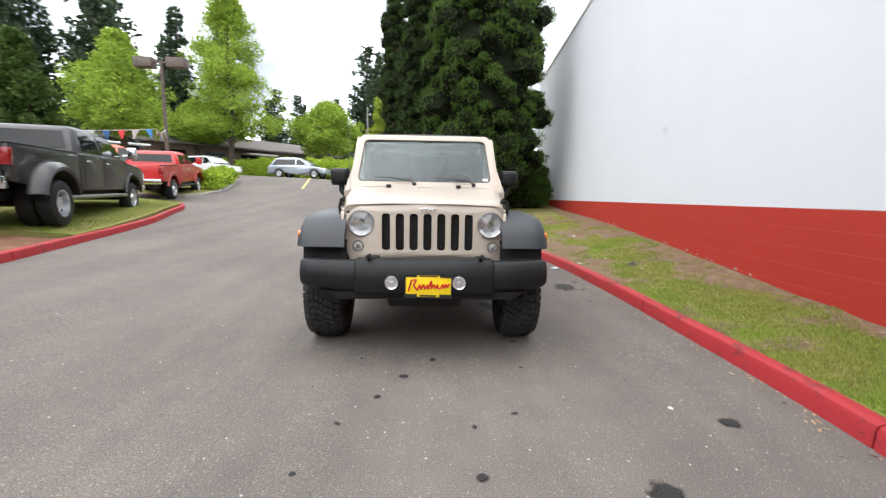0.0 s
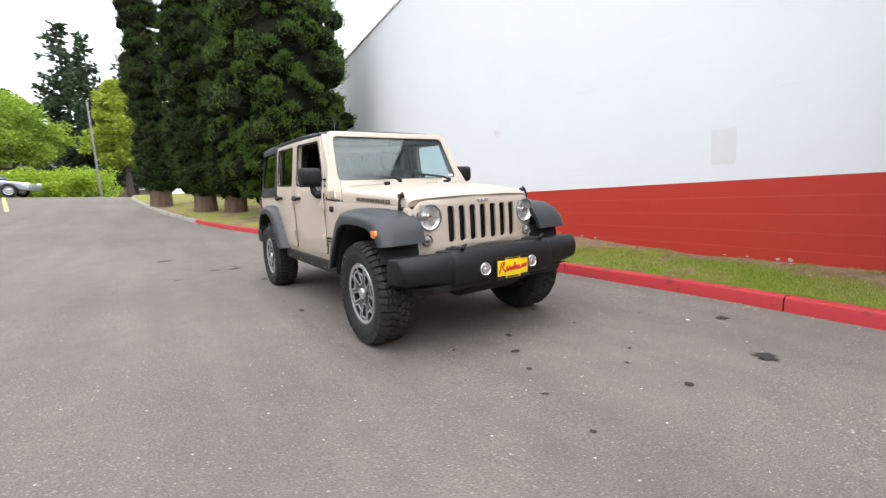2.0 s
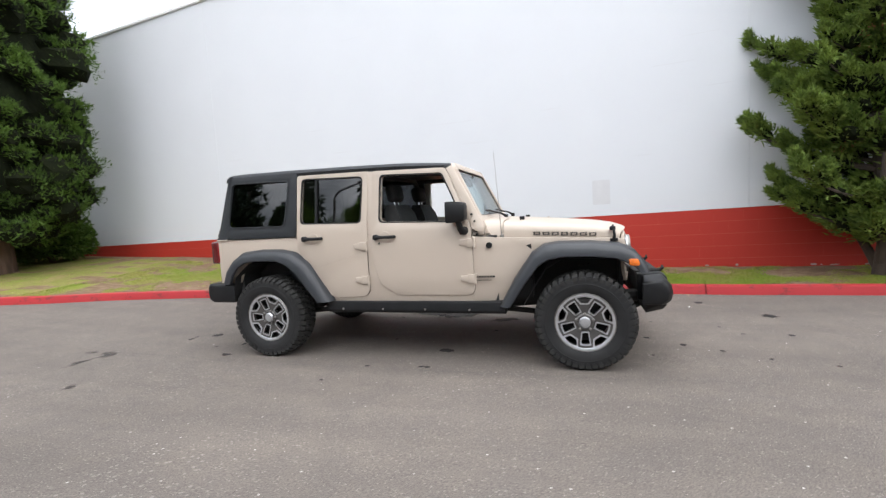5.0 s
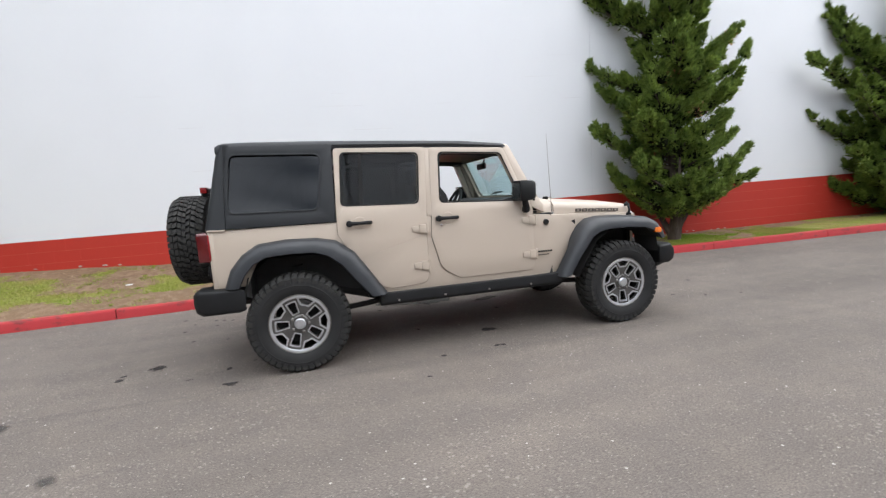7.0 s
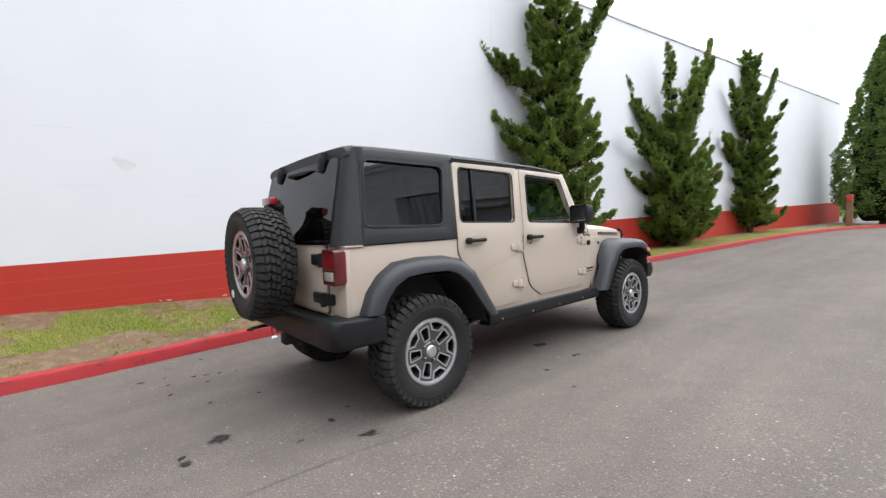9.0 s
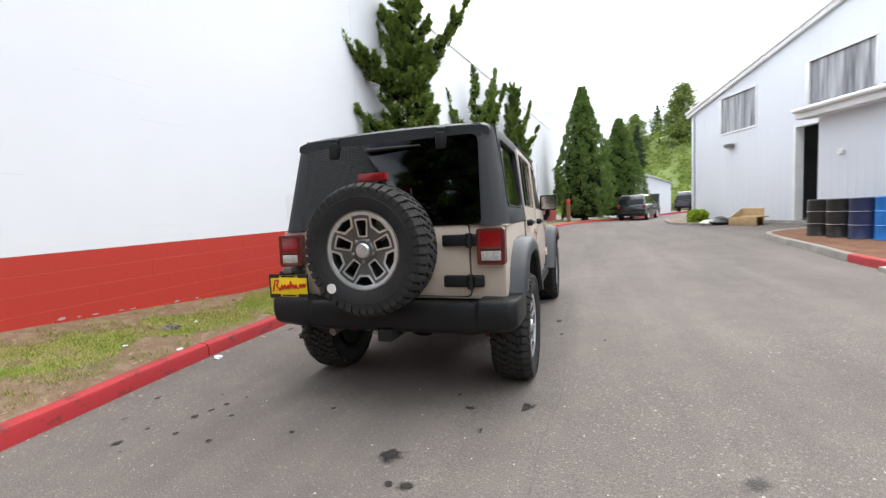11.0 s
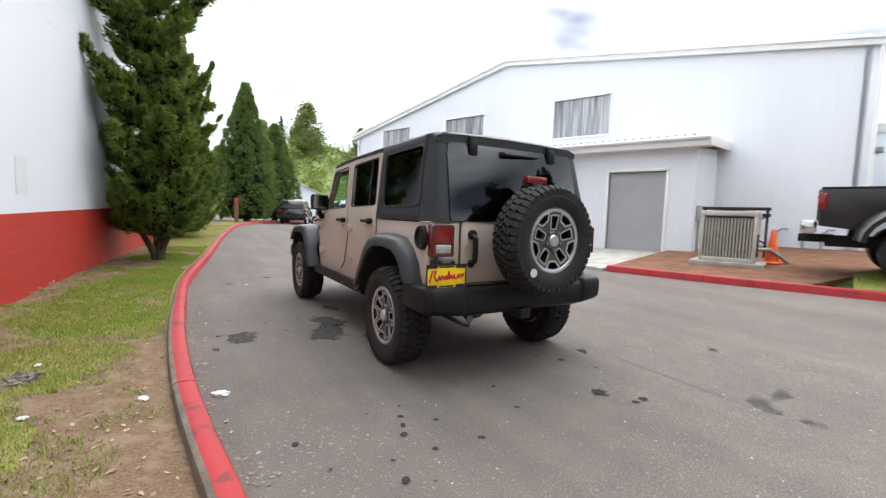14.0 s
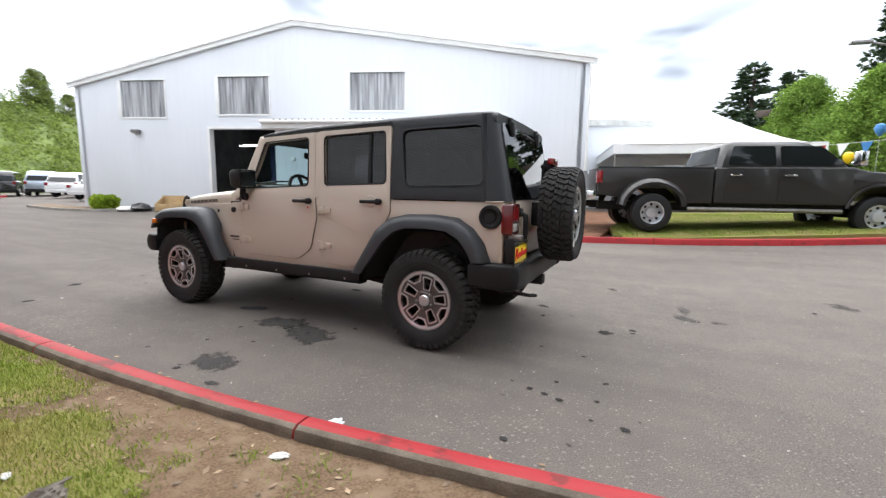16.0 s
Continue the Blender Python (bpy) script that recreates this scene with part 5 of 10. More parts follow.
    for s in (-1, 1):
        for name, o_line, i_line, root_x in (("front_fender", F_OUT, F_IN, 0.58), ("rear_fender", R_OUT, R_IN, 0.775)):
            rings = []
            for (oy, oz), (iy, iz) in zip(o_line, i_line):
                ring = []
                for x, t in ((root_x, -0.02), (0.78, 0.0), (0.835, 0.05), (0.872, 0.20), (0.894, 0.52), (0.896, 0.95), (0.885, 1.0), (0.868, 0.98), (0.850, 0.60), (root_x, 0.40)):
                    rx = x
                    if name == "front_fender" and x == root_x:
                        rx = hood_w(min(max(oy, -0.33), 0.9)) - 0.03 if oy < 0.45 else side_x(oz) - 0.02
                    ring.append((s * rx, oy + (iy - oy) * t, oz + (iz - oz) * t))
                rings.append(ring)
            fender = part(name, loft(rings), FLARE, car, "dark grey plastic wheel-arch flare", smooth=50)
            if name == "front_fender":
                part("side_marker", prism(round_poly([(-0.385, 0.838), (-0.305, 0.842), (-0.305, 0.892), (-0.370, 0.892)], 0.018), "x", s * 0.872, s * 0.903, 0.006), AMBER, fender, "amber side marker lamp")
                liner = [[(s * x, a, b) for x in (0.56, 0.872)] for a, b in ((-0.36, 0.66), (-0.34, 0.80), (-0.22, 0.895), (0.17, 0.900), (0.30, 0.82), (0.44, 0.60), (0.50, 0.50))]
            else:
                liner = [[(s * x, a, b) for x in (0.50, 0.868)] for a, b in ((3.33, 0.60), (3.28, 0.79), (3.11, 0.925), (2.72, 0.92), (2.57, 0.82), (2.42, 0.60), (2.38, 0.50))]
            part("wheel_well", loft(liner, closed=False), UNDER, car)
        part("rock_rail", prism(round_poly([(s * 0.70, 0.44), (s * 0.80, 0.44), (s * 0.812, 0.465), (s * 0.806, 0.545), (s * 0.70, 0.545)], 0.012), "y", 0.64, 2.30), BLACK_PLASTIC, car, "black rocker rail")
        for y in (0.95, 1.35, 1.75, 2.15):
            part("bolt", disc("x", 0.010, s * 0.80, s * 0.815, (0, y, 0.475), 8), STEEL, car)

    # hardtop: front roof panel, rear shell with quarter windows
    rings = []
    for y, ze, zc, w in ((1.075, 1.700, 1.742, 0.672), (1.10, 1.722, 1.760, 0.676), (1.5, 1.745, 1.795, 0.705), (2.0, 1.757, 1.812, 0.717), (2.585, 1.768, 1.826, 0.722), (2.60, 1.770, 1.827, 0.722), (3.2, 1.778, 1.832, 0.712), (3.38, 1.776, 1.828, 0.704), (3.43, 1.762, 1.805, 0.695)):
        rings.append([(t * w, y, ze + (zc - ze) * k) for t, k in ((-1.0, -0.75), (-1.0, -0.2), (-0.985, 0.25), (-0.93, 0.55), (-0.7, 0.8), (-0.35, 0.95), (0.0, 1.0), (0.35, 0.95), (0.7, 0.8), (0.93, 0.55), (0.985, 0.25), (1.0, -0.2), (1.0, -0.75))]
                     + [(w * 0.9, y, ze - 0.045), (-w * 0.9, y, ze - 0.045)])
    roof = part("hardtop_roof", loft(rings), HARDTOP, car, "dark grey textured roof panel", smooth=60)
    part("roof_seam", box((-0.66, 1.835, 1.74), (0.66, 1.845, 1.775)), PLATE_BLACK, roof)
    for s in (-1, 1):
        qs = round_poly([(2.602, 1.162), (3.40, 1.162), (3.37, 1.775), (2.585, 1.772)], [0, 0, 0.03, 0.0])
        qw = round_poly([(2.735, 1.270), (3.375, 1.280), (3.330, 1.705), (2.675, 1.692)], 0.055, 5)
        def hpl(a, b, d, s=s):
            return (s * (0.800 - (b - 1.16) * 0.125 - d), a, b)
        shell = part("hardtop_side", plate(qs, [qw], hpl, 0.03, (1.4, 1.6), 0.004), HARDTOP, car)
        ring_out = [(a + (a - 3.03) * 0.035, b + (b - 1.49) * 0.055) for a, b in qw]
        part("window_rim", plate(ring_out, [qw], lambda a, b, d: hpl(a, b, d - 0.007), 0.02, (1.4,), 0.004), HARDTOP, shell)
        glass = part("quarter_window", plate(ring_out, [], lambda a, b, d: hpl(a, b, d + 0.012 + (b - 1.49) * 0.035), 0.004), GLASS_TINT, shell, "dark tinted quarter window")
        glass.visible_shadow = False
        corner = []
        for z in (1.162, 1.35, 1.55, 1.70, 1.785):
            hx, yb = 0.800 - (z - 1.16) * 0.125, 3.555 - (z - 1.16) * 0.215 - 0.10 * max(0, z - 1.72)
            ya = 3.402 - (z - 1.16) * 0.05
            arc = [(s * hx, ya, z), (s * hx, yb - 0.09, z), (s * (hx - 0.010), yb - 0.045, z), (s * (hx - 0.035), yb - 0.015, z), (s * (hx - 0.075), yb, z), (s * (hx - 0.165), yb, z), (s * (hx - 0.165), yb - 0.03, z), (s * (hx - 0.05), ya, z)]
            corner.append(arc)
        part("hardtop_corner", loft(corner), HARDTOP, car, smooth=50)
        part("drip_rail", tube([(s * 0.700, 1.13, 1.715), (s * 0.728, 1.6, 1.742), (s * 0.738, 2.1, 1.752), (s * 0.742, 2.58, 1.760)], 0.010, 6), HARDTOP, roof)
    def rear(a, b, d):
        return (a, 3.555 - (b - 1.16) * 0.215 - d, b)
    part("rear_header", plate(round_poly([(-0.66, 1.715), (0.66, 1.715), (0.64, 1.80), (-0.64, 1.80)], 0.015), [], rear, 0.05, (), 0.008), HARDTOP, car)
    g_out = round_poly([(-0.650, 1.172), (0.635, 1.172), (0.612, 1.735), (-0.622, 1.735)], [0.03, 0.03, 0.06, 0.06], 5)
    glass = part("rear_window", plate(g_out, [], lambda a, b, d: rear(a, b, d - 0.010), 0.005), GLASS_TINT, car, "dark tinted lift-up rear window")
    glass.visible_shadow = False
    g_in = [(a * 0.965, 1.455 + (b - 1.455) * 0.94) for a, b in g_out]
    part("seal", plate(g_out, [g_in], lambda a, b, d: rear(a, b, d - 0.004), 0.010), PLATE_BLACK, glass)
    for x in (-0.385, 0.395):
        part("hinge", add(box((x - 0.034, 3.425, 1.655), (x + 0.034, 3.475, 1.762), 0.012), box((x - 0.030, 3.40, 1.735), (x + 0.030, 3.455, 1.795), 0.010)), BLACK_PLASTIC, glass, "black rear window hinge")
    part("rear_wiper", add(tube([(0.13, 3.455, 1.690), (0.12, 3.48, 1.685), (-0.08, 3.475, 1.688), (-0.245, 3.462, 1.690)], [0.018, 0.017, 0.011, 0.006], 8)), BLACK_PLASTIC, glass)
    for x in (-0.51, 0.50):
        part("knob", disc("y", 0.014, 3.44, 3.462, (x, 0, 1.60), 12, 0.004), BLACK_PLASTIC, glass)
    # spare wheel on its carrier
    spare = suv_wheel(car, Matrix.Translation((-0.022, 3.795, 1.052)) @ Matrix.Rotation(radians(90), 4, "Z") @ Matrix.Rotation(radians(0), 4, "X"), dot=True, name="spare_wheel")
    part("spare_carrier", add(box((-0.12, 3.55, 0.95), (0.09, 3.72, 1.15), 0.015), box((-0.045, 3.60, 1.12), (0.005, 3.64, 1.47), 0.01), box((-0.06, 3.60, 1.43), (0.035, 3.72, 1.46), 0.008)), BLACK_PLASTIC, gate)
    lampb = part("high_brake_lamp", box((-0.107, 3.665, 1.458), (0.083, 3.715, 1.512), 0.008), RED_LENS, car, "red high-level brake lamp")
    part("lamp_stem", box((-0.05, 3.62, 1.40), (0.03, 3.67, 1.50), 0.01), BLACK_PLASTIC, lampb)
    # tail lamps
    for s in (-1, 1):
        x0, x1 = s * 0.632, s * 0.792
        tail = part("tail_lamp", box((min(x0, x1), 3.515, 0.932), (max(x0, x1), 3.600, 1.138), 0.016, 3), RED_LENS, car, "upright red tail lamp")
        part("reverse_lens", box((min(x0, x1) + 0.020, 3.592, 0.950), (max(x0, x1) - 0.020, 3.608, 1.008), 0.006), SMOKED, tail, "clear reversing lens")
        part("rim", plate(round_poly([(min(x0, x1) - 0.006, 0.925), (max(x0, x1) + 0.006, 0.925), (max(x0, x1) + 0.006, 1.145), (min(x0, x1) - 0.006, 1.145)], 0.02), [round_poly([(min(x0, x1) + 0.016, 0.947), (max(x0, x1) - 0.016, 0.947), (max(x0, x1) - 0.016, 1.124), (min(x0, x1) + 0.016, 1.124)], 0.014)],
                          lambda a, b, d: (a, 3.604 - d, b), 0.07, (), 0.004), surface("dark_red_lamp_rim", (0.10, 0.008, 0.010), rough=0.25, coat=0.6), tail)
        part("reflector", box((min(x0, x1) + 0.02, 3.598, 1.015), (max(x0, x1) - 0.02, 3.607, 1.024), 0.002), PLATE_BLACK, tail)
    # fuel door
    fuel = part("fuel_door", lathe([(0.0, 0.792), (0.045, 0.794), (0.060, 0.800), (0.064, 0.812), (0.082, 0.812), (0.086, 0.800), (0.086, 0.780)], "x", 28, (0, 3.441, 1.049)), BLACK_PLASTIC, car, "round black fuel filler door")
    part("cap", disc("x", 0.040, 0.79, 0.803, (0, 3.441, 1.049), 20, 0.004), BLACK_PLASTIC, fuel)

    # bumpers
    def bumper(name, stations, material, label):
        return part(name, rounded(loft(stations), 0.012, 2, 35), material, car, label, smooth=40)
    def f_sec(x, yf, zt, zb, yb, slope=0.05):
        return [(x, yb, zt - 0.01), (x, yf + slope, zt), (x, yf + 0.012, zt - 0.045), (x, yf, (zt + zb) / 2), (x, yf + 0.012, zb + 0.035), (x, yf + 0.06, zb), (x, yb, zb)]
    fb = bumper("front_bumper", [f_sec(-0.850, -0.50, 0.705, 0.555, -0.40, 0.02), f_sec(-0.838, -0.585, 0.712, 0.530, -0.40), f_sec(-0.775, -0.625, 0.716, 0.518, -0.42), f_sec(-0.50, -0.648, 0.712, 0.495, -0.46),
                                f_sec(0.52, -0.648, 0.712, 0.495, -0.46), f_sec(0.795, -0.625, 0.718, 0.520, -0.42), f_sec(0.855, -0.585, 0.714, 0.532, -0.40), f_sec(0.867, -0.50, 0.706, 0.556, -0.40, 0.02)], BLACK_PLASTIC, "black plastic front bumper")
    part("centre_section", rounded(loft([f_sec(-0.472, -0.628, 0.720, 0.485, -0.42), f_sec(-0.452, -0.662, 0.722, 0.468, -0.42), f_sec(0.468, -0.662, 0.722, 0.468, -0.42), f_sec(0.488, -0.628, 0.720, 0.485, -0.42)]), 0.012, 2, 35), BLACK_PLASTIC, fb)
    part("valance", rounded(loft([[(x, -0.60, 0.50), (x, -0.585 + k, 0.445 + k), (x, -0.46, 0.415 + k), (x, -0.42, 0.50)] for x, k in ((-0.70, 0.05), (-0.60, 0.0), (0.62, 0.0), (0.72, 0.05))]), 0.01), UNDER, fb)
    part("skid_plate", prism([(-0.55, 0.43), (-0.38, 0.34), (-0.2, 0.34), (-0.2, 0.37), (-0.38, 0.38), (-0.53, 0.46)], "x", -0.25, 0.27, 0.006), UNDER, fb)
    for c in (-0.212, 0.238):
        fog = part("fog_lamp", lathe([(0.0, -0.664), (0.024, -0.665), (0.036, -0.667), (0.040, -0.671), (0.043, -0.673), (0.046, -0.668), (0.046, -0.645)], "y", 28, (c, 0, 0.577)), LAMP_BOWL, fb, "round fog lamp")
        lens = part("lens", lathe([(0.0, -0.676), (0.024, -0.675), (0.039, -0.671)], "y", 24, (c, 0, 0.577)), LENS, fog)
        lens.visible_shadow = False
        part("bulb", disc("y", 0.010, -0.672, -0.66, (c, 0, 0.577), 12, 0.004), CHROME, fog)
    for c in (-0.345, 0.405):
        part("tow_hook", add(tube([(c, -0.45, 0.714), (c, -0.56, 0.720), (c - 0.02, -0.61, 0.727), (c - 0.03, -0.630, 0.747), (c - 0.005, -0.630, 0.762)], [0.020, 0.019, 0.016, 0.014, 0.009], 10), box((c - 0.035, -0.50, 0.708), (c + 0.035, -0.42, 0.724), 0.005)), UNDER, fb, "black tow hook")
    def r_sec(x, yf, zt, zb, yb):
        return [(x, yb, zt), (x, yf - 0.02, zt), (x, yf, zt - 0.03), (x, yf + 0.004, (zt + zb) / 2), (x, yf - 0.006, zb + 0.03), (x, yf - 0.05, zb), (x, yb, zb)]
    rb = bumper("rear_bumper", [r_sec(-0.872, 3.52, 0.712, 0.555, 3.30), r_sec(-0.862, 3.63, 0.718, 0.545, 3.32), r_sec(-0.82, 3.668, 0.722, 0.53, 3.35), r_sec(-0.635, 3.672, 0.722, 0.505, 3.40), r_sec(-0.615, 3.650, 0.695, 0.495, 3.40),
                               r_sec(0.535, 3.650, 0.700, 0.495, 3.40), r_sec(0.555, 3.672, 0.724, 0.505, 3.40), r_sec(0.82, 3.668, 0.724, 0.53, 3.35), r_sec(0.862, 3.63, 0.720, 0.545, 3.32), r_sec(0.872, 3.52, 0.714, 0.555, 3.30)], BLACK_PLASTIC, "black plastic rear bumper")
    part("hitch", add(box((-0.06, 3.42, 0.44), (0.04, 3.66, 0.52), 0.008), box((-0.09, 3.5, 0.47), (0.07, 3.58, 0.50), 0.006)), UNDER, rb)
    part("tow_hook", tube([(0.60, 3.45, 0.48), (0.60, 3.62, 0.475), (0.60, 3.70, 0.47), (0.575, 3.735, 0.468), (0.55, 3.70, 0.468)], [0.016, 0.015, 0.014, 0.012, 0.010], 8), UNDER, rb)

    # dealer plates
    def dealer_plate(name, m):
        board = part(name, box((-0.152, -0.006, -0.078), (0.152, 0.0, 0.078), 0.004), YELLOW, car, "yellow dealer plate with red script bars")
        board.matrix_local = m
        part("frame", plate([(-0.158, -0.083), (0.158, -0.083), (0.158, 0.083), (-0.158, 0.083)], [[(-0.150, -0.056), (-0.075, -0.056), (-0.075, -0.074), (0.075, -0.074), (0.075, -0.056), (0.150, -0.056), (0.150, 0.058), (0.075, 0.058), (0.075, 0.074), (-0.075, 0.074), (-0.075, 0.058), (-0.150, 0.058)]], lambda a, b, d: (a, -0.010 + d, b), 0.008), PLATE_BLACK, board)
        stroke = bmesh.new()
        path = [(-0.132, -0.036), (-0.112, 0.038), (-0.080, 0.040), (-0.100, 0.004), (-0.074, -0.030), (-0.056, 0.008), (-0.050, -0.024), (-0.032, 0.010), (-0.022, -0.022), (-0.006, 0.008), (0.000, -0.022), (0.018, 0.036), (0.020, -0.018), (0.036, 0.012), (0.046, -0.018), (0.060, 0.012), (0.066, -0.016), (0.082, -0.014), (0.094, 0.014), (0.104, -0.012), (0.116, 0.016), (0.126, -0.008), (0.138, 0.018)]
        for p, q in zip(path, path[1:]):
            add(stroke, tube([(p[0], -0.008, p[1]), (q[0], -0.008, q[1])], 0.0058, 5))
        part("script", stroke, PLATE_RED, board)
        for x0, x1, z0, z1 in ((-0.06, 0.06, 0.061, 0.070), (-0.055, 0.055, -0.070, -0.061)):
            part("print_bar", box((x0, -0.0085, z0), (x1, -0.006, z1)), PLATE_BLACK, board)
        return board
    dealer_plate("number_plate", Matrix.Translation((0.033, -0.672, 0.560)) @ Matrix.Rotation(radians(1), 4, "Y"))
    bracket = dealer_plate("number_plate", Matrix.Translation((0.706, 3.640, 0.797)) @ Matrix.Rotation(radians(180), 4, "Z"))
    part("bracket", box((0.63, 3.55, 0.72), (0.79, 3.634, 0.90), 0.01), BLACK_PLASTIC, car)
    part("plate_lamp", box((0.675, 3.56, 0.885), (0.745, 3.655, 0.925), 0.008), STEEL, car)

    # wheels, axles, frame
    for s in (-1, 1):
        for y in (0.0, 2.947):
            turn = Matrix.Rotation(0 if s > 0 else math.pi, 4, "Z") @ Matrix.Rotation(radians({(-1, 0): 36, (-1, 1): 18, (1, 0): 8, (1, 1): 62}[(s, int(y > 1))]), 4, "X")
            suv_wheel(car, Matrix.Translation((s * 0.752, y + (0.018 if y < 1 else -0.004), 0.393)) @ turn)
    for y in (0.0, 2.947):
        part("axle", add(tube([(-0.66, y, 0.40), (0.66, y, 0.40)], 0.045, 10), lathe([(0.0, -0.13), (0.09, -0.10), (0.13, 0.0), (0.09, 0.10), (0.0, 0.13)], "y", 18, (0.18 if y < 1 else 0.0, y, 0.40))), UNDER, car)
        for s in (-1, 1):
            part("spring", tube([(s * 0.47 + 0.055 * math.cos(k * 0.9), y + 0.055 * math.sin(k * 0.9), 0.44 + 0.008 * k) for k in range(50)], 0.008, 5), UNDER, car)
            part("damper", tube([(s * 0.56, y + 0.12, 0.34), (s * 0.53, y + 0.15, 0.60)], [0.026, 0.020], 8), PLATE_RED if y > 1 else UNDER, car, "red shock absorber" if y > 1 else "")
    for s in (-1, 1):
        part("frame_rail", tube([(s * 0.40, -0.45, 0.52), (s * 0.42, 0.3, 0.50), (s * 0.45, 1.0, 0.45), (s * 0.45, 2.2, 0.45), (s * 0.45, 2.7, 0.60), (s * 0.45, 3.5, 0.56)], 0.055, 8), UNDER, car)
        part("control_arm", tube([(s * 0.52, 0.05, 0.36), (s * 0.50, 0.75, 0.43)], 0.025, 8), UNDER, car)
        part("control_arm", tube([(s * 0.52, 2.9, 0.36), (s * 0.50, 2.2, 0.43)], 0.025, 8), UNDER, car)
    part("steering_link", tube([(-0.62, -0.20, 0.40), (0.62, -0.22, 0.43)], 0.020, 8), STEEL, car)
    part("gearbox_skid", box((-0.35, 0.9, 0.34), (0.35, 1.7, 0.50), 0.03), UNDER, car)
    part("exhaust", add(tube([(0.30, 1.2, 0.42), (0.35, 2.0, 0.42), (0.40, 2.3, 0.62), (0.30, 3.2, 0.55), (0.40, 3.35, 0.50), (0.44, 3.56, 0.46)], 0.030, 10), lathe([(0.0, 3.12), (0.09, 3.13), (0.09, 3.40), (0.0, 3.41)], "y", 16, (0.25, 0, 0.52))), STEEL, car)

    # cabin
    part("dashboard", loft([[(x, 0.92, 1.05), (x, 0.95, 1.235), (x, 1.05, 1.262), (x, 1.16, 1.235), (x, 1.20, 1.16), (x, 1.20, 1.05)] for x in (-0.70, -0.3, 0.3, 0.70)]), CABIN_DARK, car)
    wheel_c = Matrix.Translation((0.36, 1.30, 1.20)) @ Matrix.Rotation(radians(-62), 4, "X")
    sw = moved(add(tube([(0.185 * math.cos(k * math.pi / 12), 0.185 * math.sin(k * math.pi / 12), 0) for k in range(24)], 0.016, 8, True), tube([(-0.18, 0, 0), (0.18, 0, 0)], 0.018, 8), tube([(0, 0, 0), (0, -0.18, 0)], 0.018, 8), disc("z", 0.06, -0.03, 0.02, seg=16, bevel=0.01)), wheel_c)
    part("steering_wheel", sw, CABIN_DARK, car, "black steering wheel")
    for x in (-0.36, 0.36):
        for y, name in ((1.62, "front_seat"), (2.42, "rear_seat")):
            back = loft([[(x - w, y + dy - t, z), (x + w, y + dy - t, z), (x + w * 1.04, y + dy, z), (x + w, y + dy + t, z), (x - w, y + dy + t, z), (x - w * 1.04, y + dy, z)] for z, w, dy, t in ((0.98, 0.23, 0, 0.07), (1.15, 0.245, 0.04, 0.08), (1.32, 0.23, 0.08, 0.07), (1.41, 0.17, 0.11, 0.05))])
            seat = part(name, back, SEAT_CLOTH, car, "charcoal cloth seat", smooth=50)
            part("headrest", moved(box((-0.13, -0.05, -0.08), (0.13, 0.05, 0.09), 0.04, 3), Matrix.Translation((x, y + 0.125, 1.52 if y < 2 else 1.48)) @ Matrix.Rotation(radians(-10), 4, "X")), SEAT_CLOTH, seat)
            for dx in (-0.05, 0.05):
                part("headrest_post", tube([(x + dx, y + 0.11, 1.38), (x + dx, y + 0.12, 1.48)], 0.007, 6), CHROME, seat)
    cage = bmesh.new()
    for y in (1.86, 2.9):
        add(cage, tube([(-0.66, y, 1.10), (-0.64, y, 1.55), (-0.60, y, 1.66), (-0.50, y, 1.705), (0.50, y, 1.705), (0.60, y, 1.66), (0.64, y, 1.55), (0.66, y, 1.10)], 0.032, 8))
    for s in (-1, 1):
        add(cage, tube([(s * 0.60, 1.10, 1.66), (s * 0.61, 1.5, 1.69), (s * 0.61, 2.9, 1.69), (s * 0.62, 3.38, 1.18)], 0.030, 8))
    part("roll_cage", cage, CABIN_DARK, car)
    part("rear_view_mirror", add(moved(box((-0.12, -0.012, -0.032), (0.12, 0.012, 0.032), 0.012), Matrix.Translation((0.0, 1.07, 1.585))), tube([(0, 1.06, 1.60), (0, 1.03, 1.66)], 0.009, 6)), CABIN_DARK, car)
    part("cabin_floor", box((-0.74, 0.95, 1.101), (0.74, 3.45, 1.106)), CABIN_DARK, car)
    for s in (-1, 1):
        part("pillar", prism([(s * 0.705, 1.78), (s * 0.705, 1.90), (s * 0.66, 1.90), (s * 0.66, 1.78)], "z", 1.11, 1.72), CABIN_DARK, car)
    return car


build_suv()

# ---- the white shed with its lean-to ----
STREAK = surface("streaked_plastic_sheet", (0.52, 0.53, 0.55), (0.12, 0.12, 0.13), scale=5.0, amount=0.6, rough=0.4, stretch=(2.2, 2.2, 0.10), bump=0.3, bump_scale=12)
ROLLER = surface("grey_roller_door", (0.37, 0.37, 0.375), (0.34, 0.34, 0.345), scale=2.0, rough=0.45)
ROOF_GREY = surface("weathered_roof_edge", (0.60, 0.61, 0.60), (0.45, 0.46, 0.44), scale=3.0, rough=0.6)
# dark wall tone that puts the shade of open interiors into colour
ROOM_SHADE = surface("room_shade_tone", (0.10, 0.10, 0.10), (0.06, 0.06, 0.06), scale=1.5, rough=0.8)
LAMP_GLASS = surface("frosted_lamp_glass", (0.55, 0.55, 0.52), (0.45, 0.45, 0.43), scale=20, rough=0.3)
PIPE_GREY = surface("grey_conduit", (0.42, 0.43, 0.44), (0.33, 0.34, 0.35), scale=9, rough=0.45, metal=0.4)


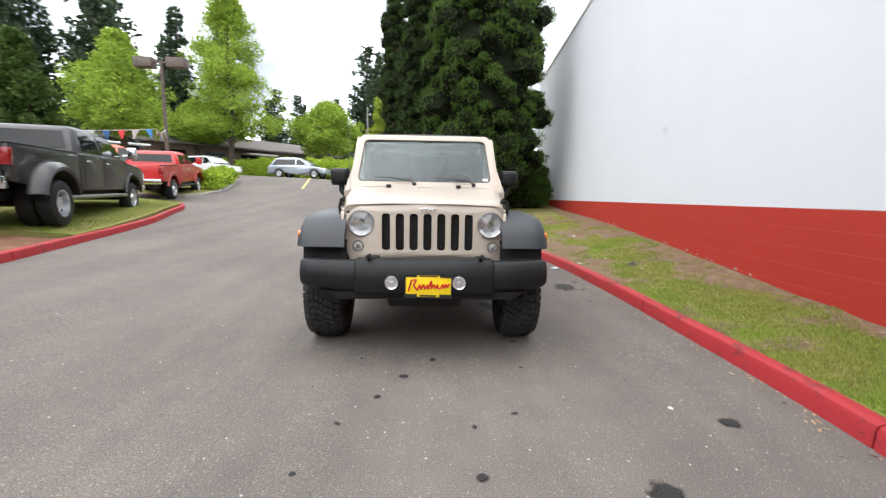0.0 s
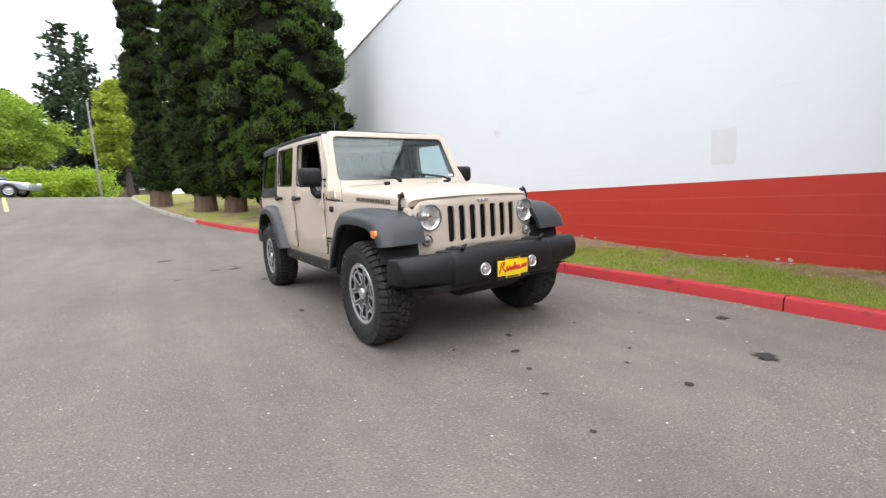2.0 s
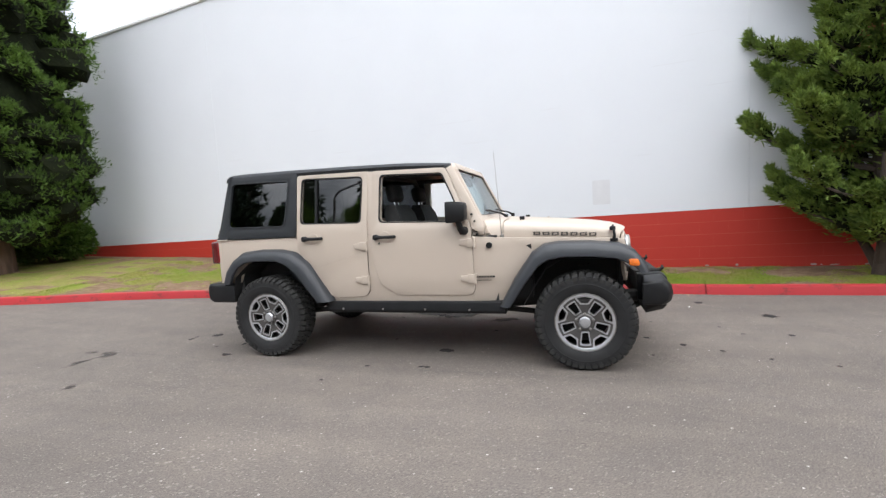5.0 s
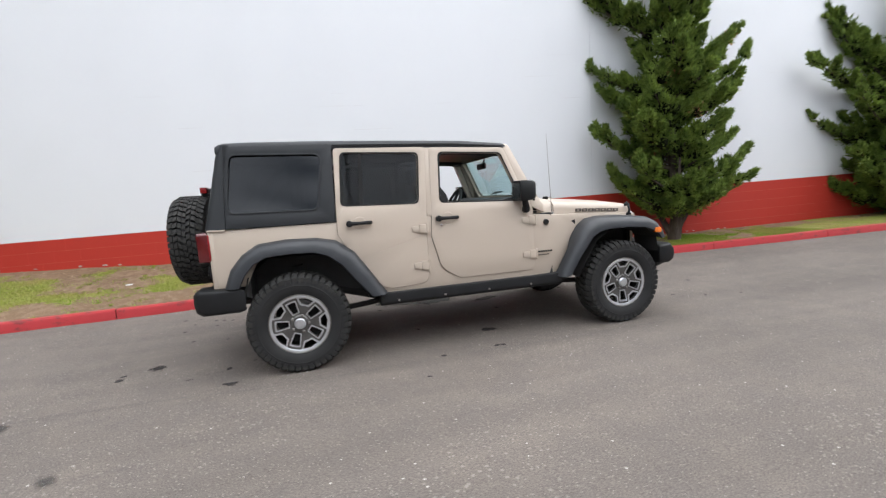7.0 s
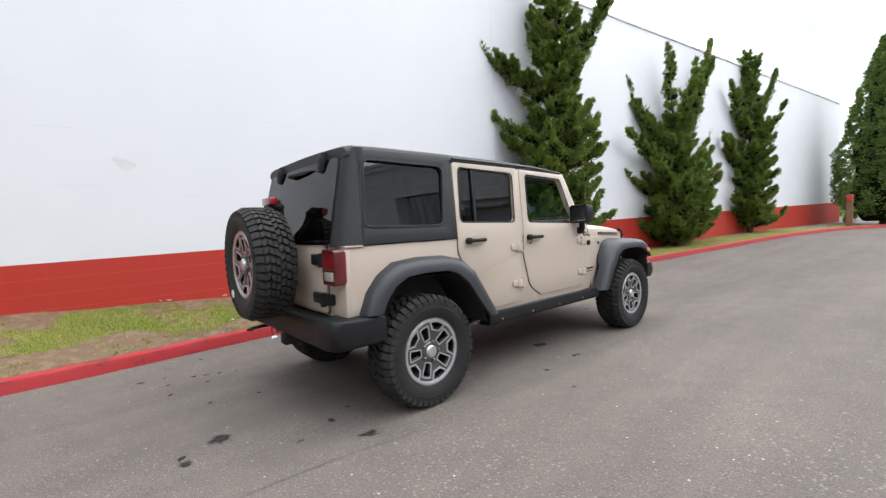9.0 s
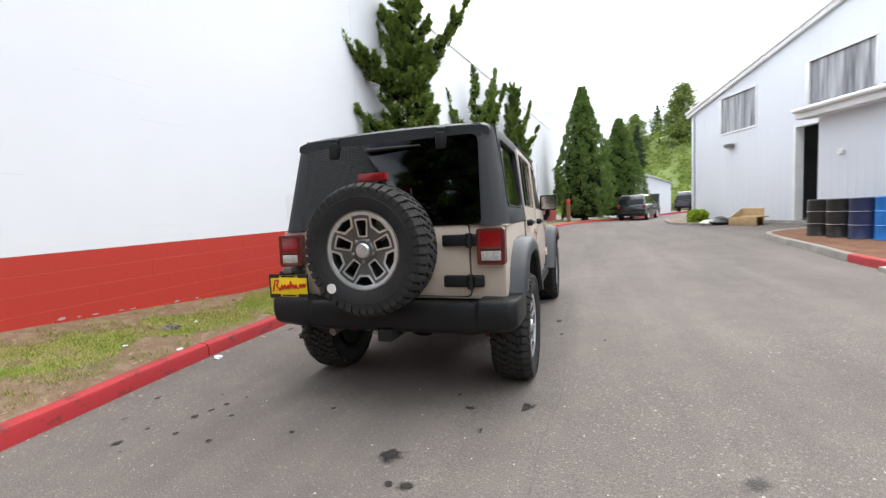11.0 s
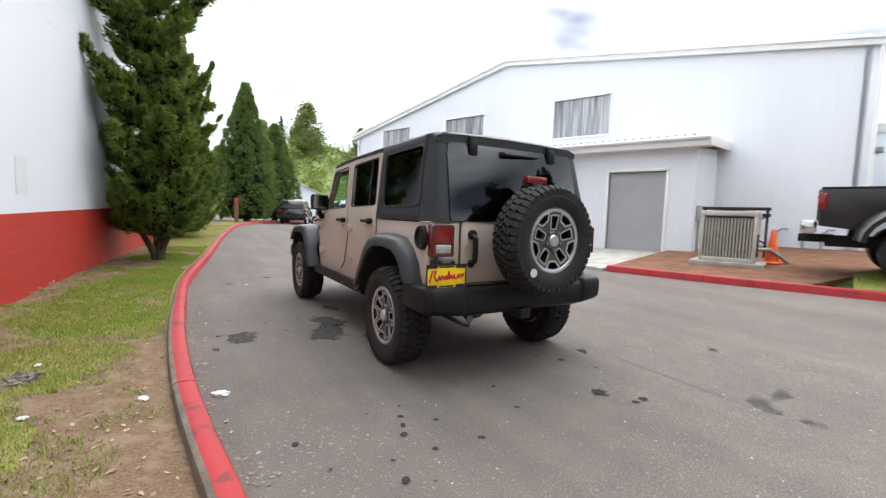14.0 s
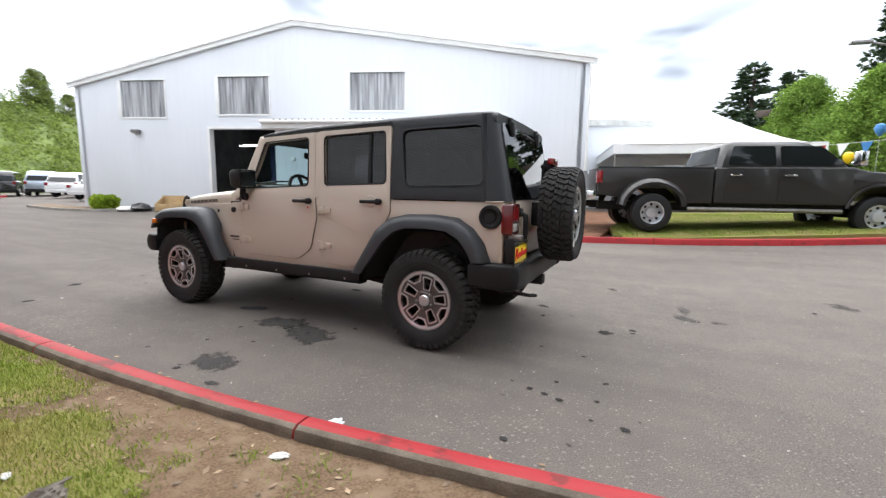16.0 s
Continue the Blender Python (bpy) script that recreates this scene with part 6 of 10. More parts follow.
def glow(name, colour, strength):
    m = bpy.data.materials.new(name)
    m.use_nodes = True
    p = m.node_tree.nodes["Principled BSDF"]
    p.inputs["Base Color"].default_value = (*colour, 1)
    p.inputs["Emission Color"].default_value = (*colour, 1)
    p.inputs["Emission Strength"].default_value = strength
    return m


TUBE_LIGHT = glow("fluorescent_tube", (0.9, 0.95, 1.0), 2.0)


def window_unit(root, u0, u1, z0, z1, v):
    """A framed window with a streaked sheet, at the wall's face v (outside is towards -v)."""
    win = new("window")
    win.parent = root
    win["label"] = "high window with streaked grey plastic sheeting"
    for a, b, c, d in ((u0 - 0.06, u1 + 0.06, z0 - 0.07, z0), (u0 - 0.06, u1 + 0.06, z1, z1 + 0.05), (u0 - 0.16, u0, z0, z1), (u1, u1 + 0.05, z0, z1)):
        part("window_frame", box((a, v - 0.035, c), (b, v + 0.06, d), 0.006), TRIM_WHITE, win)
    n = 9
    for k in range(n):
        a, b = u0 + (u1 - u0) * k / n, u0 + (u1 - u0) * (k + 1) / n
        bow = 0.012 if k % 2 else -0.004
        part("pane", prism([(a + 0.003, v + 0.05), ((a + b) / 2, v + 0.04 - bow), (b - 0.003, v + 0.05), (b - 0.003, v + 0.06), (a + 0.003, v + 0.06)], "z", z0, z1), STREAK, win)
    return win


def wall_lamp(root, u, v, z, big=1.0):
    lamp = part("wall_lamp", add(box((u - 0.16 * big, v - 0.24 * big, z), (u + 0.16 * big, v, z + 0.10 * big), 0.02), prism([(v - 0.26 * big, z - 0.02), (v - 0.02, z - 0.09 * big), (v - 0.02, z), (v - 0.26 * big, z)], "x", u - 0.14 * big, u + 0.14 * big, 0.01)), STEEL, root, "weathered wall-pack lamp")
    part("lamp_lens", prism([(v - 0.24 * big, z - 0.032), (v - 0.04, z - 0.085 * big), (v - 0.04, z - 0.095 * big), (v - 0.24 * big, z - 0.042)], "x", u - 0.12 * big, u + 0.12 * big), LAMP_GLASS, lamp)


def build_shed():
    root = thing("shed", SHED, "large white corrugated steel shed with a low gable", "building")
    def face(a, b, d):
        return (a, d, b)
    gable = [(-14.5, 0.0), (6.35, 0.0), (6.35, 6.02), (-4.85, 7.58), (-14.5, 5.42)]
    wins = [(-12.40, -10.45, 4.10, 5.56), (-8.08, -5.95, 4.20, 5.65), (-2.62, -0.46, 4.33, 5.74)]
    door = (-8.58, -5.6, 0.32, 3.64)
    holes = [[(a, c), (b, c), (b, d), (a, d)] for a, b, c, d in wins + [door]]
    part("front_wall", plate(gable, holes, face, 0.25), WHITE_SHEET, root)
    part("side_wall", prism([(0.0, 0.0), (26, 0.0), (26, 6.02), (0.0, 6.02)], "x", 6.10, 6.36), WHITE_SHEET, root)
    part("side_wall", prism([(0.0, 0.0), (26, 0.0), (26, 5.42), (0.0, 5.42)], "x", -14.5, -14.25), WHITE_SHEET, root)
    part("back_wall", plate(gable, [], lambda a, b, d: (a, 26 - d, b), 0.2), WHITE_SHEET, root)
    for a, b in (((-14.75, 5.42), (-4.85, 7.66)), ((-4.85, 7.66), (6.62, 6.06))):
        part("roof", prism([a, b, (b[0], b[1] + 0.08), (a[0], a[1] + 0.08)], "y", -0.10, 26.1), ROOF_GREY, root)
        part("rake_trim", prism([(a[0], a[1] - 0.16), (b[0], b[1] - 0.16), (b[0], b[1] + 0.02), (a[0], a[1] + 0.02)], "y", -0.14, -0.04), TRIM_WHITE, root)
        part("rake_trim", prism([(a[0], a[1] + 0.0), (b[0], b[1] + 0.0), (b[0], b[1] + 0.11), (a[0], a[1] + 0.11)], "y", -0.20, -0.12), TRIM_WHITE, root)
    for u in (-14.47, 6.33):
        part("corner_trim", box((u - 0.07, -0.012, 0.0), (u + 0.07, 0.09, 5.4 if u < 0 else 6.0), 0.004), WHITE_SHEET, root)
    part("downpipe", tube([(6.42, -0.10, 5.9), (6.42, -0.10, 0.3)], 0.05, 8), TRIM_WHITE, root)
    ribs = bmesh.new()
    u = -14.2
    while u < 6.2:
        top = 7.5 - (-4.85 - u) * 0.2237 if u < -4.85 else 7.5 - (u + 4.85) * 0.1393
        spans = [(0.3, top)]
        for a, b, c, d in wins + [door]:
            if a - 0.2 < u < b + 0.1:
                spans = [(lo, hi) for s0, s1 in spans for lo, hi in ((s0, min(s1, c - 0.1)), (max(s0, d + 0.1), s1)) if hi - lo > 0.05]
        for lo, hi in spans:
            add(ribs, prism([(u - 0.034, 0.001), (u - 0.014, -0.0035), (u + 0.014, -0.0035), (u + 0.034, 0.001)], "z", lo, hi))
        u += 0.305
    part("ribs", ribs, WHITE_SHEET, root, smooth=0)["kind"] = "stuff"
    for w in wins:
        window_unit(root, *w, 0.0)
    # workshop seen through the open door, its walls darkened to stand in for shade
    room = part("workshop_room", add(box((-10.5, 9.0, 0.3), (-3.0, 9.1, 5.2)), box((-10.6, 0.25, 0.3), (-10.5, 9.0, 5.2)), box((-3.0, 0.25, 0.3), (-2.9, 9.0, 5.2)), box((-10.6, 0.25, 4.6), (-2.9, 9.1, 4.7))), ROOM_SHADE, root)
    part("floor_slab", box((-10.6, -0.05, 0.30), (-2.9, 9.1, 0.42)), CONCRETE, root)
    for uu, vv, z in ((-8.6, 3.0, 3.24), (-9.6, 5.0, 3.50), (-7.6, 4.6, 3.9), (-6.6, 6.0, 4.1)):
        part("strip_light", box((uu - 0.55, vv, z), (uu + 0.55, vv + 0.07, z + 0.035), 0.008), TUBE_LIGHT, root, "lit fluorescent strip light")
    part("door_jamb", add(box((-8.66, -0.04, 0.3), (-8.56, 0.26, 3.70)), box((-8.66, -0.04, 3.62), (-5.55, 0.26, 3.72))), TRIM_WHITE, root)
    part("lift_post", add(box((-7.6, 3.0, 0.4), (-7.35, 3.3, 3.6), 0.02), box((-6.1, 3.0, 0.4), (-5.85, 3.3, 3.6), 0.02), box((-7.6, 3.05, 3.45), (-5.85, 3.25, 3.6))), surface("blue_lift_paint", (0.04, 0.06, 0.16), rough=0.4), root, "dark blue two-post vehicle lift")
    wall_lamp(root, -11.75, -0.02, 3.48)

    # lean-to
    A, U0, U1 = -3.43, -3.98, 2.97
    part("lean_to_wall", plate([(U0, 0.0), (U1, 0.0), (U1, 3.14), (U0, 3.14)], [[(0.80, 0.34), (2.28, 0.34), (2.28, 2.55), (0.80, 2.55)]], lambda a, b, d: (a, A + d, b), 0.15), WHITE_SHEET, root)
    for u in (U0, U1 - 0.15):
        part("lean_to_wall", prism([(A + 0.15, 0.0), (0.0, 0.0), (0.0, 3.5), (A + 0.15, 3.12)], "x", u, u + 0.15), WHITE_SHEET, root)
    part("lean_to_roof", prism([(A - 0.30, 3.24), (0.0, 3.60), (0.0, 3.68), (A - 0.30, 3.32)], "x", U0 - 0.25, U1 + 0.28), ROOF_GREY, root)
    part("fascia", box((U0 - 0.27, A - 0.34, 3.10), (U1 + 0.30, A - 0.28, 3.35), 0.008), TRIM_WHITE, root)
    part("gutter", tube([(U0 - 0.27, A - 0.39, 3.30), (U1 + 0.30, A - 0.39, 3.30)], 0.055, 8), TRIM_WHITE, root)
    part("soffit", box((U0 - 0.25, A - 0.30, 3.10), (U1 + 0.28, A + 0.02, 3.13)), TRIM_WHITE, root)
    part("barge_board", prism([(A - 0.34, 3.10), (0.0, 3.46), (0.0, 3.70), (A - 0.34, 3.35)], "x", U1 + 0.28, U1 + 0.33, 0.006), TRIM_WHITE, root)
    caps = bmesh.new()
    for k in range(34):
        add(caps, disc("x", 0.022, U0 + 0.1 + k * 0.205, U0 + 0.16 + k * 0.205, (0, A - 0.31, 3.375), 8))
    part("roof_ridges", caps, surface("dark_roof_rib", (0.10, 0.10, 0.10), rough=0.6), root)["kind"] = "stuff"
    ribs = bmesh.new()
    u = U0 + 0.12
    while u < U1 - 0.05:
        for lo, hi in ([(0.2, 3.1)] if not 0.72 < u < 2.36 else [(2.64, 3.1)]):
            add(ribs, prism([(u - 0.030, A + 0.001), (u - 0.012, A - 0.0035), (u + 0.012, A - 0.0035), (u + 0.030, A + 0.001)], "z", lo, hi))
        u += 0.20
    v = A + 0.3
    while v < -0.1:
        add(ribs, prism([(U1 - 0.001, v - 0.026), (U1 + 0.006, v - 0.012), (U1 + 0.006, v + 0.012), (U1 - 0.001, v + 0.026)], "z", 0.2, 3.15 + (v - A) * 0.1))
        v += 0.20
    part("ribs", ribs, WHITE_SHEET, root, smooth=0)["kind"] = "stuff"
    door = new("roller_door")
    door.parent = root
    door["label"] = "closed grey steel roller door"
    for k in range(22):
        z0 = 0.36 + k * 0.0998
        part("slat", prism([(A + 0.10, z0), (A + 0.0732, z0 + 0.0003), (A + 0.072, z0 + 0.004), (A + 0.072, z0 + 0.096), (A + 0.0732, z0 + 0.0995), (A + 0.10, z0 + 0.0995)], "x", 0.82, 2.26), ROLLER, door, smooth=0)
    for a, b, c, d in ((0.72, 0.80, 0.3, 2.63), (2.28, 2.36, 0.3, 2.63), (0.72, 2.36, 2.55, 2.63)):
        part("door_frame", box((a, A - 0.03, c), (b, A + 0.10, d), 0.006), TRIM_WHITE, door)
    wall_lamp(root, -1.35, A, 2.80)
    part("bell", disc("y", 0.07, A - 0.10, A, (-3.35, 0, 2.2), 16, 0.02), TRIM_WHITE, root)
    meter = part("meter_box", box((U1, A + 0.35, 1.25), (U1 + 0.16, A + 0.65, 1.65), 0.012), PIPE_GREY, root, "grey electric meter box")
    for v in (A + 0.42, A + 0.55):
        part("conduit", tube([(U1 + 0.06, v, 0.35), (U1 + 0.06, v, 1.25)], 0.022, 8), PIPE_GREY, meter)
    meter = part("meter_box", box((U1, A + 0.95, 1.22), (U1 + 0.12, A + 1.15, 1.6), 0.012), TRIM_WHITE, root)
    part("conduit", tube([(U1 + 0.06, A + 1.05, 0.35), (U1 + 0.06, A + 1.05, 1.22)], 0.03, 8), PIPE_GREY, meter)
    for u in (3.9, 4.6, 5.2, 5.6):
        part("pipe", tube([(u, -0.15, 0.4), (u, -0.15, 1.0), (u + 0.12, -0.15, 1.12), (u + 0.25, -0.08, 1.12)], 0.035, 8), PIPE_GREY, root)
    return root


build_shed()


def build_annexe():
    root = thing("annexe", SHED, "lower white shed wing behind the truck", "building")
    part("wall", box((6.5, 6.0, 0.0), (14.5, 14, 4.6)), WHITE_SHEET, root)
    part("roof", prism([(6.4, 4.6), (14.8, 4.6), (14.8, 4.75), (6.4, 4.95)], "y", 5.8, 14.2), ROOF_GREY, root)
    part("wall_lamp", box((7.0, 5.8, 3.9), (7.25, 6.0, 4.1), 0.02), STEEL, root)


build_annexe()

# ---- yard things west ----


def steel_drum(x, y, material, label):
    z = ground_z(x, y) + 0.10
    root = thing("oil_drum", pose(x, y, z) @ Matrix.Diagonal((0.93, 0.93, 0.92, 1)), label, "drum", "drums by the shed")
    part("shell", lathe([(0.0, 0.0), (0.285, 0.0), (0.292, 0.015), (0.285, 0.03), (0.285, 0.28), (0.297, 0.295), (0.285, 0.31), (0.285, 0.57), (0.297, 0.585), (0.285, 0.60), (0.285, 0.85), (0.293, 0.865), (0.285, 0.88), (0.27, 0.865), (0.0, 0.862)], "z", 32), material, root)
    for a, b in ((0.17, 0.03), (-0.17, 0.022)):
        part("bung", disc("z", b, 0.862, 0.882, (a, 0.02, 0), 12, 0.004), STEEL, root)


DRUM_BLACK = surface("black_drum_paint", (0.012, 0.012, 0.013), (0.022, 0.021, 0.02), scale=5, rough=0.4, coat=0.3)
DRUM_NAVY = surface("navy_drum_paint", (0.012, 0.030, 0.11), (0.02, 0.03, 0.08), scale=5, rough=0.4, coat=0.3)
DRUM_BLUE = surface("bright_blue_drum_plastic", (0.012, 0.19, 0.60), (0.015, 0.16, 0.50), scale=5, rough=0.4)
for x, y, mtl, lab in ((-6.35, -5.75, DRUM_BLACK, "black steel oil drum on the mulch bed"), (-6.42, -5.10, DRUM_BLACK, "black steel oil drum with scuffed paint"), (-6.52, -4.48, DRUM_NAVY, "navy blue steel oil drum on mulch"),
                       (-6.68, -3.98, DRUM_BLUE, "bright blue plastic drum beside the shed"), (-6.95, -4.35, DRUM_BLUE, "bright blue plastic drum behind the others")):
    steel_drum(x, y, mtl, lab)


def ac_unit(x, y):
    z = ground_z(x, y) + 0.11
    turn = Matrix.Translation((x, y, z)) @ Matrix.Rotation(math.atan2(SHED_D.y, SHED_D.x), 4, "Z")
    root = thing("condenser_unit", turn, "beige outdoor air-conditioning condenser on a concrete pad", "air conditioner")
    beige = surface("beige_sheet_metal", (0.48, 0.46, 0.40), (0.40, 0.385, 0.33), scale=5, rough=0.5)
    part("pad", box((-0.62, -0.58, -0.05), (0.62, 0.58, 0.06), 0.01), CONCRETE, root)
    part("body", box((-0.40, -0.36, 0.06), (0.40, 0.36, 0.98), 0.02), surface("dark_coil", (0.16, 0.16, 0.15), rough=0.6), root)
    for k in range(17):
        u = -0.43 + k * 0.0535
        part("fin", box((u - 0.012, -0.455, 0.12), (u + 0.012, -0.40, 0.92), 0.003, 1), beige, root)
    for a, b in ((-0.44, -0.44), (0.44, -0.44), (0.44, 0.44), (-0.44, 0.44)):
        part("post", box((a - 0.03, b - 0.03, 0.06), (a + 0.03, b + 0.03, 1.0), 0.008), beige, root)
    part("top_panel", box((-0.48, -0.48, 0.96), (0.48, 0.48, 1.06), 0.02), beige, root)
    part("base_panel", box((-0.47, -0.47, 0.06), (0.47, 0.47, 0.14), 0.01), beige, root)
    part("fan_guard", add(*[tube([(r * math.cos(k * 0.4), r * math.sin(k * 0.4), 1.07) for k in range(16)], 0.006, 5) for r in (0.1, 0.2, 0.3, 0.38)]), UNDER, root)
    part("side_panel", box((0.40, -0.44, 0.10), (0.452, 0.44, 0.96), 0.006), beige, root)
    part("control_panel", box((0.450, -0.30, 0.16), (0.475, 0.16, 0.62), 0.005), UNDER, root)
    part("pipework", tube([(0.46, 0.25, 0.3), (0.65, 0.30, 0.32), (0.80, 0.40, 0.20), (0.95, 0.6, 0.05)], 0.035, 8), PIPE_GREY, root)


ac_unit(-7.35, 1.62)


def traffic_cone(x, y):
    root = thing("traffic_cone", pose(x, y, ground_z(x, y) + 0.112), "orange plastic traffic cone on bare ground", "cone")
    orange = surface("orange_cone_plastic", (0.85, 0.14, 0.02), (0.75, 0.12, 0.02), scale=8, rough=0.5)
    part("cone", lathe([(0.15, 0.03), (0.13, 0.05), (0.035, 0.68), (0.022, 0.70), (0.0, 0.70)], "z", 24), orange, root)
    part("base", box((-0.18, -0.18, 0.0), (0.18, 0.18, 0.035), 0.02), orange, root)


traffic_cone(-8.0, 2.12)


def rack(x, y):
    z = ground_z(x, y) + 0.1
    root = thing("pipe_rack", Matrix.Translation((x, y, z)) @ Matrix.Rotation(math.atan2(SHED_D.y, SHED_D.x), 4, "Z"), "black tube rack standing behind the condenser", "rack")
    for u in (-0.6, 0.6):
        part("post", tube([(u, 0, 0), (u, 0, 1.12)], 0.025, 8), UNDER, root)
    for zz in (0.98, 1.12):
        part("rail", box((-0.66, -0.05, zz - 0.035), (0.66, 0.05, zz + 0.035), 0.01), UNDER, root)
    for s in (-1, 1):
        part("brace", tube([(-0.6 * s, 0.03, 0.35), (0.6 * s, 0.03, 0.95)], 0.018, 6), UNDER, root)


rack(-8.72, 1.05)


def build_tent():
    root = thing("canopy_tent", pose(-17.3, 5.6, ground_z(-17.3, 5.6), 0, 0, 12), "white peaked canopy tent behind the grey truck", "tent")
    cloth = surface("white_tent_vinyl", (0.82, 0.82, 0.82), (0.76, 0.77, 0.78), scale=1.5, rough=0.55)
    s = 3.3
    rings = []
    for t in (0.0, 0.1, 0.25, 0.45, 0.7, 0.9, 1.0):
        w = s * (1 - t) + 0.04
        z = 2.50 + 1.85 * t ** 1.35 + 0.12 * t
        ring = []
        for k in range(32):
            a = 2 * math.pi * (k + 0.5) / 32
            m = max(abs(math.cos(a)), abs(math.sin(a)))
            ring.append((w * math.cos(a) / m, w * math.sin(a) / m, z))
        rings.append(ring)
    part("roof", loft(rings, True, False), cloth, root, smooth=25)
    part("valance", loft([[(x * s / 2.7, y * s / 2.7, z) for x, y in ((-2.7, -2.7), (2.7, -2.7), (2.7, 2.7), (-2.7, 2.7))] for z in (2.15, 2.51)], True, False), cloth, root)
    for x in (-1, 1):
        for y in (-1, 1):
            part("pole", tube([(x * 3.24, y * 3.24, 0), (x * 3.24, y * 3.24, 2.5)], 0.035, 8), STEEL, root)


build_tent()


def things_by_shed():
    """Odds and ends on the kerb before the shed's blind end."""
    def at(u, v):
        x, y = shed_xy(u, v)
        return x, y, ground_z(x, y)
    wood = surface("raw_plywood", (0.50, 0.35, 0.18), (0.40, 0.27, 0.13), scale=6, rough=0.7, stretch=(1, 6, 1), bump=0.2)
    x, y, z = at(-9.7, -0.9)
    turn = Matrix.Translation((x, y, z)) @ Matrix.Rotation(math.atan2(SHED_D.y, SHED_D.x), 4, "Z")
    crate = thing("plywood_bin", turn, "open plywood box against the white shed", "box")
    part("back", box((-0.6, 0.25, 0.0), (0.5, 0.29, 0.62), 0.005), wood, crate)
    part("front", box((-0.6, -0.25, 0.0), (0.8, -0.21, 0.30), 0.005), wood, crate)
    part("side", prism([(-0.21, 0.0), (0.25, 0.0), (0.25, 0.62), (-0.21, 0.30)], "x", -0.6, -0.56), wood, crate)
    part("lid", box((-0.1, -0.22, 0.30), (0.8, 0.25, 0.34), 0.005), wood, crate)
    x, y, z = at(-11.0, -1.0)
    rnd = random.Random(3)
    bag = lathe([(0.0, 0.0), (0.35, 0.02), (0.40, 0.12), (0.30, 0.25), (0.12, 0.32), (0.0, 0.33)], "z", 18)
    for v in bag.verts:
        v.co *= 1 + 0.2 * noise.noise(v.co * 5)
    solid("rubbish_bag", bag, surface("black_bin_bag", (0.02, 0.02, 0.022), rough=0.25), Matrix.Translation((x, y, z)), "black plastic rubbish bag by the shed", "bag")
    x, y, z = at(-11.6, -1.1)
    bag = lathe([(0.0, 0.0), (0.30, 0.02), (0.34, 0.08), (0.24, 0.18), (0.0, 0.22)], "z", 18)
    for v in bag.verts:
        v.co *= 1 + 0.25 * noise.noise(v.co * 6)
    solid("plastic_sheet", bag, WHITE_PAPER, Matrix.Translation((x, y, z)), "crumpled white plastic sheeting on the kerb", "litter")
    x, y, z = at(-7.9, 1.6)
    bin_green = surface("dark_green_bin_plastic", (0.02, 0.05, 0.04), rough=0.5)
    b = thing("waste_bin", Matrix.Translation((x, y, 0.42)), "dark green plastic bin inside the workshop", "bin")
    part("tub", lathe([(0.0, 0.0), (0.24, 0.0), (0.30, 0.85), (0.32, 0.88), (0.29, 0.87), (0.0, 0.8)], "z", 20), bin_green, b)
    x, y, z = at(-6.6, 2.6)
    t = thing("tool_chest", Matrix.Translation((x, y, 0.42)) @ Matrix.Rotation(math.atan2(SHED_D.y, SHED_D.x), 4, "Z"), "red rolling tool chest inside the workshop", "tool chest")
    red = surface("red_enamel", (0.40, 0.02, 0.02), rough=0.3, coat=0.5)
    part("cabinet", box((-0.45, -0.25, 0.08), (0.45, 0.25, 0.95), 0.01), red, t)
    for k in range(5):
        part("drawer", box((-0.42, -0.265, 0.12 + 0.16 * k), (0.42, -0.25, 0.26 + 0.16 * k), 0.005), red, t)
    for u in (-0.38, 0.38):
        part("castor", disc("x", 0.05, u - 0.02, u + 0.02, (0, -0.18, 0.05), 12), UNDER, t)
        part("castor", disc("x", 0.05, u - 0.02, u + 0.02, (0, 0.18, 0.05), 12), UNDER, t)


things_by_shed()

# ---- trees ----


def unit(v):
    return v / np.maximum(np.linalg.norm(v, axis=-1, keepdims=True), 1e-6)


def sprays(rng, centres, radii, per, length, width, lift=0.3, outward=None, squash=0.8, spread=1.0):
    """Kite-shaped leaf sprays that fan out of puffs; returns their corners."""
    n = len(centres)
    c = np.repeat(centres, per, 0)
    r = np.repeat(radii, per)[:, None]
    d = unit(rng.normal(size=(n * per, 3)))
    if outward is not None:
        d = unit(d * spread + np.repeat(outward, per, 0) * 0.9)
    pos = c + d * r * rng.uniform(0.35, 1.0, (n * per, 1)) * np.array([1, 1, squash])
    way = unit(d + np.array([0, 0, lift]) + rng.normal(size=d.shape) * 0.45)
    side = unit(np.cross(way, rng.normal(size=d.shape)))
    ln = length * rng.uniform(0.6, 1.35, (n * per, 1))
    wd = width * rng.uniform(0.6, 1.3, (n * per, 1))
    droop = np.cross(side, way) * ln * 0.12
    quad = np.stack([pos, pos + way * ln * 0.5 + side * wd + droop, pos + way * ln, pos + way * ln * 0.5 - side * wd + droop], 1)
    return quad.reshape(-1, 3)


def trunk_mesh(points, radii, seg=10):
    return tube(points, radii, seg)


def bole(height, r, seed, lean=0.0, n=9):
    rnd = random.Random(seed)
    pts = [(lean * (k / n) ** 1.5 + rnd.uniform(-0.3, 0.3) * r, rnd.uniform(-0.3, 0.3) * r, height * k / n) for k in range(n + 1)]
    rad = [r * (1.35 if k == 0 else 1.0) * (1 - 0.9 * k / n) + 0.01 for k in range(n + 1)]
    return pts, rad


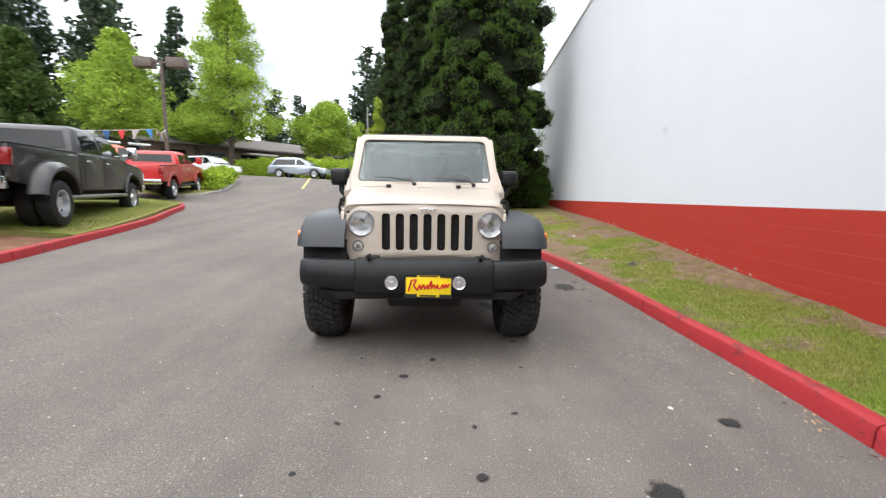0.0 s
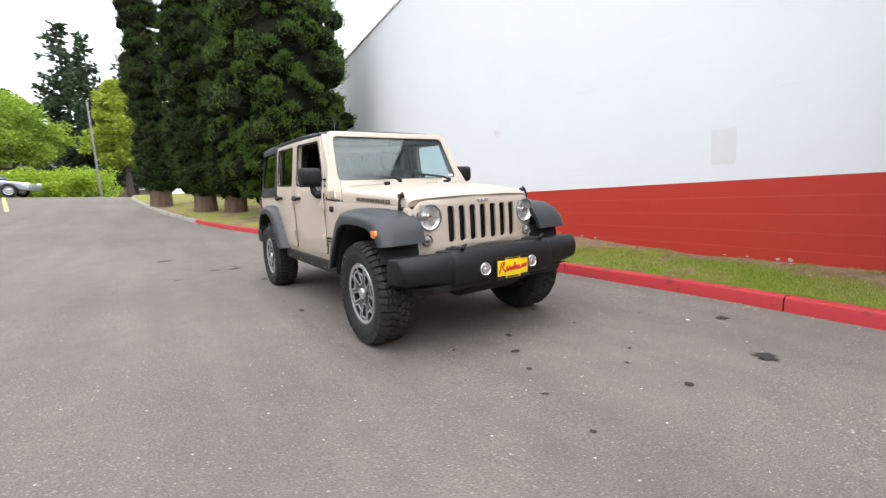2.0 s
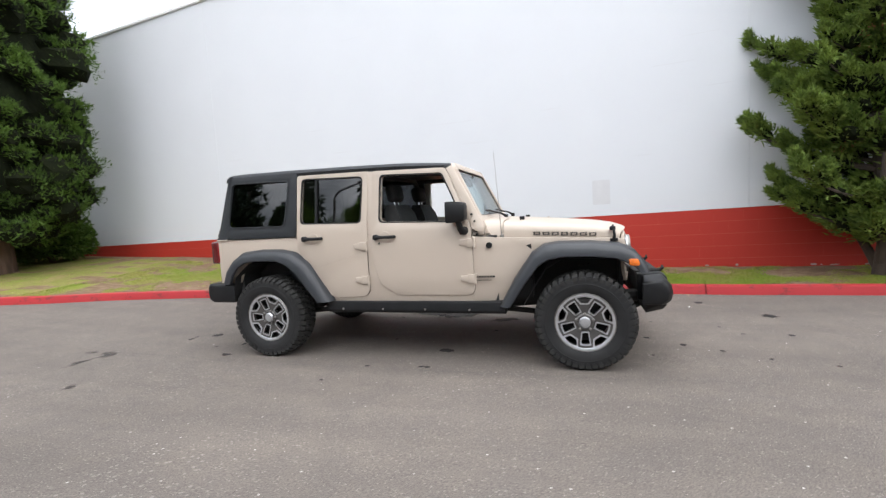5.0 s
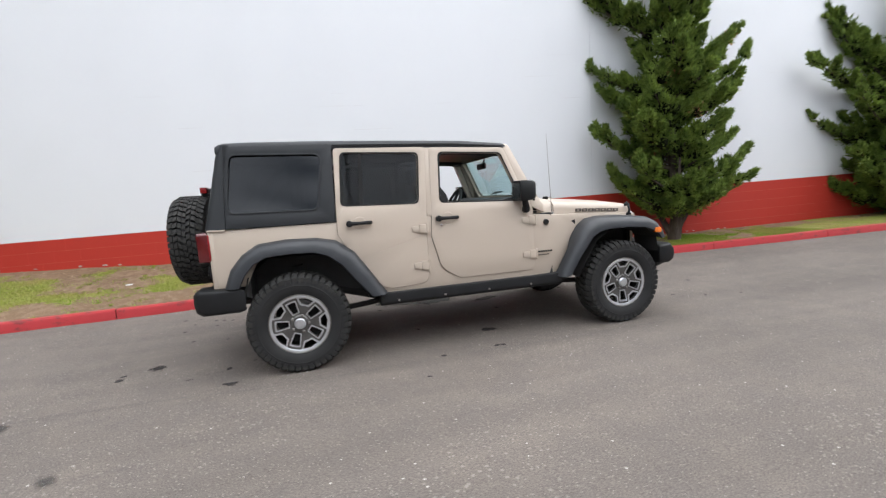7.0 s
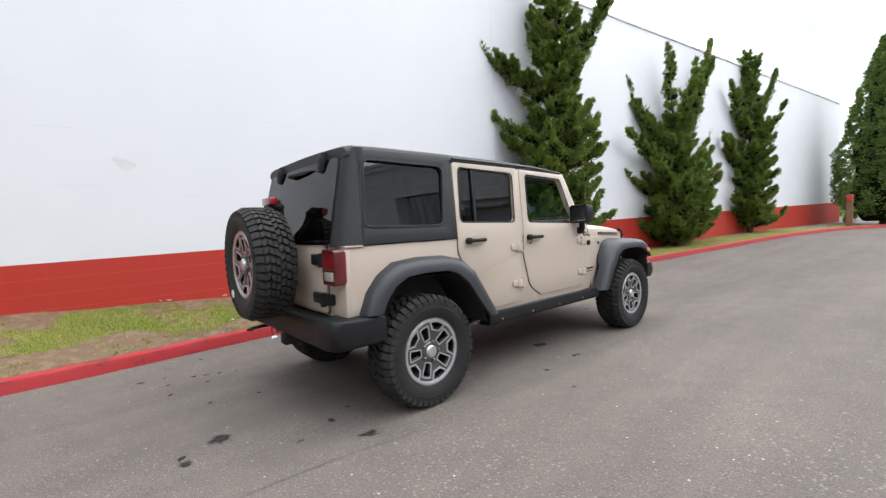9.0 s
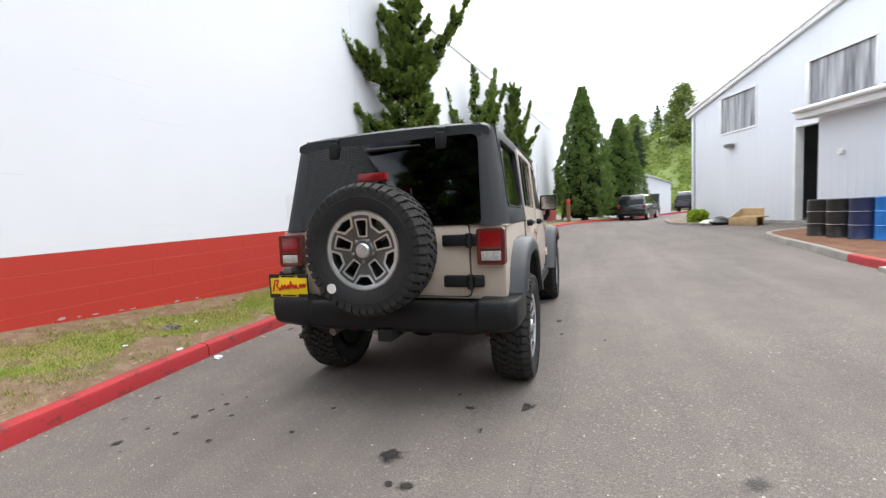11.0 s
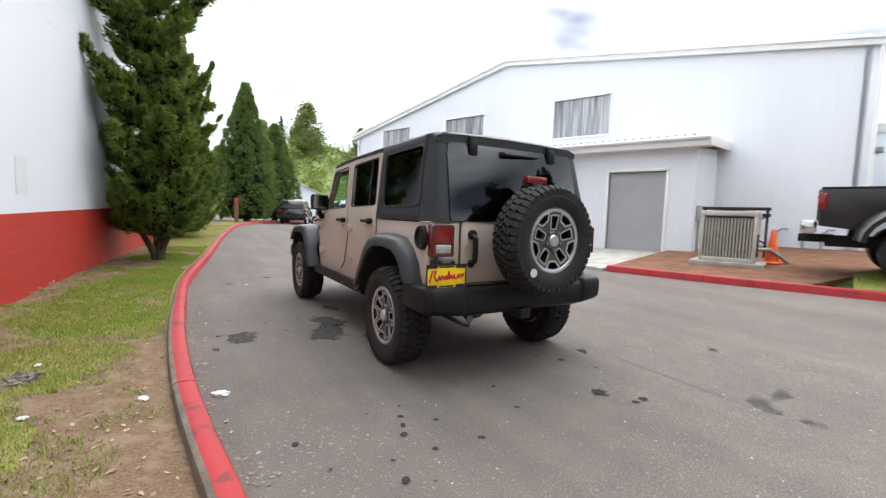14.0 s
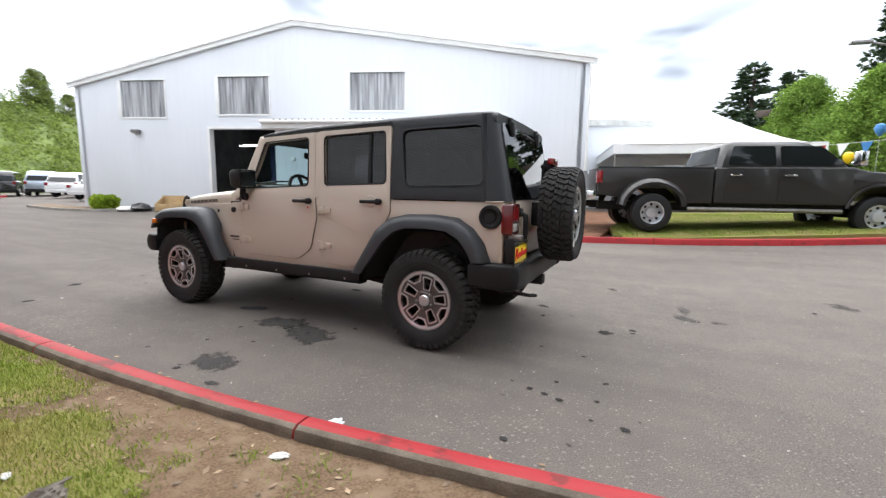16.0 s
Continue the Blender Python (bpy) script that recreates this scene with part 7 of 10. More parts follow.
# near-black tone that stands in for shade deep in the crowns
CROWN_SHADE = surface("crown_shade_core", (0.010, 0.013, 0.005), (0.006, 0.008, 0.004), scale=5, rough=0.95, bump=0.8, bump_scale=12, spec=0.1)


def conifer(name, x, y, z, height, shape, puffs, per, puff_r, leaf, material, label, seed, low=0.7, bark=BARK, trunk_r=0.3, ragged=0.2, group="", squash=0.75, lift=0.15, early=0.85):
    """A dense conifer: trunk, tiers of limbs and a crown of many sprays inside a tapered, ragged envelope."""
    rng = np.random.default_rng(seed)
    root = thing(name, pose(x, y, z), label, "tree", group)
    pts, rad = bole(height * 0.97, trunk_r, seed)
    part("trunk", trunk_mesh([(p[0], p[1], p[2] - 0.25 if k == 0 else p[2]) for k, p in enumerate(pts)], rad), bark, root)
    order = np.arange(puffs)
    t = ((order + rng.uniform(0, 1, puffs)) / puffs) ** early
    zz = low + (height - low) * t
    env = np.interp(t, [s[0] for s in shape], [s[1] for s in shape])
    ang = order * 2.39996 + rng.normal(size=puffs) * 0.12
    lump = 1 + ragged * (np.sin(ang * 3 + zz * 1.7 + seed) * 0.5 + np.sin(ang * 5 - zz * 2.9) * 0.35 + rng.normal(size=puffs) * 0.35)
    depth = 1.03 - 0.36 * rng.uniform(0, 1, puffs) ** 1.6
    rr = env * lump * depth
    centres = np.stack([rr * np.cos(ang), rr * np.sin(ang), zz], 1)
    out_dir = np.stack([np.cos(ang), np.sin(ang), np.full(puffs, 0.1)], 1)
    radii = puff_r * rng.uniform(0.7, 1.3, puffs) * np.clip(env / max(env.max(), 1e-3), 0.45, 1)
    quads = sprays(rng, centres, radii, per, leaf[0], leaf[1], lift=lift, outward=out_dir, squash=squash)
    raw_mesh("crown", quads, 4, material, root)
    # near-black core behind the outer sprays; paints the crown's inner shade
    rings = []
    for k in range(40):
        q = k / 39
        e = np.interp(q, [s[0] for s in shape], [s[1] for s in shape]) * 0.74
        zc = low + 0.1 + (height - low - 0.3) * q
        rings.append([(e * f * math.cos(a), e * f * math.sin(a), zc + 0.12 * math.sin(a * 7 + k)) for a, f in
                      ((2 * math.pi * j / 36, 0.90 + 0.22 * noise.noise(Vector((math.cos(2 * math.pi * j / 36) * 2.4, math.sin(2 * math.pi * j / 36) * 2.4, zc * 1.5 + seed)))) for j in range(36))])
    part("shade_mass", loft(rings), CROWN_SHADE, root, "near-black core for the crown's inner shade", smooth=0)
    for k in range(12):
        p = centres[rng.integers(puffs)]
        h = max(low * 0.8, p[2] - 0.5)
        part("limb", tube([(0, 0, h), (p[0] * 0.5, p[1] * 0.5, h + 0.15), tuple(p)], [0.06, 0.04, 0.012], 5), bark, root)
    return root


def sequoia(x, y, height, r, seed, material, label):
    """A tall conifer whose crown is heaped in rounded clumps of short upswept sprays, over near-black cores that make
    the dark hollows between them.
    """
    rng = np.random.default_rng(seed)
    z = verge_z(x, y) - 0.02
    root = thing("conifer", pose(x, y, z), label, "tree", "row of tall conifers")
    pts, rad = bole(height * 0.97, 0.36, seed)
    part("trunk", trunk_mesh([(p[0], p[1], p[2] - 0.25 if k == 0 else p[2]) for k, p in enumerate(pts)], rad), BARK, root)
    low = 0.75
    shape = np.array(((0.0, 0.62), (0.03, 0.85), (0.10, 1.0), (0.35, 1.0), (0.62, 0.84), (0.85, 0.50), (1.0, 0.06)))
    n = int(225 * r * height / 14)
    t = ((np.arange(n) + rng.uniform(0, 1, n)) / n) ** 1.25
    env = r * np.interp(t, shape[:, 0], shape[:, 1])
    ang = np.arange(n) * 2.39996 + rng.normal(size=n) * 0.15
    zz = low + (height - low) * t
    rr = env * (0.93 + 0.09 * rng.normal(size=n) + 0.05 * np.sin(ang * 3 + zz * 2.1 + seed)) - 0.18
    c = np.stack([rr * np.cos(ang), rr * np.sin(ang), zz], 1)
    out_dir = np.stack([np.cos(ang), np.sin(ang), np.full(n, 0.55)], 1)
    size = 0.40 * rng.choice([0.6, 0.8, 1.0, 1.35], n) * rng.uniform(0.85, 1.2, n) * np.clip(env / r, 0.5, 1)
    per = 330
    d = unit(rng.normal(size=(n * per, 3)) + np.repeat(out_dir, per, 0) * 1.15)
    lobes = 1 + 0.34 * np.sin(d[:, 0] * 7 + np.repeat(ang, per) * 5) * np.sin(d[:, 2] * 6 + d[:, 1] * 6 + np.repeat(zz, per) * 9)
    pos = np.repeat(c, per, 0) + d * (np.repeat(size, per) * lobes * rng.uniform(0.82, 1.02, n * per))[:, None] * np.array([1, 1, 0.78])
    way = unit(d * 0.7 + np.array([0, 0, 0.7]) + rng.normal(size=d.shape) * 0.55)
    side = unit(np.cross(way, rng.normal(size=d.shape)))
    ln = 0.075 * rng.uniform(0.5, 1.6, (n * per, 1))
    wd = 0.013 * rng.uniform(0.6, 1.4, (n * per, 1))
    quad = np.stack([pos - way * ln * 0.5, pos + side * wd, pos + way * ln, pos - side * wd], 1)
    raw_mesh("crown", quad.reshape(-1, 3), 4, material, root)
    ball = bmesh.new()
    bmesh.ops.create_icosphere(ball, subdivisions=2, radius=1)
    bv = np.array([v.co[:] for v in ball.verts])
    bf = np.array([[v.index for v in f.verts] for f in ball.faces])
    ball.free()
    # a near-black lump in each clump paints the shade inside it
    hearts = []
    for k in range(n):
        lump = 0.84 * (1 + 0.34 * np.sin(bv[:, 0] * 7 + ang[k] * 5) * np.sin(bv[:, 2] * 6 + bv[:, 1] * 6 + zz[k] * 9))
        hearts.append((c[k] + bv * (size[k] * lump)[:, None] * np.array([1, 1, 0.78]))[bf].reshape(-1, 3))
    raw_mesh("shade_cores", np.concatenate(hearts), 3, CROWN_SHADE, root, "near-black cores for shade inside the clumps")["kind"] = "stuff"
    # near-black core closes the crown so gaps between clumps look shaded
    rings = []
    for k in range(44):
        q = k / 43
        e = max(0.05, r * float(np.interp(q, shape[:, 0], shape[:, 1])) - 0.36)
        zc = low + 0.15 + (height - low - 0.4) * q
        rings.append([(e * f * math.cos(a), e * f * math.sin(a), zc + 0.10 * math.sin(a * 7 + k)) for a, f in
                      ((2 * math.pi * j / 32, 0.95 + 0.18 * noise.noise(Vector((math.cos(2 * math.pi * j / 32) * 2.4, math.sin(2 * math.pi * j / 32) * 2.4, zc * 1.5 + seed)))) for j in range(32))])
    part("shade_mass", loft(rings), CROWN_SHADE, root, "near-black core for the crown's inner shade", smooth=0)
    for k in range(14):
        p = c[int(n * 0.25 * k / 14)]
        hgt = max(0.6, p[2] - 0.45)
        part("limb", tube([(0, 0, hgt), (p[0] * 0.5, p[1] * 0.5, hgt + 0.12), tuple(p)], [0.06, 0.04, 0.012], 5), BARK, root)
    return root


for x, y, h, r, seed, lab in ((2.18, 12.9, 14.0, 2.0, 11, "tall dense dark green conifer beside the white wall"), (0.85, 16.3, 14.5, 0.92, 14, "tall dark conifer between two others on the verge"),
                              (-0.20, 17.3, 15.0, 0.88, 12, "tall narrow dark conifer with a red-brown trunk"), (-1.62, 20.6, 15.5, 0.68, 13, "tall narrow dark conifer at the verge's end")):
    sequoia(x, y, h, r, seed, LEAF_SEQUOIA if r > 1.5 else LEAF_SEQUOIA_SHADED, lab)
# low evergreen shrub between the conifer and the wall
conifer("shrub", 4.0, 13.8, verge_z(4.0, 13.8), 1.3, [(0, 0.6), (0.4, 0.8), (0.8, 0.6), (1, 0.2)], 160, 80, 0.3, (0.10, 0.03), LEAF_SEQUOIA, "low dark evergreen shrub at the wall's foot", 31, low=0.15, trunk_r=0.06)
conifer("shrub", 4.6, 16.2, verge_z(4.6, 16.2), 1.8, [(0, 0.8), (0.4, 1.1), (0.8, 0.8), (1, 0.2)], 160, 80, 0.3, (0.10, 0.03), LEAF_SEQUOIA, "low dark evergreen shrub at the wall's foot", 32, low=0.15, trunk_r=0.06)

YEW = [(0.0, 0.75), (0.1, 1.0), (0.35, 0.95), (0.6, 0.68), (0.85, 0.30), (1.0, 0.03)]
for x, y, h, r, seed in ((-1.30, -25.0, 8.9, 1.72, 21), (-4.0, -30.4, 7.6, 1.75, 22)):
    conifer("conifer", x, y, ground_z(x, y), h, [(a, b * r) for a, b in YEW], int(250 * r), 90, 0.34, (0.14, 0.030), LEAF_YEW, "neat cone-shaped green conifer by the kerb", seed, low=0.25, trunk_r=0.2, ragged=0.08, group="clipped conifers", lift=0.7)


def juniper(x, y, seed, height, label, north, south, arms, deep=0.85, count=84):
    """A twisted juniper: a bent stem, upswept limbs, foliage heaped in tufted pads with gaps between them.
    north and south give the reach along the wall at each height; arms are single long limbs (angle, base height, reach, tip height)."""
    rng = np.random.default_rng(seed)
    rnd = random.Random(seed)
    root = thing("juniper", pose(x, y, verge_z(x, y) - 0.03), label, "tree", "junipers along the wall")
    stem = [Vector((0.10 * math.sin(k * 0.9 + seed), 0.10 * math.cos(k * 1.1 + seed), height * 0.96 * k / 10)) for k in range(11)]
    part("trunk", tube([(0, 0, -0.2)] + stem[1:], [0.13] + [0.11 * (1 - 0.85 * k / 10) for k in range(1, 11)], 10), BARK_DARK, root)
    for a in (0.6, 2.6, 4.4):
        part("basal_stem", tube([(0, 0, 0.05), (0.15 * math.cos(a), 0.15 * math.sin(a), 0.35), (0.45 * math.cos(a), 0.45 * math.sin(a), 0.9), (0.5 * math.cos(a), 0.5 * math.sin(a), 1.6)], [0.07, 0.055, 0.04, 0.015], 8), BARK_DARK, root)
    centres, ways, sizes = [], [], []

    def limb(ang, base_h, reach, tip_h, r0, pad, start=0.22, side_by=0.18):
        base = stem[max(0, min(10, int(base_h / (height * 0.96) * 10)))]
        a, e = Vector((base.x, base.y, base_h)), Vector((math.cos(ang) * reach, math.sin(ang) * reach, tip_h))
        m = a.lerp(e, 0.55) + Vector((rnd.uniform(-0.08, 0.08), rnd.uniform(-0.08, 0.08), -0.12 * reach + rnd.uniform(-0.05, 0.08)))
        n = max(5, int((e - a).length / 0.11))
        line = [a * (1 - t) ** 2 + m * 2 * t * (1 - t) + e * t * t for t in (k / n for k in range(n + 1))]
        part("limb", tube(line, [r0 * (1 - 0.88 * k / n) + 0.004 for k in range(n + 1)], 6), BARK_DARK, root)
        for k, q in enumerate(line):
            t = k / n
            if t < start:
                continue
            d = (line[min(n, k + 1)] - line[max(0, k - 1)]).normalized()
            across = d.cross(Vector((0, 0, 1))).normalized()
            off = side_by * (1.05 - t)
            for s in (-1, 1) if t < 0.85 else (0,):
                if rnd.random() < 0.24:
                    continue
                centres.append(tuple(q + across * (s * off * rnd.uniform(0.4, 1.5)) + Vector((0, 0, rnd.uniform(-0.02, 0.10)))))
                ways.append(tuple((d * 0.8 + across * s * 0.5 + Vector((0, 0, 0.55))).normalized()))
                sizes.append(pad * rnd.choice((0.55, 0.8, 1.0, 1.4)) * (1.0 - 0.55 * t * t))
                if rnd.random() < 0.38:
                    tuft = (d * 0.7 + across * s * rnd.uniform(0.3, 1.1) + Vector((0, 0, rnd.uniform(-0.1, 0.9)))).normalized()
                    far = rnd.uniform(0.14, 0.34)
                    for b in range(3):
                        centres.append(tuple(Vector(centres[-1 - b]) + tuft * far * (0.45 + 0.35 * b) if b == 0 else Vector(centres[-1]) + (tuft + Vector((0, 0, 0.25 * b))).normalized() * 0.075))
                        ways.append(tuple(tuft))
                        sizes.append(pad * (0.55 - 0.13 * b))
        for b in range(2):
            tip = Vector(line[-1]) + Vector((rnd.uniform(-0.05, 0.05), rnd.uniform(-0.05, 0.05), 0.05 + 0.07 * b)) + (line[-1] - line[-2]).normalized() * 0.07 * b
            centres.append(tuple(tip))
            ways.append(tuple(((line[-1] - line[-2]).normalized() + Vector((0, 0, 0.7))).normalized()))
            sizes.append(pad * (0.42 - 0.12 * b))

    for k in range(count):
        tip_h = north[0][0] + 0.1 + (height - north[0][0] - 0.2) * ((k + rnd.random()) / count) ** 1.2
        ang = k * 2.39996 + rnd.uniform(-0.3, 0.3)
        c, s = math.cos(ang), math.sin(ang)
        along = lerp_table(north if s > 0 else south, tip_h)
        reach = 1.0 / math.sqrt((c / deep) ** 2 + (s / along) ** 2) * rnd.choice((0.45, 0.7, 0.9, 1.06)) if along > 0 else 0.2
        if tip_h > 0.62 * height:
            reach *= min(1.0, max(0.25, 1.5 * (1.08 - tip_h / height)))
        limb(ang, max(0.12, tip_h - 0.38 * reach), reach, tip_h, 0.03, (0.16 if tip_h < 0.55 * height else 0.11) * (1.15 if height < 5 else 1.0))
    for ang, base_h, reach, tip_h in arms:
        limb(ang, base_h, reach, tip_h, 0.045, 0.145, 0.2, 0.15)
    c, w, size = np.array(centres), np.array(ways), np.array(sizes)
    n, per = len(c), 105
    phase = rng.uniform(0, 6, n)
    wr = np.repeat(w, per, 0)
    d = unit(rng.normal(size=(n * per, 3)) + wr * 0.75)
    lobes = 1 + 0.36 * np.sin(d[:, 0] * 6 + np.repeat(phase, per)) * np.sin(d[:, 2] * 6 + d[:, 1] * 6)
    ext = np.repeat(size, per) * lobes * rng.uniform(0.80, 1.06, n * per)
    stretch = d + wr * (np.sum(d * wr, 1) * 0.45)[:, None]
    pos = np.repeat(c, per, 0) + stretch * ext[:, None] * np.array([1, 1, 0.80])
    way = unit(d * 0.55 + wr * 0.75 + rng.normal(size=d.shape) * 0.40)
    side = unit(np.cross(way, rng.normal(size=d.shape)))
    ln = 0.056 * rng.uniform(0.5, 1.7, (n * per, 1))
    wd = 0.0125 * rng.uniform(0.6, 1.4, (n * per, 1))
    raw_mesh("crown", np.stack([pos - way * ln * 0.5, pos + side * wd, pos + way * ln, pos - side * wd], 1).reshape(-1, 3), 4, LEAF_JUNIPER, root)
    ball = bmesh.new()
    bmesh.ops.create_icosphere(ball, subdivisions=1, radius=1)
    bv = np.array([v.co[:] for v in ball.verts])
    bf = np.array([[v.index for v in f.verts] for f in ball.faces])
    ball.free()
    # near-black lumps in the pads put their inner shade into colour
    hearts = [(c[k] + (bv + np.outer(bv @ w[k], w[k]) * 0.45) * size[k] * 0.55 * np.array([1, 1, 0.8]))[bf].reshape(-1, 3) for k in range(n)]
    raw_mesh("shade_cores", np.concatenate(hearts), 3, CROWN_SHADE, root, "near-black cores for shade inside the pads")["kind"] = "stuff"
    rust = surface("dead_needles", (0.38, 0.20, 0.08), (0.28, 0.14, 0.06), scale=9, rough=0.9, island=0.3)
    for k in rng.integers(0, n, 5):
        raw_mesh("dead_tuft", sprays(rng, c[k:k + 1], np.full(1, 0.15), 60, 0.07, 0.014), 4, rust, root, "rust-brown dead tuft")["kind"] = "stuff"
    return root


juniper(2.68, -3.85, 41, 7.2, "twisted green juniper with upswept limbs against the wall",
        [(0.6, 0.9), (1.0, 1.15), (1.6, 1.30), (2.2, 1.30), (2.7, 1.0), (3.4, 0.85), (3.8, 0.65), (4.2, 0.5), (7.4, 0.35)],
        [(0.6, 0.9), (0.9, 1.40), (1.3, 1.60), (1.7, 1.40), (2.2, 0.9), (3.0, 1.0), (3.6, 0.9), (4.2, 0.6), (7.4, 0.35)],
        [(1.00, 3.7, 1.75, 4.95), (1.08, 3.9, 1.35, 4.75), (1.00, 2.6, 1.45, 3.42), (1.05, 2.3, 1.28, 2.92), (1.25, 1.4, 1.40, 2.1), (1.05, 0.7, 1.05, 1.2), (4.70, 2.7, 1.60, 3.45), (4.76, 3.1, 1.52, 3.95), (4.66, 2.2, 1.45, 3.05),
         (4.70, 0.9, 1.70, 1.62), (4.8, 0.7, 1.5, 1.1), (0.05, 2.9, 0.95, 3.8), (0.1, 4.5, 0.9, 6.0), (6.1, 5.0, 0.7, 6.1), (3.1, 4.2, 1.45, 5.75), (3.2, 4.0, 1.0, 5.2), (4.7, 4.2, 0.9, 5.6)], deep=0.85, count=92)
juniper(2.40, -9.7, 42, 4.1, "forked green juniper with a few brown tufts",
        [(0.3, 1.5), (0.8, 1.9), (1.4, 2.05), (2.2, 2.1), (2.7, 1.7), (3.1, 1.0), (3.6, 0.6), (4.9, 0.4)],
        [(0.3, 1.3), (0.8, 1.8), (1.4, 2.1), (2.2, 2.2), (2.8, 1.8), (3.3, 1.0), (4.9, 0.4)],
        [(1.15, 2.5, 2.40, 5.75), (1.20, 2.6, 2.15, 5.05), (1.30, 2.6, 1.7, 4.15), (1.45, 2.4, 2.25, 3.3), (1.2, 3.0, 1.3, 3.9), (1.57, 3.3, 0.35, 6.0), (4.0, 3.2, 0.7, 5.6), (4.60, 3.0, 2.4, 6.6), (4.7, 2.7, 1.8, 5.6), (4.65, 2.5, 1.3, 4.9),
         (4.71, 2.0, 3.3, 3.25), (4.75, 2.2, 3.5, 3.9), (4.68, 1.6, 2.7, 2.6), (3.3, 2.7, 1.0, 5.3)], deep=0.95, count=96)
juniper(1.95, -15.9, 43, 7.0, "twisted green juniper in the narrow verge",
        [(0.4, 0.9), (1.0, 1.4), (2.2, 1.9), (3.2, 1.9), (3.8, 1.2), (5.0, 0.8), (6.9, 0.4)],
        [(0.4, 0.9), (1.0, 1.4), (2.2, 1.6), (3.6, 1.2), (5.0, 0.8), (6.9, 0.4)],
        [(1.5, 2.4, 2.4, 3.6), (1.55, 3.6, 2.0, 5.5), (4.6, 3.0, 1.9, 4.6), (2.9, 3.0, 1.1, 4.6), (3.4, 4.0, 0.8, 6.0), (0.3, 4.4, 0.7, 6.3)], deep=0.95, count=96)


def broadleaf(x, y, top, low, r, seed, material, label, group="", per=70, leaf=(0.22, 0.075), count=260, crown=(0.55, 0.85, 1.0, 0.82, 0.45, 0.10)):
    """A broad-leaved tree: forked limbs and a loose crown of leaf clusters with sky between."""
    rng = np.random.default_rng(seed)
    z = ground_z(x, y)
    h, lo = top - z, low - z
    root = thing("broadleaf_tree", pose(x, y, z), label, "tree", group)
    pts, rad = bole(h * 0.9, 0.16 + 0.01 * h, seed)
    part("trunk", trunk_mesh([(p[0], p[1], p[2] - 0.3 if k == 0 else p[2]) for k, p in enumerate(pts)], rad), BARK_DARK, root)
    t = rng.uniform(0, 1, count)
    ang = rng.uniform(0, 2 * np.pi, count)
    env = r * np.interp(t, [0, 0.12, 0.35, 0.6, 0.85, 1.0], crown)
    lump = 1 + 0.22 * np.sin(ang * 2 + t * 9 + seed) + 0.16 * rng.normal(size=count)
    rr = env * lump * np.sqrt(rng.uniform(0.15, 1.0, count))
    c = np.stack([rr * np.cos(ang), rr * np.sin(ang), lo + (h - lo) * t], 1)
    quads = sprays(rng, c, r * 0.19 * rng.uniform(0.7, 1.4, count), per, leaf[0], leaf[1], lift=-0.1)
    raw_mesh("crown", quads, 4, material, root)
    for k in range(9):
        p = c[rng.integers(count)]
        hh = max(lo * 0.7, p[2] * 0.65)
        part("limb", tube([(0, 0, hh), (p[0] * 0.5, p[1] * 0.5, (hh + p[2]) / 2 + 0.2), tuple(p)], [0.07, 0.045, 0.012], 5), BARK_DARK, root)
    return root


LEAF_GREEN = leafy("mid_green_foliage", (0.22, 0.34, 0.055), (0.11, 0.19, 0.035), 0.7)
LEAF_DARK = leafy("dusky_green_foliage", (0.085, 0.140, 0.030), (0.035, 0.065, 0.016), 0.9)
LEAF_SPRING = leafy("yellow_green_foliage", (0.34, 0.40, 0.05), (0.17, 0.24, 0.03), 0.7)
for x, y, top, low, r, seed, mtl, lab in ((-18.6, 39.3, 19.5, 6.0, 3.9, 51, LEAF_LIME, "bright lime-green young tree with a tall oval crown"), (-18.4, 24.0, 9.9, 4.4, 2.7, 52, LEAF_LIME, "bright lime-green pear-shaped street tree"),
                                     (-10.7, 45.1, 10.0, 5.2, 3.6, 53, LEAF_LIME, "spreading bright green tree beyond the hedge"), (-15.9, 14.6, 6.9, 2.2, 1.45, 54, LEAF_DARK, "mid-green tree behind the parked trucks"),
                                     (-25.9, 21.2, 8.2, 4.0, 2.4, 55, LEAF_LIME, "bright green street tree behind the trucks"), (-3.2, 36.5, 9.8, 4.2, 1.9, 56, LEAF_SPRING, "yellow-green tree beside the road's end"),
                                     (-25.8, 14.6, 7.5, 2.2, 2.8, 57, LEAF_GREEN, "tall mid-green tree beyond the tent"), (-30.5, 12.6, 8.2, 2.5, 2.6, 58, LEAF_GREEN, "light green tree beyond the tent"),
                                     (-25.5, 20.5, 8.0, 3.0, 2.6, 59, LEAF_GREEN, "tall mid-green tree behind the trucks"), (-22.5, 40.5, 9.0, 5.6, 2.6, 60, LEAF_LIME, "bright green tree before the low building")):
    broadleaf(x, y, top, low, r, seed, mtl, lab, "bright street trees", count=int(150 + 55 * r), per=120, leaf=(0.15, 0.050) if y < 30 else (0.20, 0.065),
              crown=(0.70, 1.0, 0.86, 0.60, 0.27, 0.04) if seed in (51, 52, 54, 55) else (0.60, 0.95, 1.0, 0.78, 0.45, 0.12))

FIR = [(0.0, 0.85), (0.08, 1.0), (0.3, 0.85), (0.55, 0.62), (0.8, 0.32), (1.0, 0.02)]


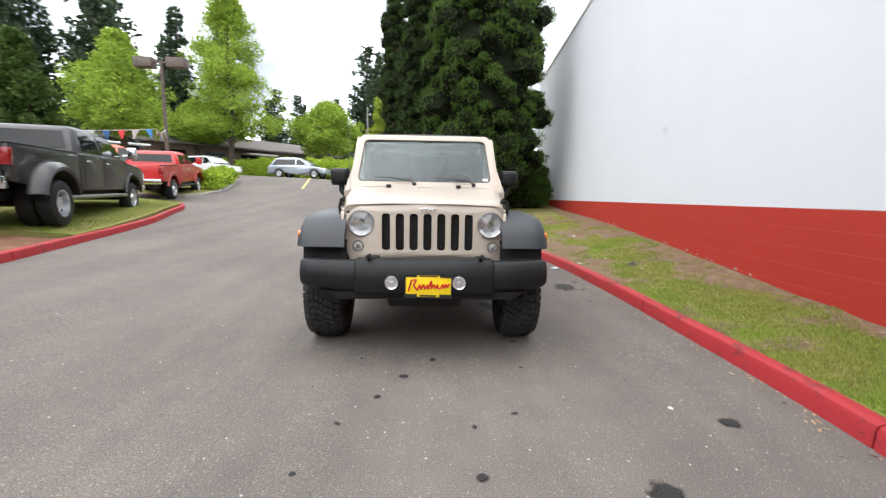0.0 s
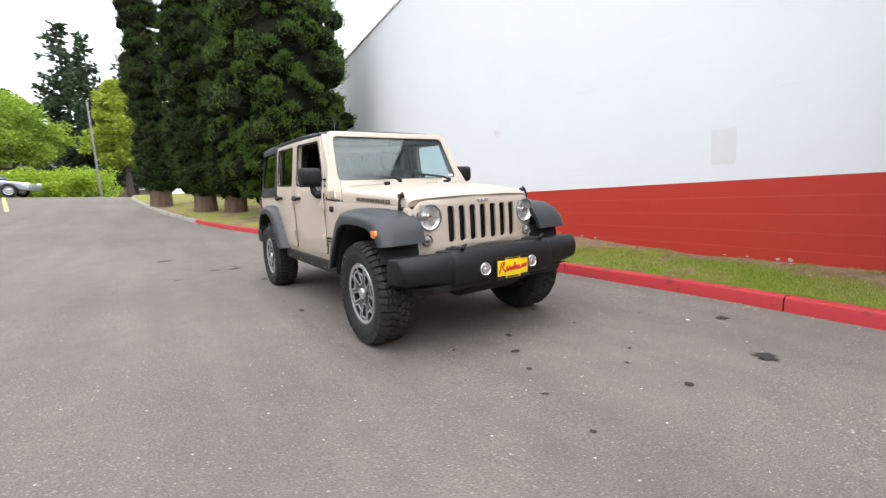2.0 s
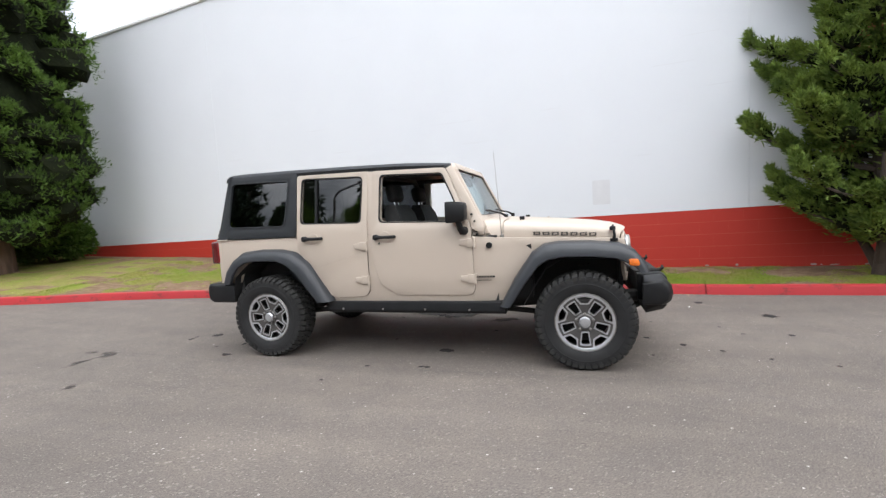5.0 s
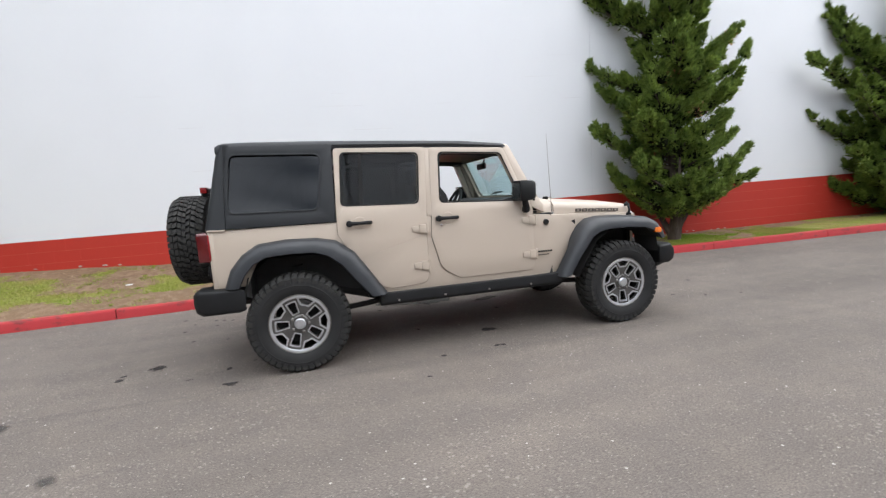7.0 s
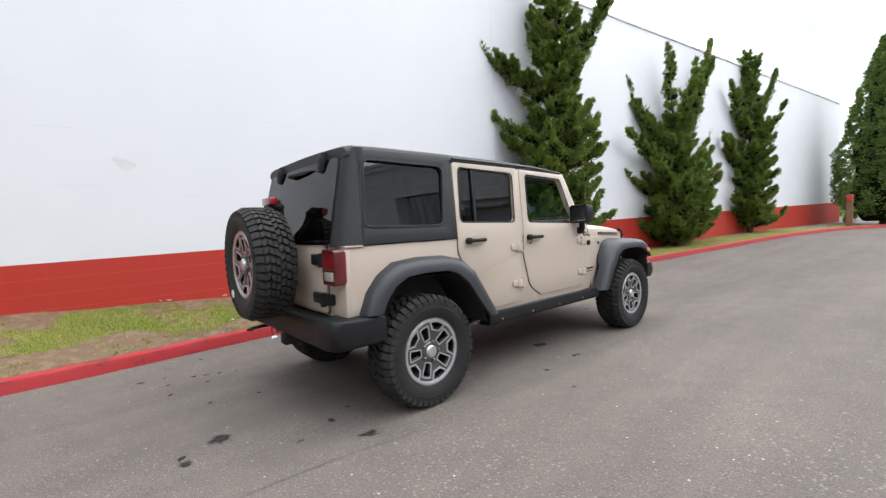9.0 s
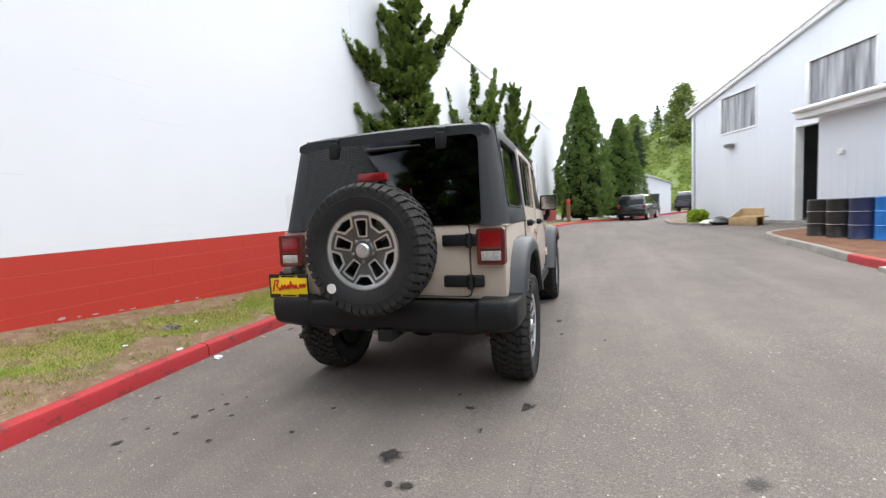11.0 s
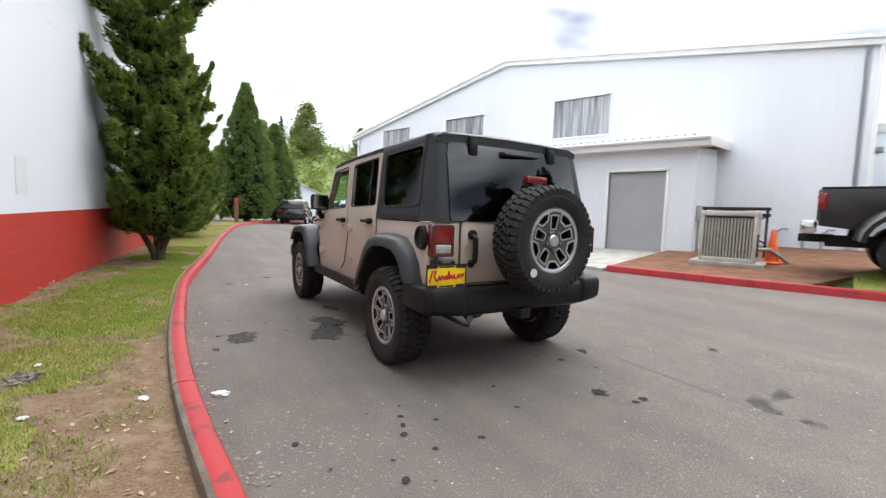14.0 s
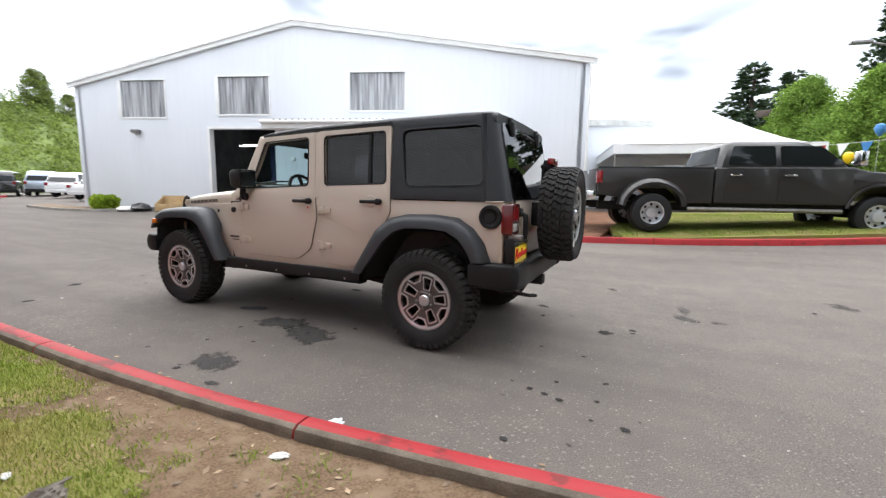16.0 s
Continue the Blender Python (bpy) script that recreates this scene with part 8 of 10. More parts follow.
def fir_model(seed, x, y, h, r, lab):
    """A far dark fir: whorls of drooping limbs, gaps between the tiers."""
    rng = np.random.default_rng(seed)
    root = thing("fir_tree", pose(x, y, ground_z(x, y)), lab, "tree", "dark firs")
    pts, rad = bole(h, 0.30, seed)
    part("trunk", trunk_mesh(pts, rad, 7), BARK_DARK, root)
    c, d = [], []
    tiers = 24
    for k in range(tiers):
        t = (k + 0.5) / tiers
        zz = h * (0.12 + 0.88 * t)
        env = r * np.interp(t, [s[0] for s in FIR], [s[1] for s in FIR]) * rng.uniform(0.7, 1.15)
        for j in range(max(4, int(11 * (1 - t)) + 3)):
            a = rng.uniform(0, 2 * np.pi)
            ln = env * rng.uniform(0.6, 1.1)
            for s in np.linspace(0.25, 1.0, max(2, int(ln / 0.45))):
                c.append((ln * s * math.cos(a), ln * s * math.sin(a), zz - 0.18 * ln * s + 0.12 * ln * s * s))
                d.append((math.cos(a), math.sin(a), -0.25))
    c, d = np.array(c), np.array(d)
    raw_mesh("crown", sprays(rng, c, np.full(len(c), 0.42), 10, 0.48, 0.16, lift=-0.25, outward=d, squash=0.5), 4, LEAF_FIR, root)
    return root


FIRS = [fir_model(71, -30.3, 42.4, 18.0, 3.0, "tall dark fir standing beyond the low building"), fir_model(72, -26.5, 45.5, 17.5, 2.6, "tall slender dark fir beyond the low building")]
rnd_f = random.Random(9)
for k, (x, y, sc) in enumerate(((-34, 36, 1.05), (-38, 30, 1.0), (-41, 41, 1.15), (-24.0, 50, 1.0), (-7.9, 56, 1.0), (-5.8, 52.5, 0.92), (-3.2, 50, 0.72), (-20, 66, 0.75), (-25, 72, 0.85), (-29, 62, 0.9), (-15.5, 74, 0.8), (-45, 33, 1.1),
                                (-33, 55, 1.0), (-37, 48, 1.1), (-11, 78, 0.8), (-36.5, 10.6, 0.58), (-39, 13.6, 0.55), (-0.5, 60, 0.8), (3.5, 58, 0.9), (-9.5, 66, 0.62), (-12.5, 62, 0.55), (-14.5, 66, 0.66), (-17.5, 60, 0.6), (-21.5, 58, 0.62), (-16.5, 70, 0.7), (-6.8, 64, 0.66), (-47, 24, 1.0), (-42, 20, 0.85), (8, 62, 0.85), (-33.5, 33, 1.05), (-28.5, 36.5, 1.0))):
    src = FIRS[k % 2]
    ob = copy_thing(src, Matrix.Translation((x, y, ground_z(x, y))) @ Matrix.Rotation(rnd_f.uniform(0, 6.2), 4, "Z"))
    wide = 1.9 if y < 14 and x < -35 else 1.0
    ob.scale = (wide * sc * rnd_f.uniform(0.95, 1.25), wide * sc * rnd_f.uniform(0.95, 1.25), sc)


# wooded hillside to the south
def hill_z(x, y):
    t = min(max((-y - 46 + 0.12 * (x + 20)) / 40.0, 0.0), 1.0)
    s = t * t * (3 - 2 * t)
    w = min(max((6 - x) / 22.0, 0.15), 1.0)
    w *= 1.0 - 0.5 * min(max((-x - 22) / 40.0, 0.0), 1.0)
    return 0.3 + s * 14.0 * w * (1 + 0.18 * noise.noise(Vector((x * 0.06, y * 0.06, 2))))


def build_hill():
    bm = bmesh.new()
    xs, ys = np.arange(-150, 70, 4.0), np.arange(-135, -43, 3.0)
    grid = [[bm.verts.new((x, y, hill_z(x, y))) for y in ys] for x in xs]
    for i in range(len(xs) - 1):
        for j in range(len(ys) - 1):
            bm.faces.new((grid[i][j], grid[i + 1][j], grid[i + 1][j + 1], grid[i][j + 1]))
    tagged(part("hillside", bm, surface("hill_turf", (0.16, 0.21, 0.05), (0.10, 0.14, 0.035), scale=0.3, rough=0.95, bump=0.8, bump_scale=3, fine=0.3), None), "steep green hillside behind the yard", "hill", kind="structure")
    rng = np.random.default_rng(5)
    n = 2300
    x, y = rng.uniform(-75, 14, n), -46 - 62 * rng.uniform(0, 1, n) ** 1.2
    size = rng.uniform(0.5, 1.0, n) * np.where(rng.uniform(size=n) < 0.25, 2.1, 0.9)
    z = np.array([hill_z(a, b) for a, b in zip(x, y)]) + size * 0.45
    c = np.stack([x, y, z], 1)
    raw_mesh("scrub", sprays(rng, c, size, 42, 0.42, 0.14, lift=0.3), 4, LEAF_WOOD, None)
    tagged(bpy.data.objects["scrub"], "dense light green scrub covering the hillside", "bushes", kind="stuff")
    for k in range(26):
        xx, yy = rng.uniform(-60, 8), rng.uniform(-100, -66)
        s = rng.uniform(0.75, 1.15)
        src = hill_tree if k % 3 else FIRS[k % 2]
        ob = copy_thing(src, Matrix.Translation((xx, yy, hill_z(xx, yy) - 0.2)) @ Matrix.Rotation(rng.uniform(0, 6), 4, "Z"))
        f = s * (0.4 if k % 3 == 0 else 0.7)
        ob.scale = (f, f, f)


LEAF_OLIVE = leafy("olive_hill_foliage", (0.20, 0.25, 0.065), (0.11, 0.15, 0.04), 0.3)
hill_tree = broadleaf(-20.0, -75.0, 9.5, 1.8, 3.4, 81, LEAF_OLIVE, "round olive-green tree on the hillside", "hillside trees", per=36, leaf=(0.33, 0.13), count=190)
hill_tree.matrix_world = pose(-17.0, -74.0, hill_z(-17.0, -74.0) - 0.2)
build_hill()


def clump_row(name, line, width, height, n, material, label, category, seed, per=60, leaf=(0.16, 0.06), base=0.0):
    """A low planted mass of leaves along a line."""
    rng = np.random.default_rng(seed)
    p = [Vector(q) for q in line]
    seg = rng.integers(0, len(p) - 1, n)
    t = rng.uniform(0, 1, n)
    c = []
    for s, k in zip(seg, t):
        q = p[s].lerp(p[s + 1], k)
        x, y = q.x + rng.uniform(-width, width), q.y + rng.uniform(-width, width)
        c.append((x, y, ground_z(x, y) + base + height * rng.uniform(0.0, 1.0) ** 0.7 * (1 - 0.35 * rng.uniform())))
    c = np.array(c)
    ob = raw_mesh(name, sprays(rng, c, np.full(n, height * 0.28), per, leaf[0], leaf[1], lift=0.3), 4, material, None)
    return tagged(ob, label, category, kind="stuff")


clump_row("ivy_bank", [(-24, 42.5), (-18, 40.3), (-13, 37.8), (-8, 34.6), (-4.6, 32.6)], 1.0, 1.75, 1300, LEAF_HEDGE, "bright green ivy bank along the road's far side", "hedge", 61, leaf=(0.14, 0.055))
clump_row("island_planting", [(-9.9, 16.6), (-10.7, 19.0), (-11.5, 21.8)], 0.40, 0.8, 260, LEAF_HEDGE, "green shrubs on the kerbed island by the road", "bushes", 62)
clump_row("shed_shrub", [(-6.2, -16.3), (-6.0, -15.8), (-6.2, -15.4)], 0.15, 0.55, 110, LEAF_HEDGE, "small green shrub at the shed's corner", "bushes", 63, leaf=(0.12, 0.045))

# ---- other vehicles ----
TRUCK_GREY = surface("dark_grey_metallic_paint", (0.0185, 0.0172, 0.0165), (0.016, 0.015, 0.0142), scale=2, rough=0.38, metal=0.1, coat=0.25)
RED_PAINT = surface("bright_red_car_paint", (0.42, 0.010, 0.009), (0.38, 0.009, 0.008), scale=2, rough=0.4, coat=0.4)
ORANGE_PAINT = surface("orange_car_paint", (0.75, 0.10, 0.02), (0.68, 0.09, 0.02), scale=2, rough=0.3, coat=1.0)
WHITE_PAINT = surface("white_car_paint", (0.78, 0.78, 0.78), (0.72, 0.72, 0.73), scale=2, rough=0.3, coat=1.0)
SILVER_PAINT = surface("silver_car_paint", (0.42, 0.47, 0.54), (0.37, 0.42, 0.49), scale=2, rough=0.3, metal=0.6, coat=1.0)
BLACK_PAINT = surface("black_car_paint", (0.015, 0.015, 0.016), (0.012, 0.012, 0.013), scale=2, rough=0.25, coat=1.0)


def plain_wheel(parent, x, y, r, w, s, rim_r, deep=False):
    """A road wheel; s is the side that shows its face."""
    root = new("wheel")
    root.parent = parent
    root.matrix_local = Matrix.Translation((x, y, r)) @ Matrix.Rotation(0 if s > 0 else math.pi, 4, "Z")
    h = w / 2
    part("tyre", lathe([(rim_r, -h * 0.8), (rim_r + 0.03, -h), (r - 0.05, -h), (r - 0.012, -h * 0.8), (r, -h * 0.4), (r, h * 0.4), (r - 0.012, h * 0.8), (r - 0.05, h), (rim_r + 0.03, h), (rim_r, h * 0.8)], "x", 32), RUBBER, root)
    k = -0.05 if deep else 0.0
    part("rim", lathe([(rim_r, h * 0.8), (rim_r + 0.005, h * 0.95), (rim_r - 0.02, h * 0.9), (rim_r - 0.03, h * 0.5 + k), (rim_r * 0.55, h * 0.55 + k), (rim_r * 0.45, h * 0.95 + k), (0.0, h * 1.0 + k)], "x", 32), RIM_SILVER, root)
    # near-black discs on the rim stand in for shaded holes
    slots = bmesh.new()
    for i in range(8):
        a = 2 * math.pi * i / 8
        add(slots, disc("x", rim_r * 0.13, h * 0.50 + k, h * 0.58 + k, (0, rim_r * 0.74 * math.cos(a), rim_r * 0.74 * math.sin(a)), 10))
    part("hole_discs", slots, UNDER, root)["kind"] = "stuff"
    return root


def crew_pickup(name, m, paint, label, scale=1.0, dually=False, bed=2.4, base=4.35):
    """A crew-cab pickup; local +y is ahead, the rear axle stands at the origin."""
    root = thing(name, m, label, "pickup truck")
    W = 1.0 * scale
    cab0 = 1.25 if dually else 0.75        # where the cab's back stands
    nose = base + 0.95 * scale
    tail = -1.10 if dually else -1.15
    belt, roof, hood = 1.37 * scale, 1.94 * scale, 1.29 * scale
    low = 0.62 * scale
    # bed
    side = [(tail, 0.78 * scale), (tail, belt - 0.02), (cab0 - 0.03, belt - 0.02), (cab0 - 0.03, low), (0.62, low), (0.52, 0.86 * scale), (0.3, 1.02 * scale), (-0.3, 1.02 * scale), (-0.52, 0.86 * scale), (-0.62, low + 0.1)]
    bed_part = part("bed", add(prism(side, "x", -W + 0.0, -W + 0.09, 0.02), prism(side, "x", W - 0.09, W, 0.02), box((-W + 0.05, tail, 0.95 * scale), (W - 0.05, cab0 - 0.03, 1.0 * scale))), paint, root)
    gate = part("tailgate", box((-W + 0.10, tail - 0.03, 0.85 * scale), (W - 0.10, tail + 0.04, belt - 0.02), 0.02), paint, root)
    part("gate_handle", box((-0.12, tail - 0.05, 1.25 * scale), (0.12, tail - 0.02, 1.33 * scale), 0.01), CHROME, gate)
    part("bed_front", box((-W + 0.05, cab0 - 0.10, 0.95 * scale), (W - 0.05, cab0 - 0.03, belt - 0.02)), paint, root)
    part("bed_rail", add(box((-W, tail, belt - 0.03), (-W + 0.10, cab0 - 0.04, belt + 0.01), 0.01), box((W - 0.10, tail, belt - 0.03), (W, cab0 - 0.04, belt + 0.01), 0.01)), BLACK_PLASTIC, root)
    # cab below the belt, with a front arch
    f = base
    cab = [(cab0, low), (cab0, belt), (base - 0.55, belt + 0.02), (base - 0.3, hood + 0.03), (nose - 0.25, hood - 0.06), (nose, hood - 0.18), (nose, 0.75 * scale), (f + 0.58, low + 0.08), (f + 0.5, 0.88 * scale), (f + 0.28, 1.02 * scale), (f - 0.28, 1.02 * scale), (f - 0.5, 0.88 * scale), (f - 0.6, low)]
    part("cab_body", prism(cab, "x", -W, W, 0.035, 3), paint, root)
    # greenhouse
    g0, g1 = cab0 + 0.03, base - 0.55
    rings = []
    for z, a, b, w in ((belt - 0.02, g0, g1 + 0.05, W - 0.03), (belt + 0.12, g0 + 0.03, g1 - 0.10, W - 0.05), (roof - 0.10, g0 + 0.16, g1 - 0.62, W - 0.15), (roof - 0.02, g0 + 0.30, g1 - 0.80, W - 0.24), (roof, g0 + 0.5, g1 - 1.0, W - 0.40)):
        rings.append([(-w, a + 0.08, z), (-w + 0.08, a, z), (w - 0.08, a, z), (w, a + 0.08, z), (w, b - 0.12, z), (w - 0.12, b, z), (-w + 0.12, b, z), (-w, b - 0.12, z)])
    part("cab_roof", loft(rings), paint, root, smooth=40)
    span = g1 - 0.2 - g0
    for s in (-1, 1):
        def gl(a, b, d, s=s):
            return (s * (lerp_table([(belt - 0.02, W - 0.03), (belt + 0.12, W - 0.05), (roof - 0.10, W - 0.15)], b) + 0.008 - d), a, b)
        mid = g0 + 0.5 * span
        w_r = round_poly([(g0 + 0.20, belt + 0.05), (mid - 0.05, belt + 0.05), (mid - 0.05, roof - 0.12), (g0 + 0.32, roof - 0.12)], 0.05)
        w_f = round_poly([(mid + 0.05, belt + 0.05), (g1 - 0.10, belt + 0.05), (g1 - 0.55, roof - 0.12), (mid + 0.05, roof - 0.12)], 0.05)
        part("side_window", plate(w_r, [], gl, 0.02, (belt + 0.12,)), GLASS_SOLID, root)
        part("side_window", plate(w_f, [], gl, 0.02, (belt + 0.12,)), GLASS_SOLID, root)
        for y0, y1 in ((g0 + 0.14, mid), (mid, g1 + 0.02)):
            door = part("door", prism(round_poly([(y0 + 0.012, low + 0.08), (y1 - 0.012, low + 0.08), (y1 - 0.012, belt - 0.01), (y0 + 0.012, belt - 0.01)], 0.05), "x", s * (W - 0.01), s * (W + 0.008), 0.004), paint, root)
            part("door_handle", box((s * (W + 0.03) - 0.015, y0 + 0.10, belt - 0.17), (s * (W + 0.03) + 0.015, y0 + 0.32, belt - 0.13), 0.01), CHROME, door)
        part("mirror", add(box((s * (W + 0.20) - 0.10, g1 - 0.12, belt + 0.03), (s * (W + 0.20) + 0.10, g1 + 0.02, belt + 0.32), 0.03), tube([(s * W, g1 - 0.05, belt + 0.10), (s * (W + 0.15), g1 - 0.05, belt + 0.12)], 0.03, 8)), paint if not dually else CHROME, root)
        part("tail_lamp", box((s * (W - 0.06) - 0.075, tail - 0.03, 1.02 * scale), (s * (W - 0.06) + 0.075, tail + 0.09, belt - 0.08), 0.02), RED_LENS, root, "red tail lamp")
        part("headlamp", box((s * (W - 0.17) - 0.18, nose - 0.12, hood - 0.42), (s * (W - 0.17) + 0.18, nose + 0.015, hood - 0.20), 0.03), CLEAR_LAMP, root)
        for yy in (base,):
            part("arch_trim", add(*[tube([(s * (W + 0.005), yy + 0.60 * math.cos(a), 0.50 * scale + 0.545 * scale * math.sin(a)) for a in np.linspace(0.12, math.pi - 0.12, 12)], 0.035, 6)]), paint, root)
        rings = []
        ext = 0.24 if dually else 0.03
        for a in np.linspace(0.05, math.pi - 0.05, 12):
            cy, cz = math.cos(a), math.sin(a)
            rings.append([(s * (W - 0.03), 0.70 * cy, 0.55 * scale + 0.60 * scale * cz), (s * (W + ext * 0.7), 0.68 * cy, 0.55 * scale + 0.58 * scale * cz), (s * (W + ext), 0.62 * cy, 0.53 * scale + 0.52 * scale * cz), (s * (W + ext - 0.02), 0.56 * cy, 0.52 * scale + 0.47 * scale * cz), (s * (W - 0.03), 0.56 * cy, 0.52 * scale + 0.47 * scale * cz)])
        part("rear_fender", loft(rings), paint, root, smooth=50)
        r = 0.41 * scale
        if dually:
            plain_wheel(root, s * (W + 0.06), 0.0, r, 0.24, s, 0.235, True)
            plain_wheel(root, s * (W - 0.24), 0.0, r, 0.24, s, 0.235)
        else:
            plain_wheel(root, s * (W - 0.13), 0.0, r, 0.26, s, 0.24)
        plain_wheel(root, s * (W - 0.13), base, r, 0.25, s, 0.235)
        part("running_board", tube([(s * (W - 0.02), 0.75, 0.50 * scale), (s * (W + 0.02), 1.2, 0.50 * scale), (s * (W + 0.02), base - 0.7, 0.50 * scale)], 0.045, 8), BLACK_PLASTIC if not dually else STEEL, root)
    part("windscreen", loft([[(-W + 0.10, g1 + 0.02, belt + 0.03), (W - 0.10, g1 + 0.02, belt + 0.03)], [(-W + 0.26, g1 - 0.72, roof - 0.06), (W - 0.26, g1 - 0.72, roof - 0.06)]], False, False), GLASS_SOLID, root)
    part("rear_window", loft([[(-W + 0.22, g0 + 0.012, belt + 0.10), (W - 0.22, g0 + 0.012, belt + 0.10)], [(-W + 0.30, g0 + 0.132, roof - 0.13), (W - 0.30, g0 + 0.132, roof - 0.13)]], False, False), GLASS_SOLID, root)
    part("grille", box((-0.55, nose - 0.03, 0.90 * scale), (0.55, nose + 0.03, hood - 0.14), 0.02), CHROME, root)
    part("front_bumper", box((-W + 0.02, nose - 0.05, 0.60 * scale), (W - 0.02, nose + 0.16, 0.86 * scale), 0.03), CHROME, root)
    part("rear_bumper", box((-W + 0.03, tail - 0.22, 0.66 * scale), (W - 0.03, tail - 0.02, 0.86 * scale), 0.03), CHROME, root, "chrome step bumper")
    part("hitch", box((-0.07, tail - 0.26, 0.50 * scale), (0.07, tail + 0.2, 0.64 * scale), 0.01), UNDER, root)
    part("underframe", add(box((-0.55, tail + 0.1, 0.45 * scale), (-0.42, nose - 0.2, 0.62 * scale)), box((0.42, tail + 0.1, 0.45 * scale), (0.55, nose - 0.2, 0.62 * scale)), box((-0.8, cab0, 0.55 * scale), (0.8, base - 0.6, 0.66 * scale))), UNDER, root)
    for y in (0.0, base):
        part("axle", tube([(-W + 0.2, y, 0.41 * scale), (W - 0.2, y, 0.41 * scale)], 0.06, 8), UNDER, root)
    return root


GLASS_SOLID = surface("dark_vehicle_glass", (0.012, 0.014, 0.015), (0.010, 0.012, 0.012), scale=3, rough=0.03, spec=0.35)
HEAD = math.degrees(math.atan2(0.299, 0.954))
crew_pickup("pickup_truck", pose(-7.55, 4.12, 0.445, 0, 0, HEAD), TRUCK_GREY, "dark grey dually crew-cab pickup parked on grass", dually=True)
crew_pickup("pickup_truck", pose(-10.05, 12.55, ground_z(-10.0, 12.5), 3.0, 0, 14), RED_PAINT, "bright red crew-cab pickup with a chrome bumper", scale=0.9, bed=1.7, base=3.45)


def road_car(x, y, turn, paint, label, length=4.5, height=1.5, width=1.8, kind="wagon", z=None, group=""):
    """A smaller car seen far off; local +y is ahead, its middle stands at the origin."""
    root = thing("car", pose(x, y, ground_z(x, y) if z is None else z, 0, 0, turn), label, "car", group)
    L, W, H = length / 2, width / 2, height
    belt = H * 0.60
    wb = length * 0.30
    r = 0.33 if H < 1.65 else 0.37
    def arch(c):
        return [(c + (r + 0.06) * math.cos(a), r * 0.9 + (r + 0.05) * math.sin(a)) for a in np.linspace(0.25, math.pi - 0.25, 7)]
    out_line = [(L - 0.05, 0.30), (L, 0.50), (L - 0.08, belt * 0.80), (L * 0.45, belt), (-L + 0.10, belt + 0.02), (-L, belt * 0.75), (-L + 0.03, 0.32)] + arch(-wb)[::-1] + [(0.0, 0.24)] + arch(wb)[::-1]
    part("body", prism(out_line, "x", -W, W, 0.05, 3), paint, root, smooth=50)
    back = {"wagon": -L + 0.12, "suv": -L + 0.08, "sedan": -L * 0.62}[kind]
    b_top = {"wagon": -L * 0.70, "suv": -L * 0.82, "sedan": -L * 0.30}[kind]
    rings = []
    for z1, a, b, w in ((belt - 0.03, back, L * 0.48, W - 0.04), (belt + (H - belt) * 0.5, (back + b_top) / 2, L * 0.30, W - 0.12), (H - 0.06, b_top, L * 0.06, W - 0.20), (H, b_top + 0.15, -L * 0.02, W - 0.32)):
        rings.append([(-w, a, z1), (w, a, z1), (w, b, z1), (-w, b, z1)])
    part("roof", rounded(loft(rings), 0.03, 2), paint, root, smooth=50)
    for s in (-1, 1):
        def gl(a, b, d, s=s):
            k = (b - belt) / (H - belt)
            return (s * (W - 0.045 - 0.15 * k + 0.012 - d), a, b)
        zt = H - 0.13
        k0 = back + (b_top - back) * 0.8 + 0.12
        part("side_window", plate([(back + 0.22, belt + 0.04), (-0.10, belt + 0.04), (-0.10, zt), (k0, zt)], [], gl, 0.02), GLASS_SOLID, root)
        part("side_window", plate([(-0.02, belt + 0.04), (L * 0.40, belt + 0.04), (L * 0.10, zt), (-0.02, zt)], [], gl, 0.02), GLASS_SOLID, root)
        for c in (-wb, wb):
            plain_wheel(root, s * (W - 0.10), c, r, 0.2, s, r * 0.62)
        part("tail_lamp", box((s * (W - 0.10) - 0.09, -L - 0.01, belt * 0.78), (s * (W - 0.10) + 0.09, -L + 0.12, belt * 0.98), 0.02), RED_LENS, root)
        part("headlamp", box((s * (W - 0.16) - 0.13, L - 0.16, belt * 0.62), (s * (W - 0.16) + 0.13, L - 0.01, belt * 0.82), 0.03), CLEAR_LAMP, root)
        part("mirror", box((s * (W + 0.06) - 0.08, L * 0.30, belt + 0.02), (s * (W + 0.06) + 0.08, L * 0.30 + 0.12, belt + 0.14), 0.03), paint, root)
    part("windscreen", loft([[(-W + 0.10, L * 0.475, belt + 0.01), (W - 0.10, L * 0.475, belt + 0.01)], [(-W + 0.22, L * 0.08, H - 0.07), (W - 0.22, L * 0.08, H - 0.07)]], False, False), GLASS_SOLID, root)
    part("rear_window", loft([[(-W + 0.14, back - 0.012, belt + 0.06), (W - 0.14, back - 0.012, belt + 0.06)], [(-W + 0.24, b_top - 0.012, H - 0.10), (W - 0.24, b_top - 0.012, H - 0.10)]], False, False), GLASS_SOLID, root)
    part("bumper", box((-W + 0.05, -L - 0.04, 0.32), (W - 0.05, -L + 0.1, 0.52), 0.03), paint if H < 1.7 else BLACK_PLASTIC, root)
    return root


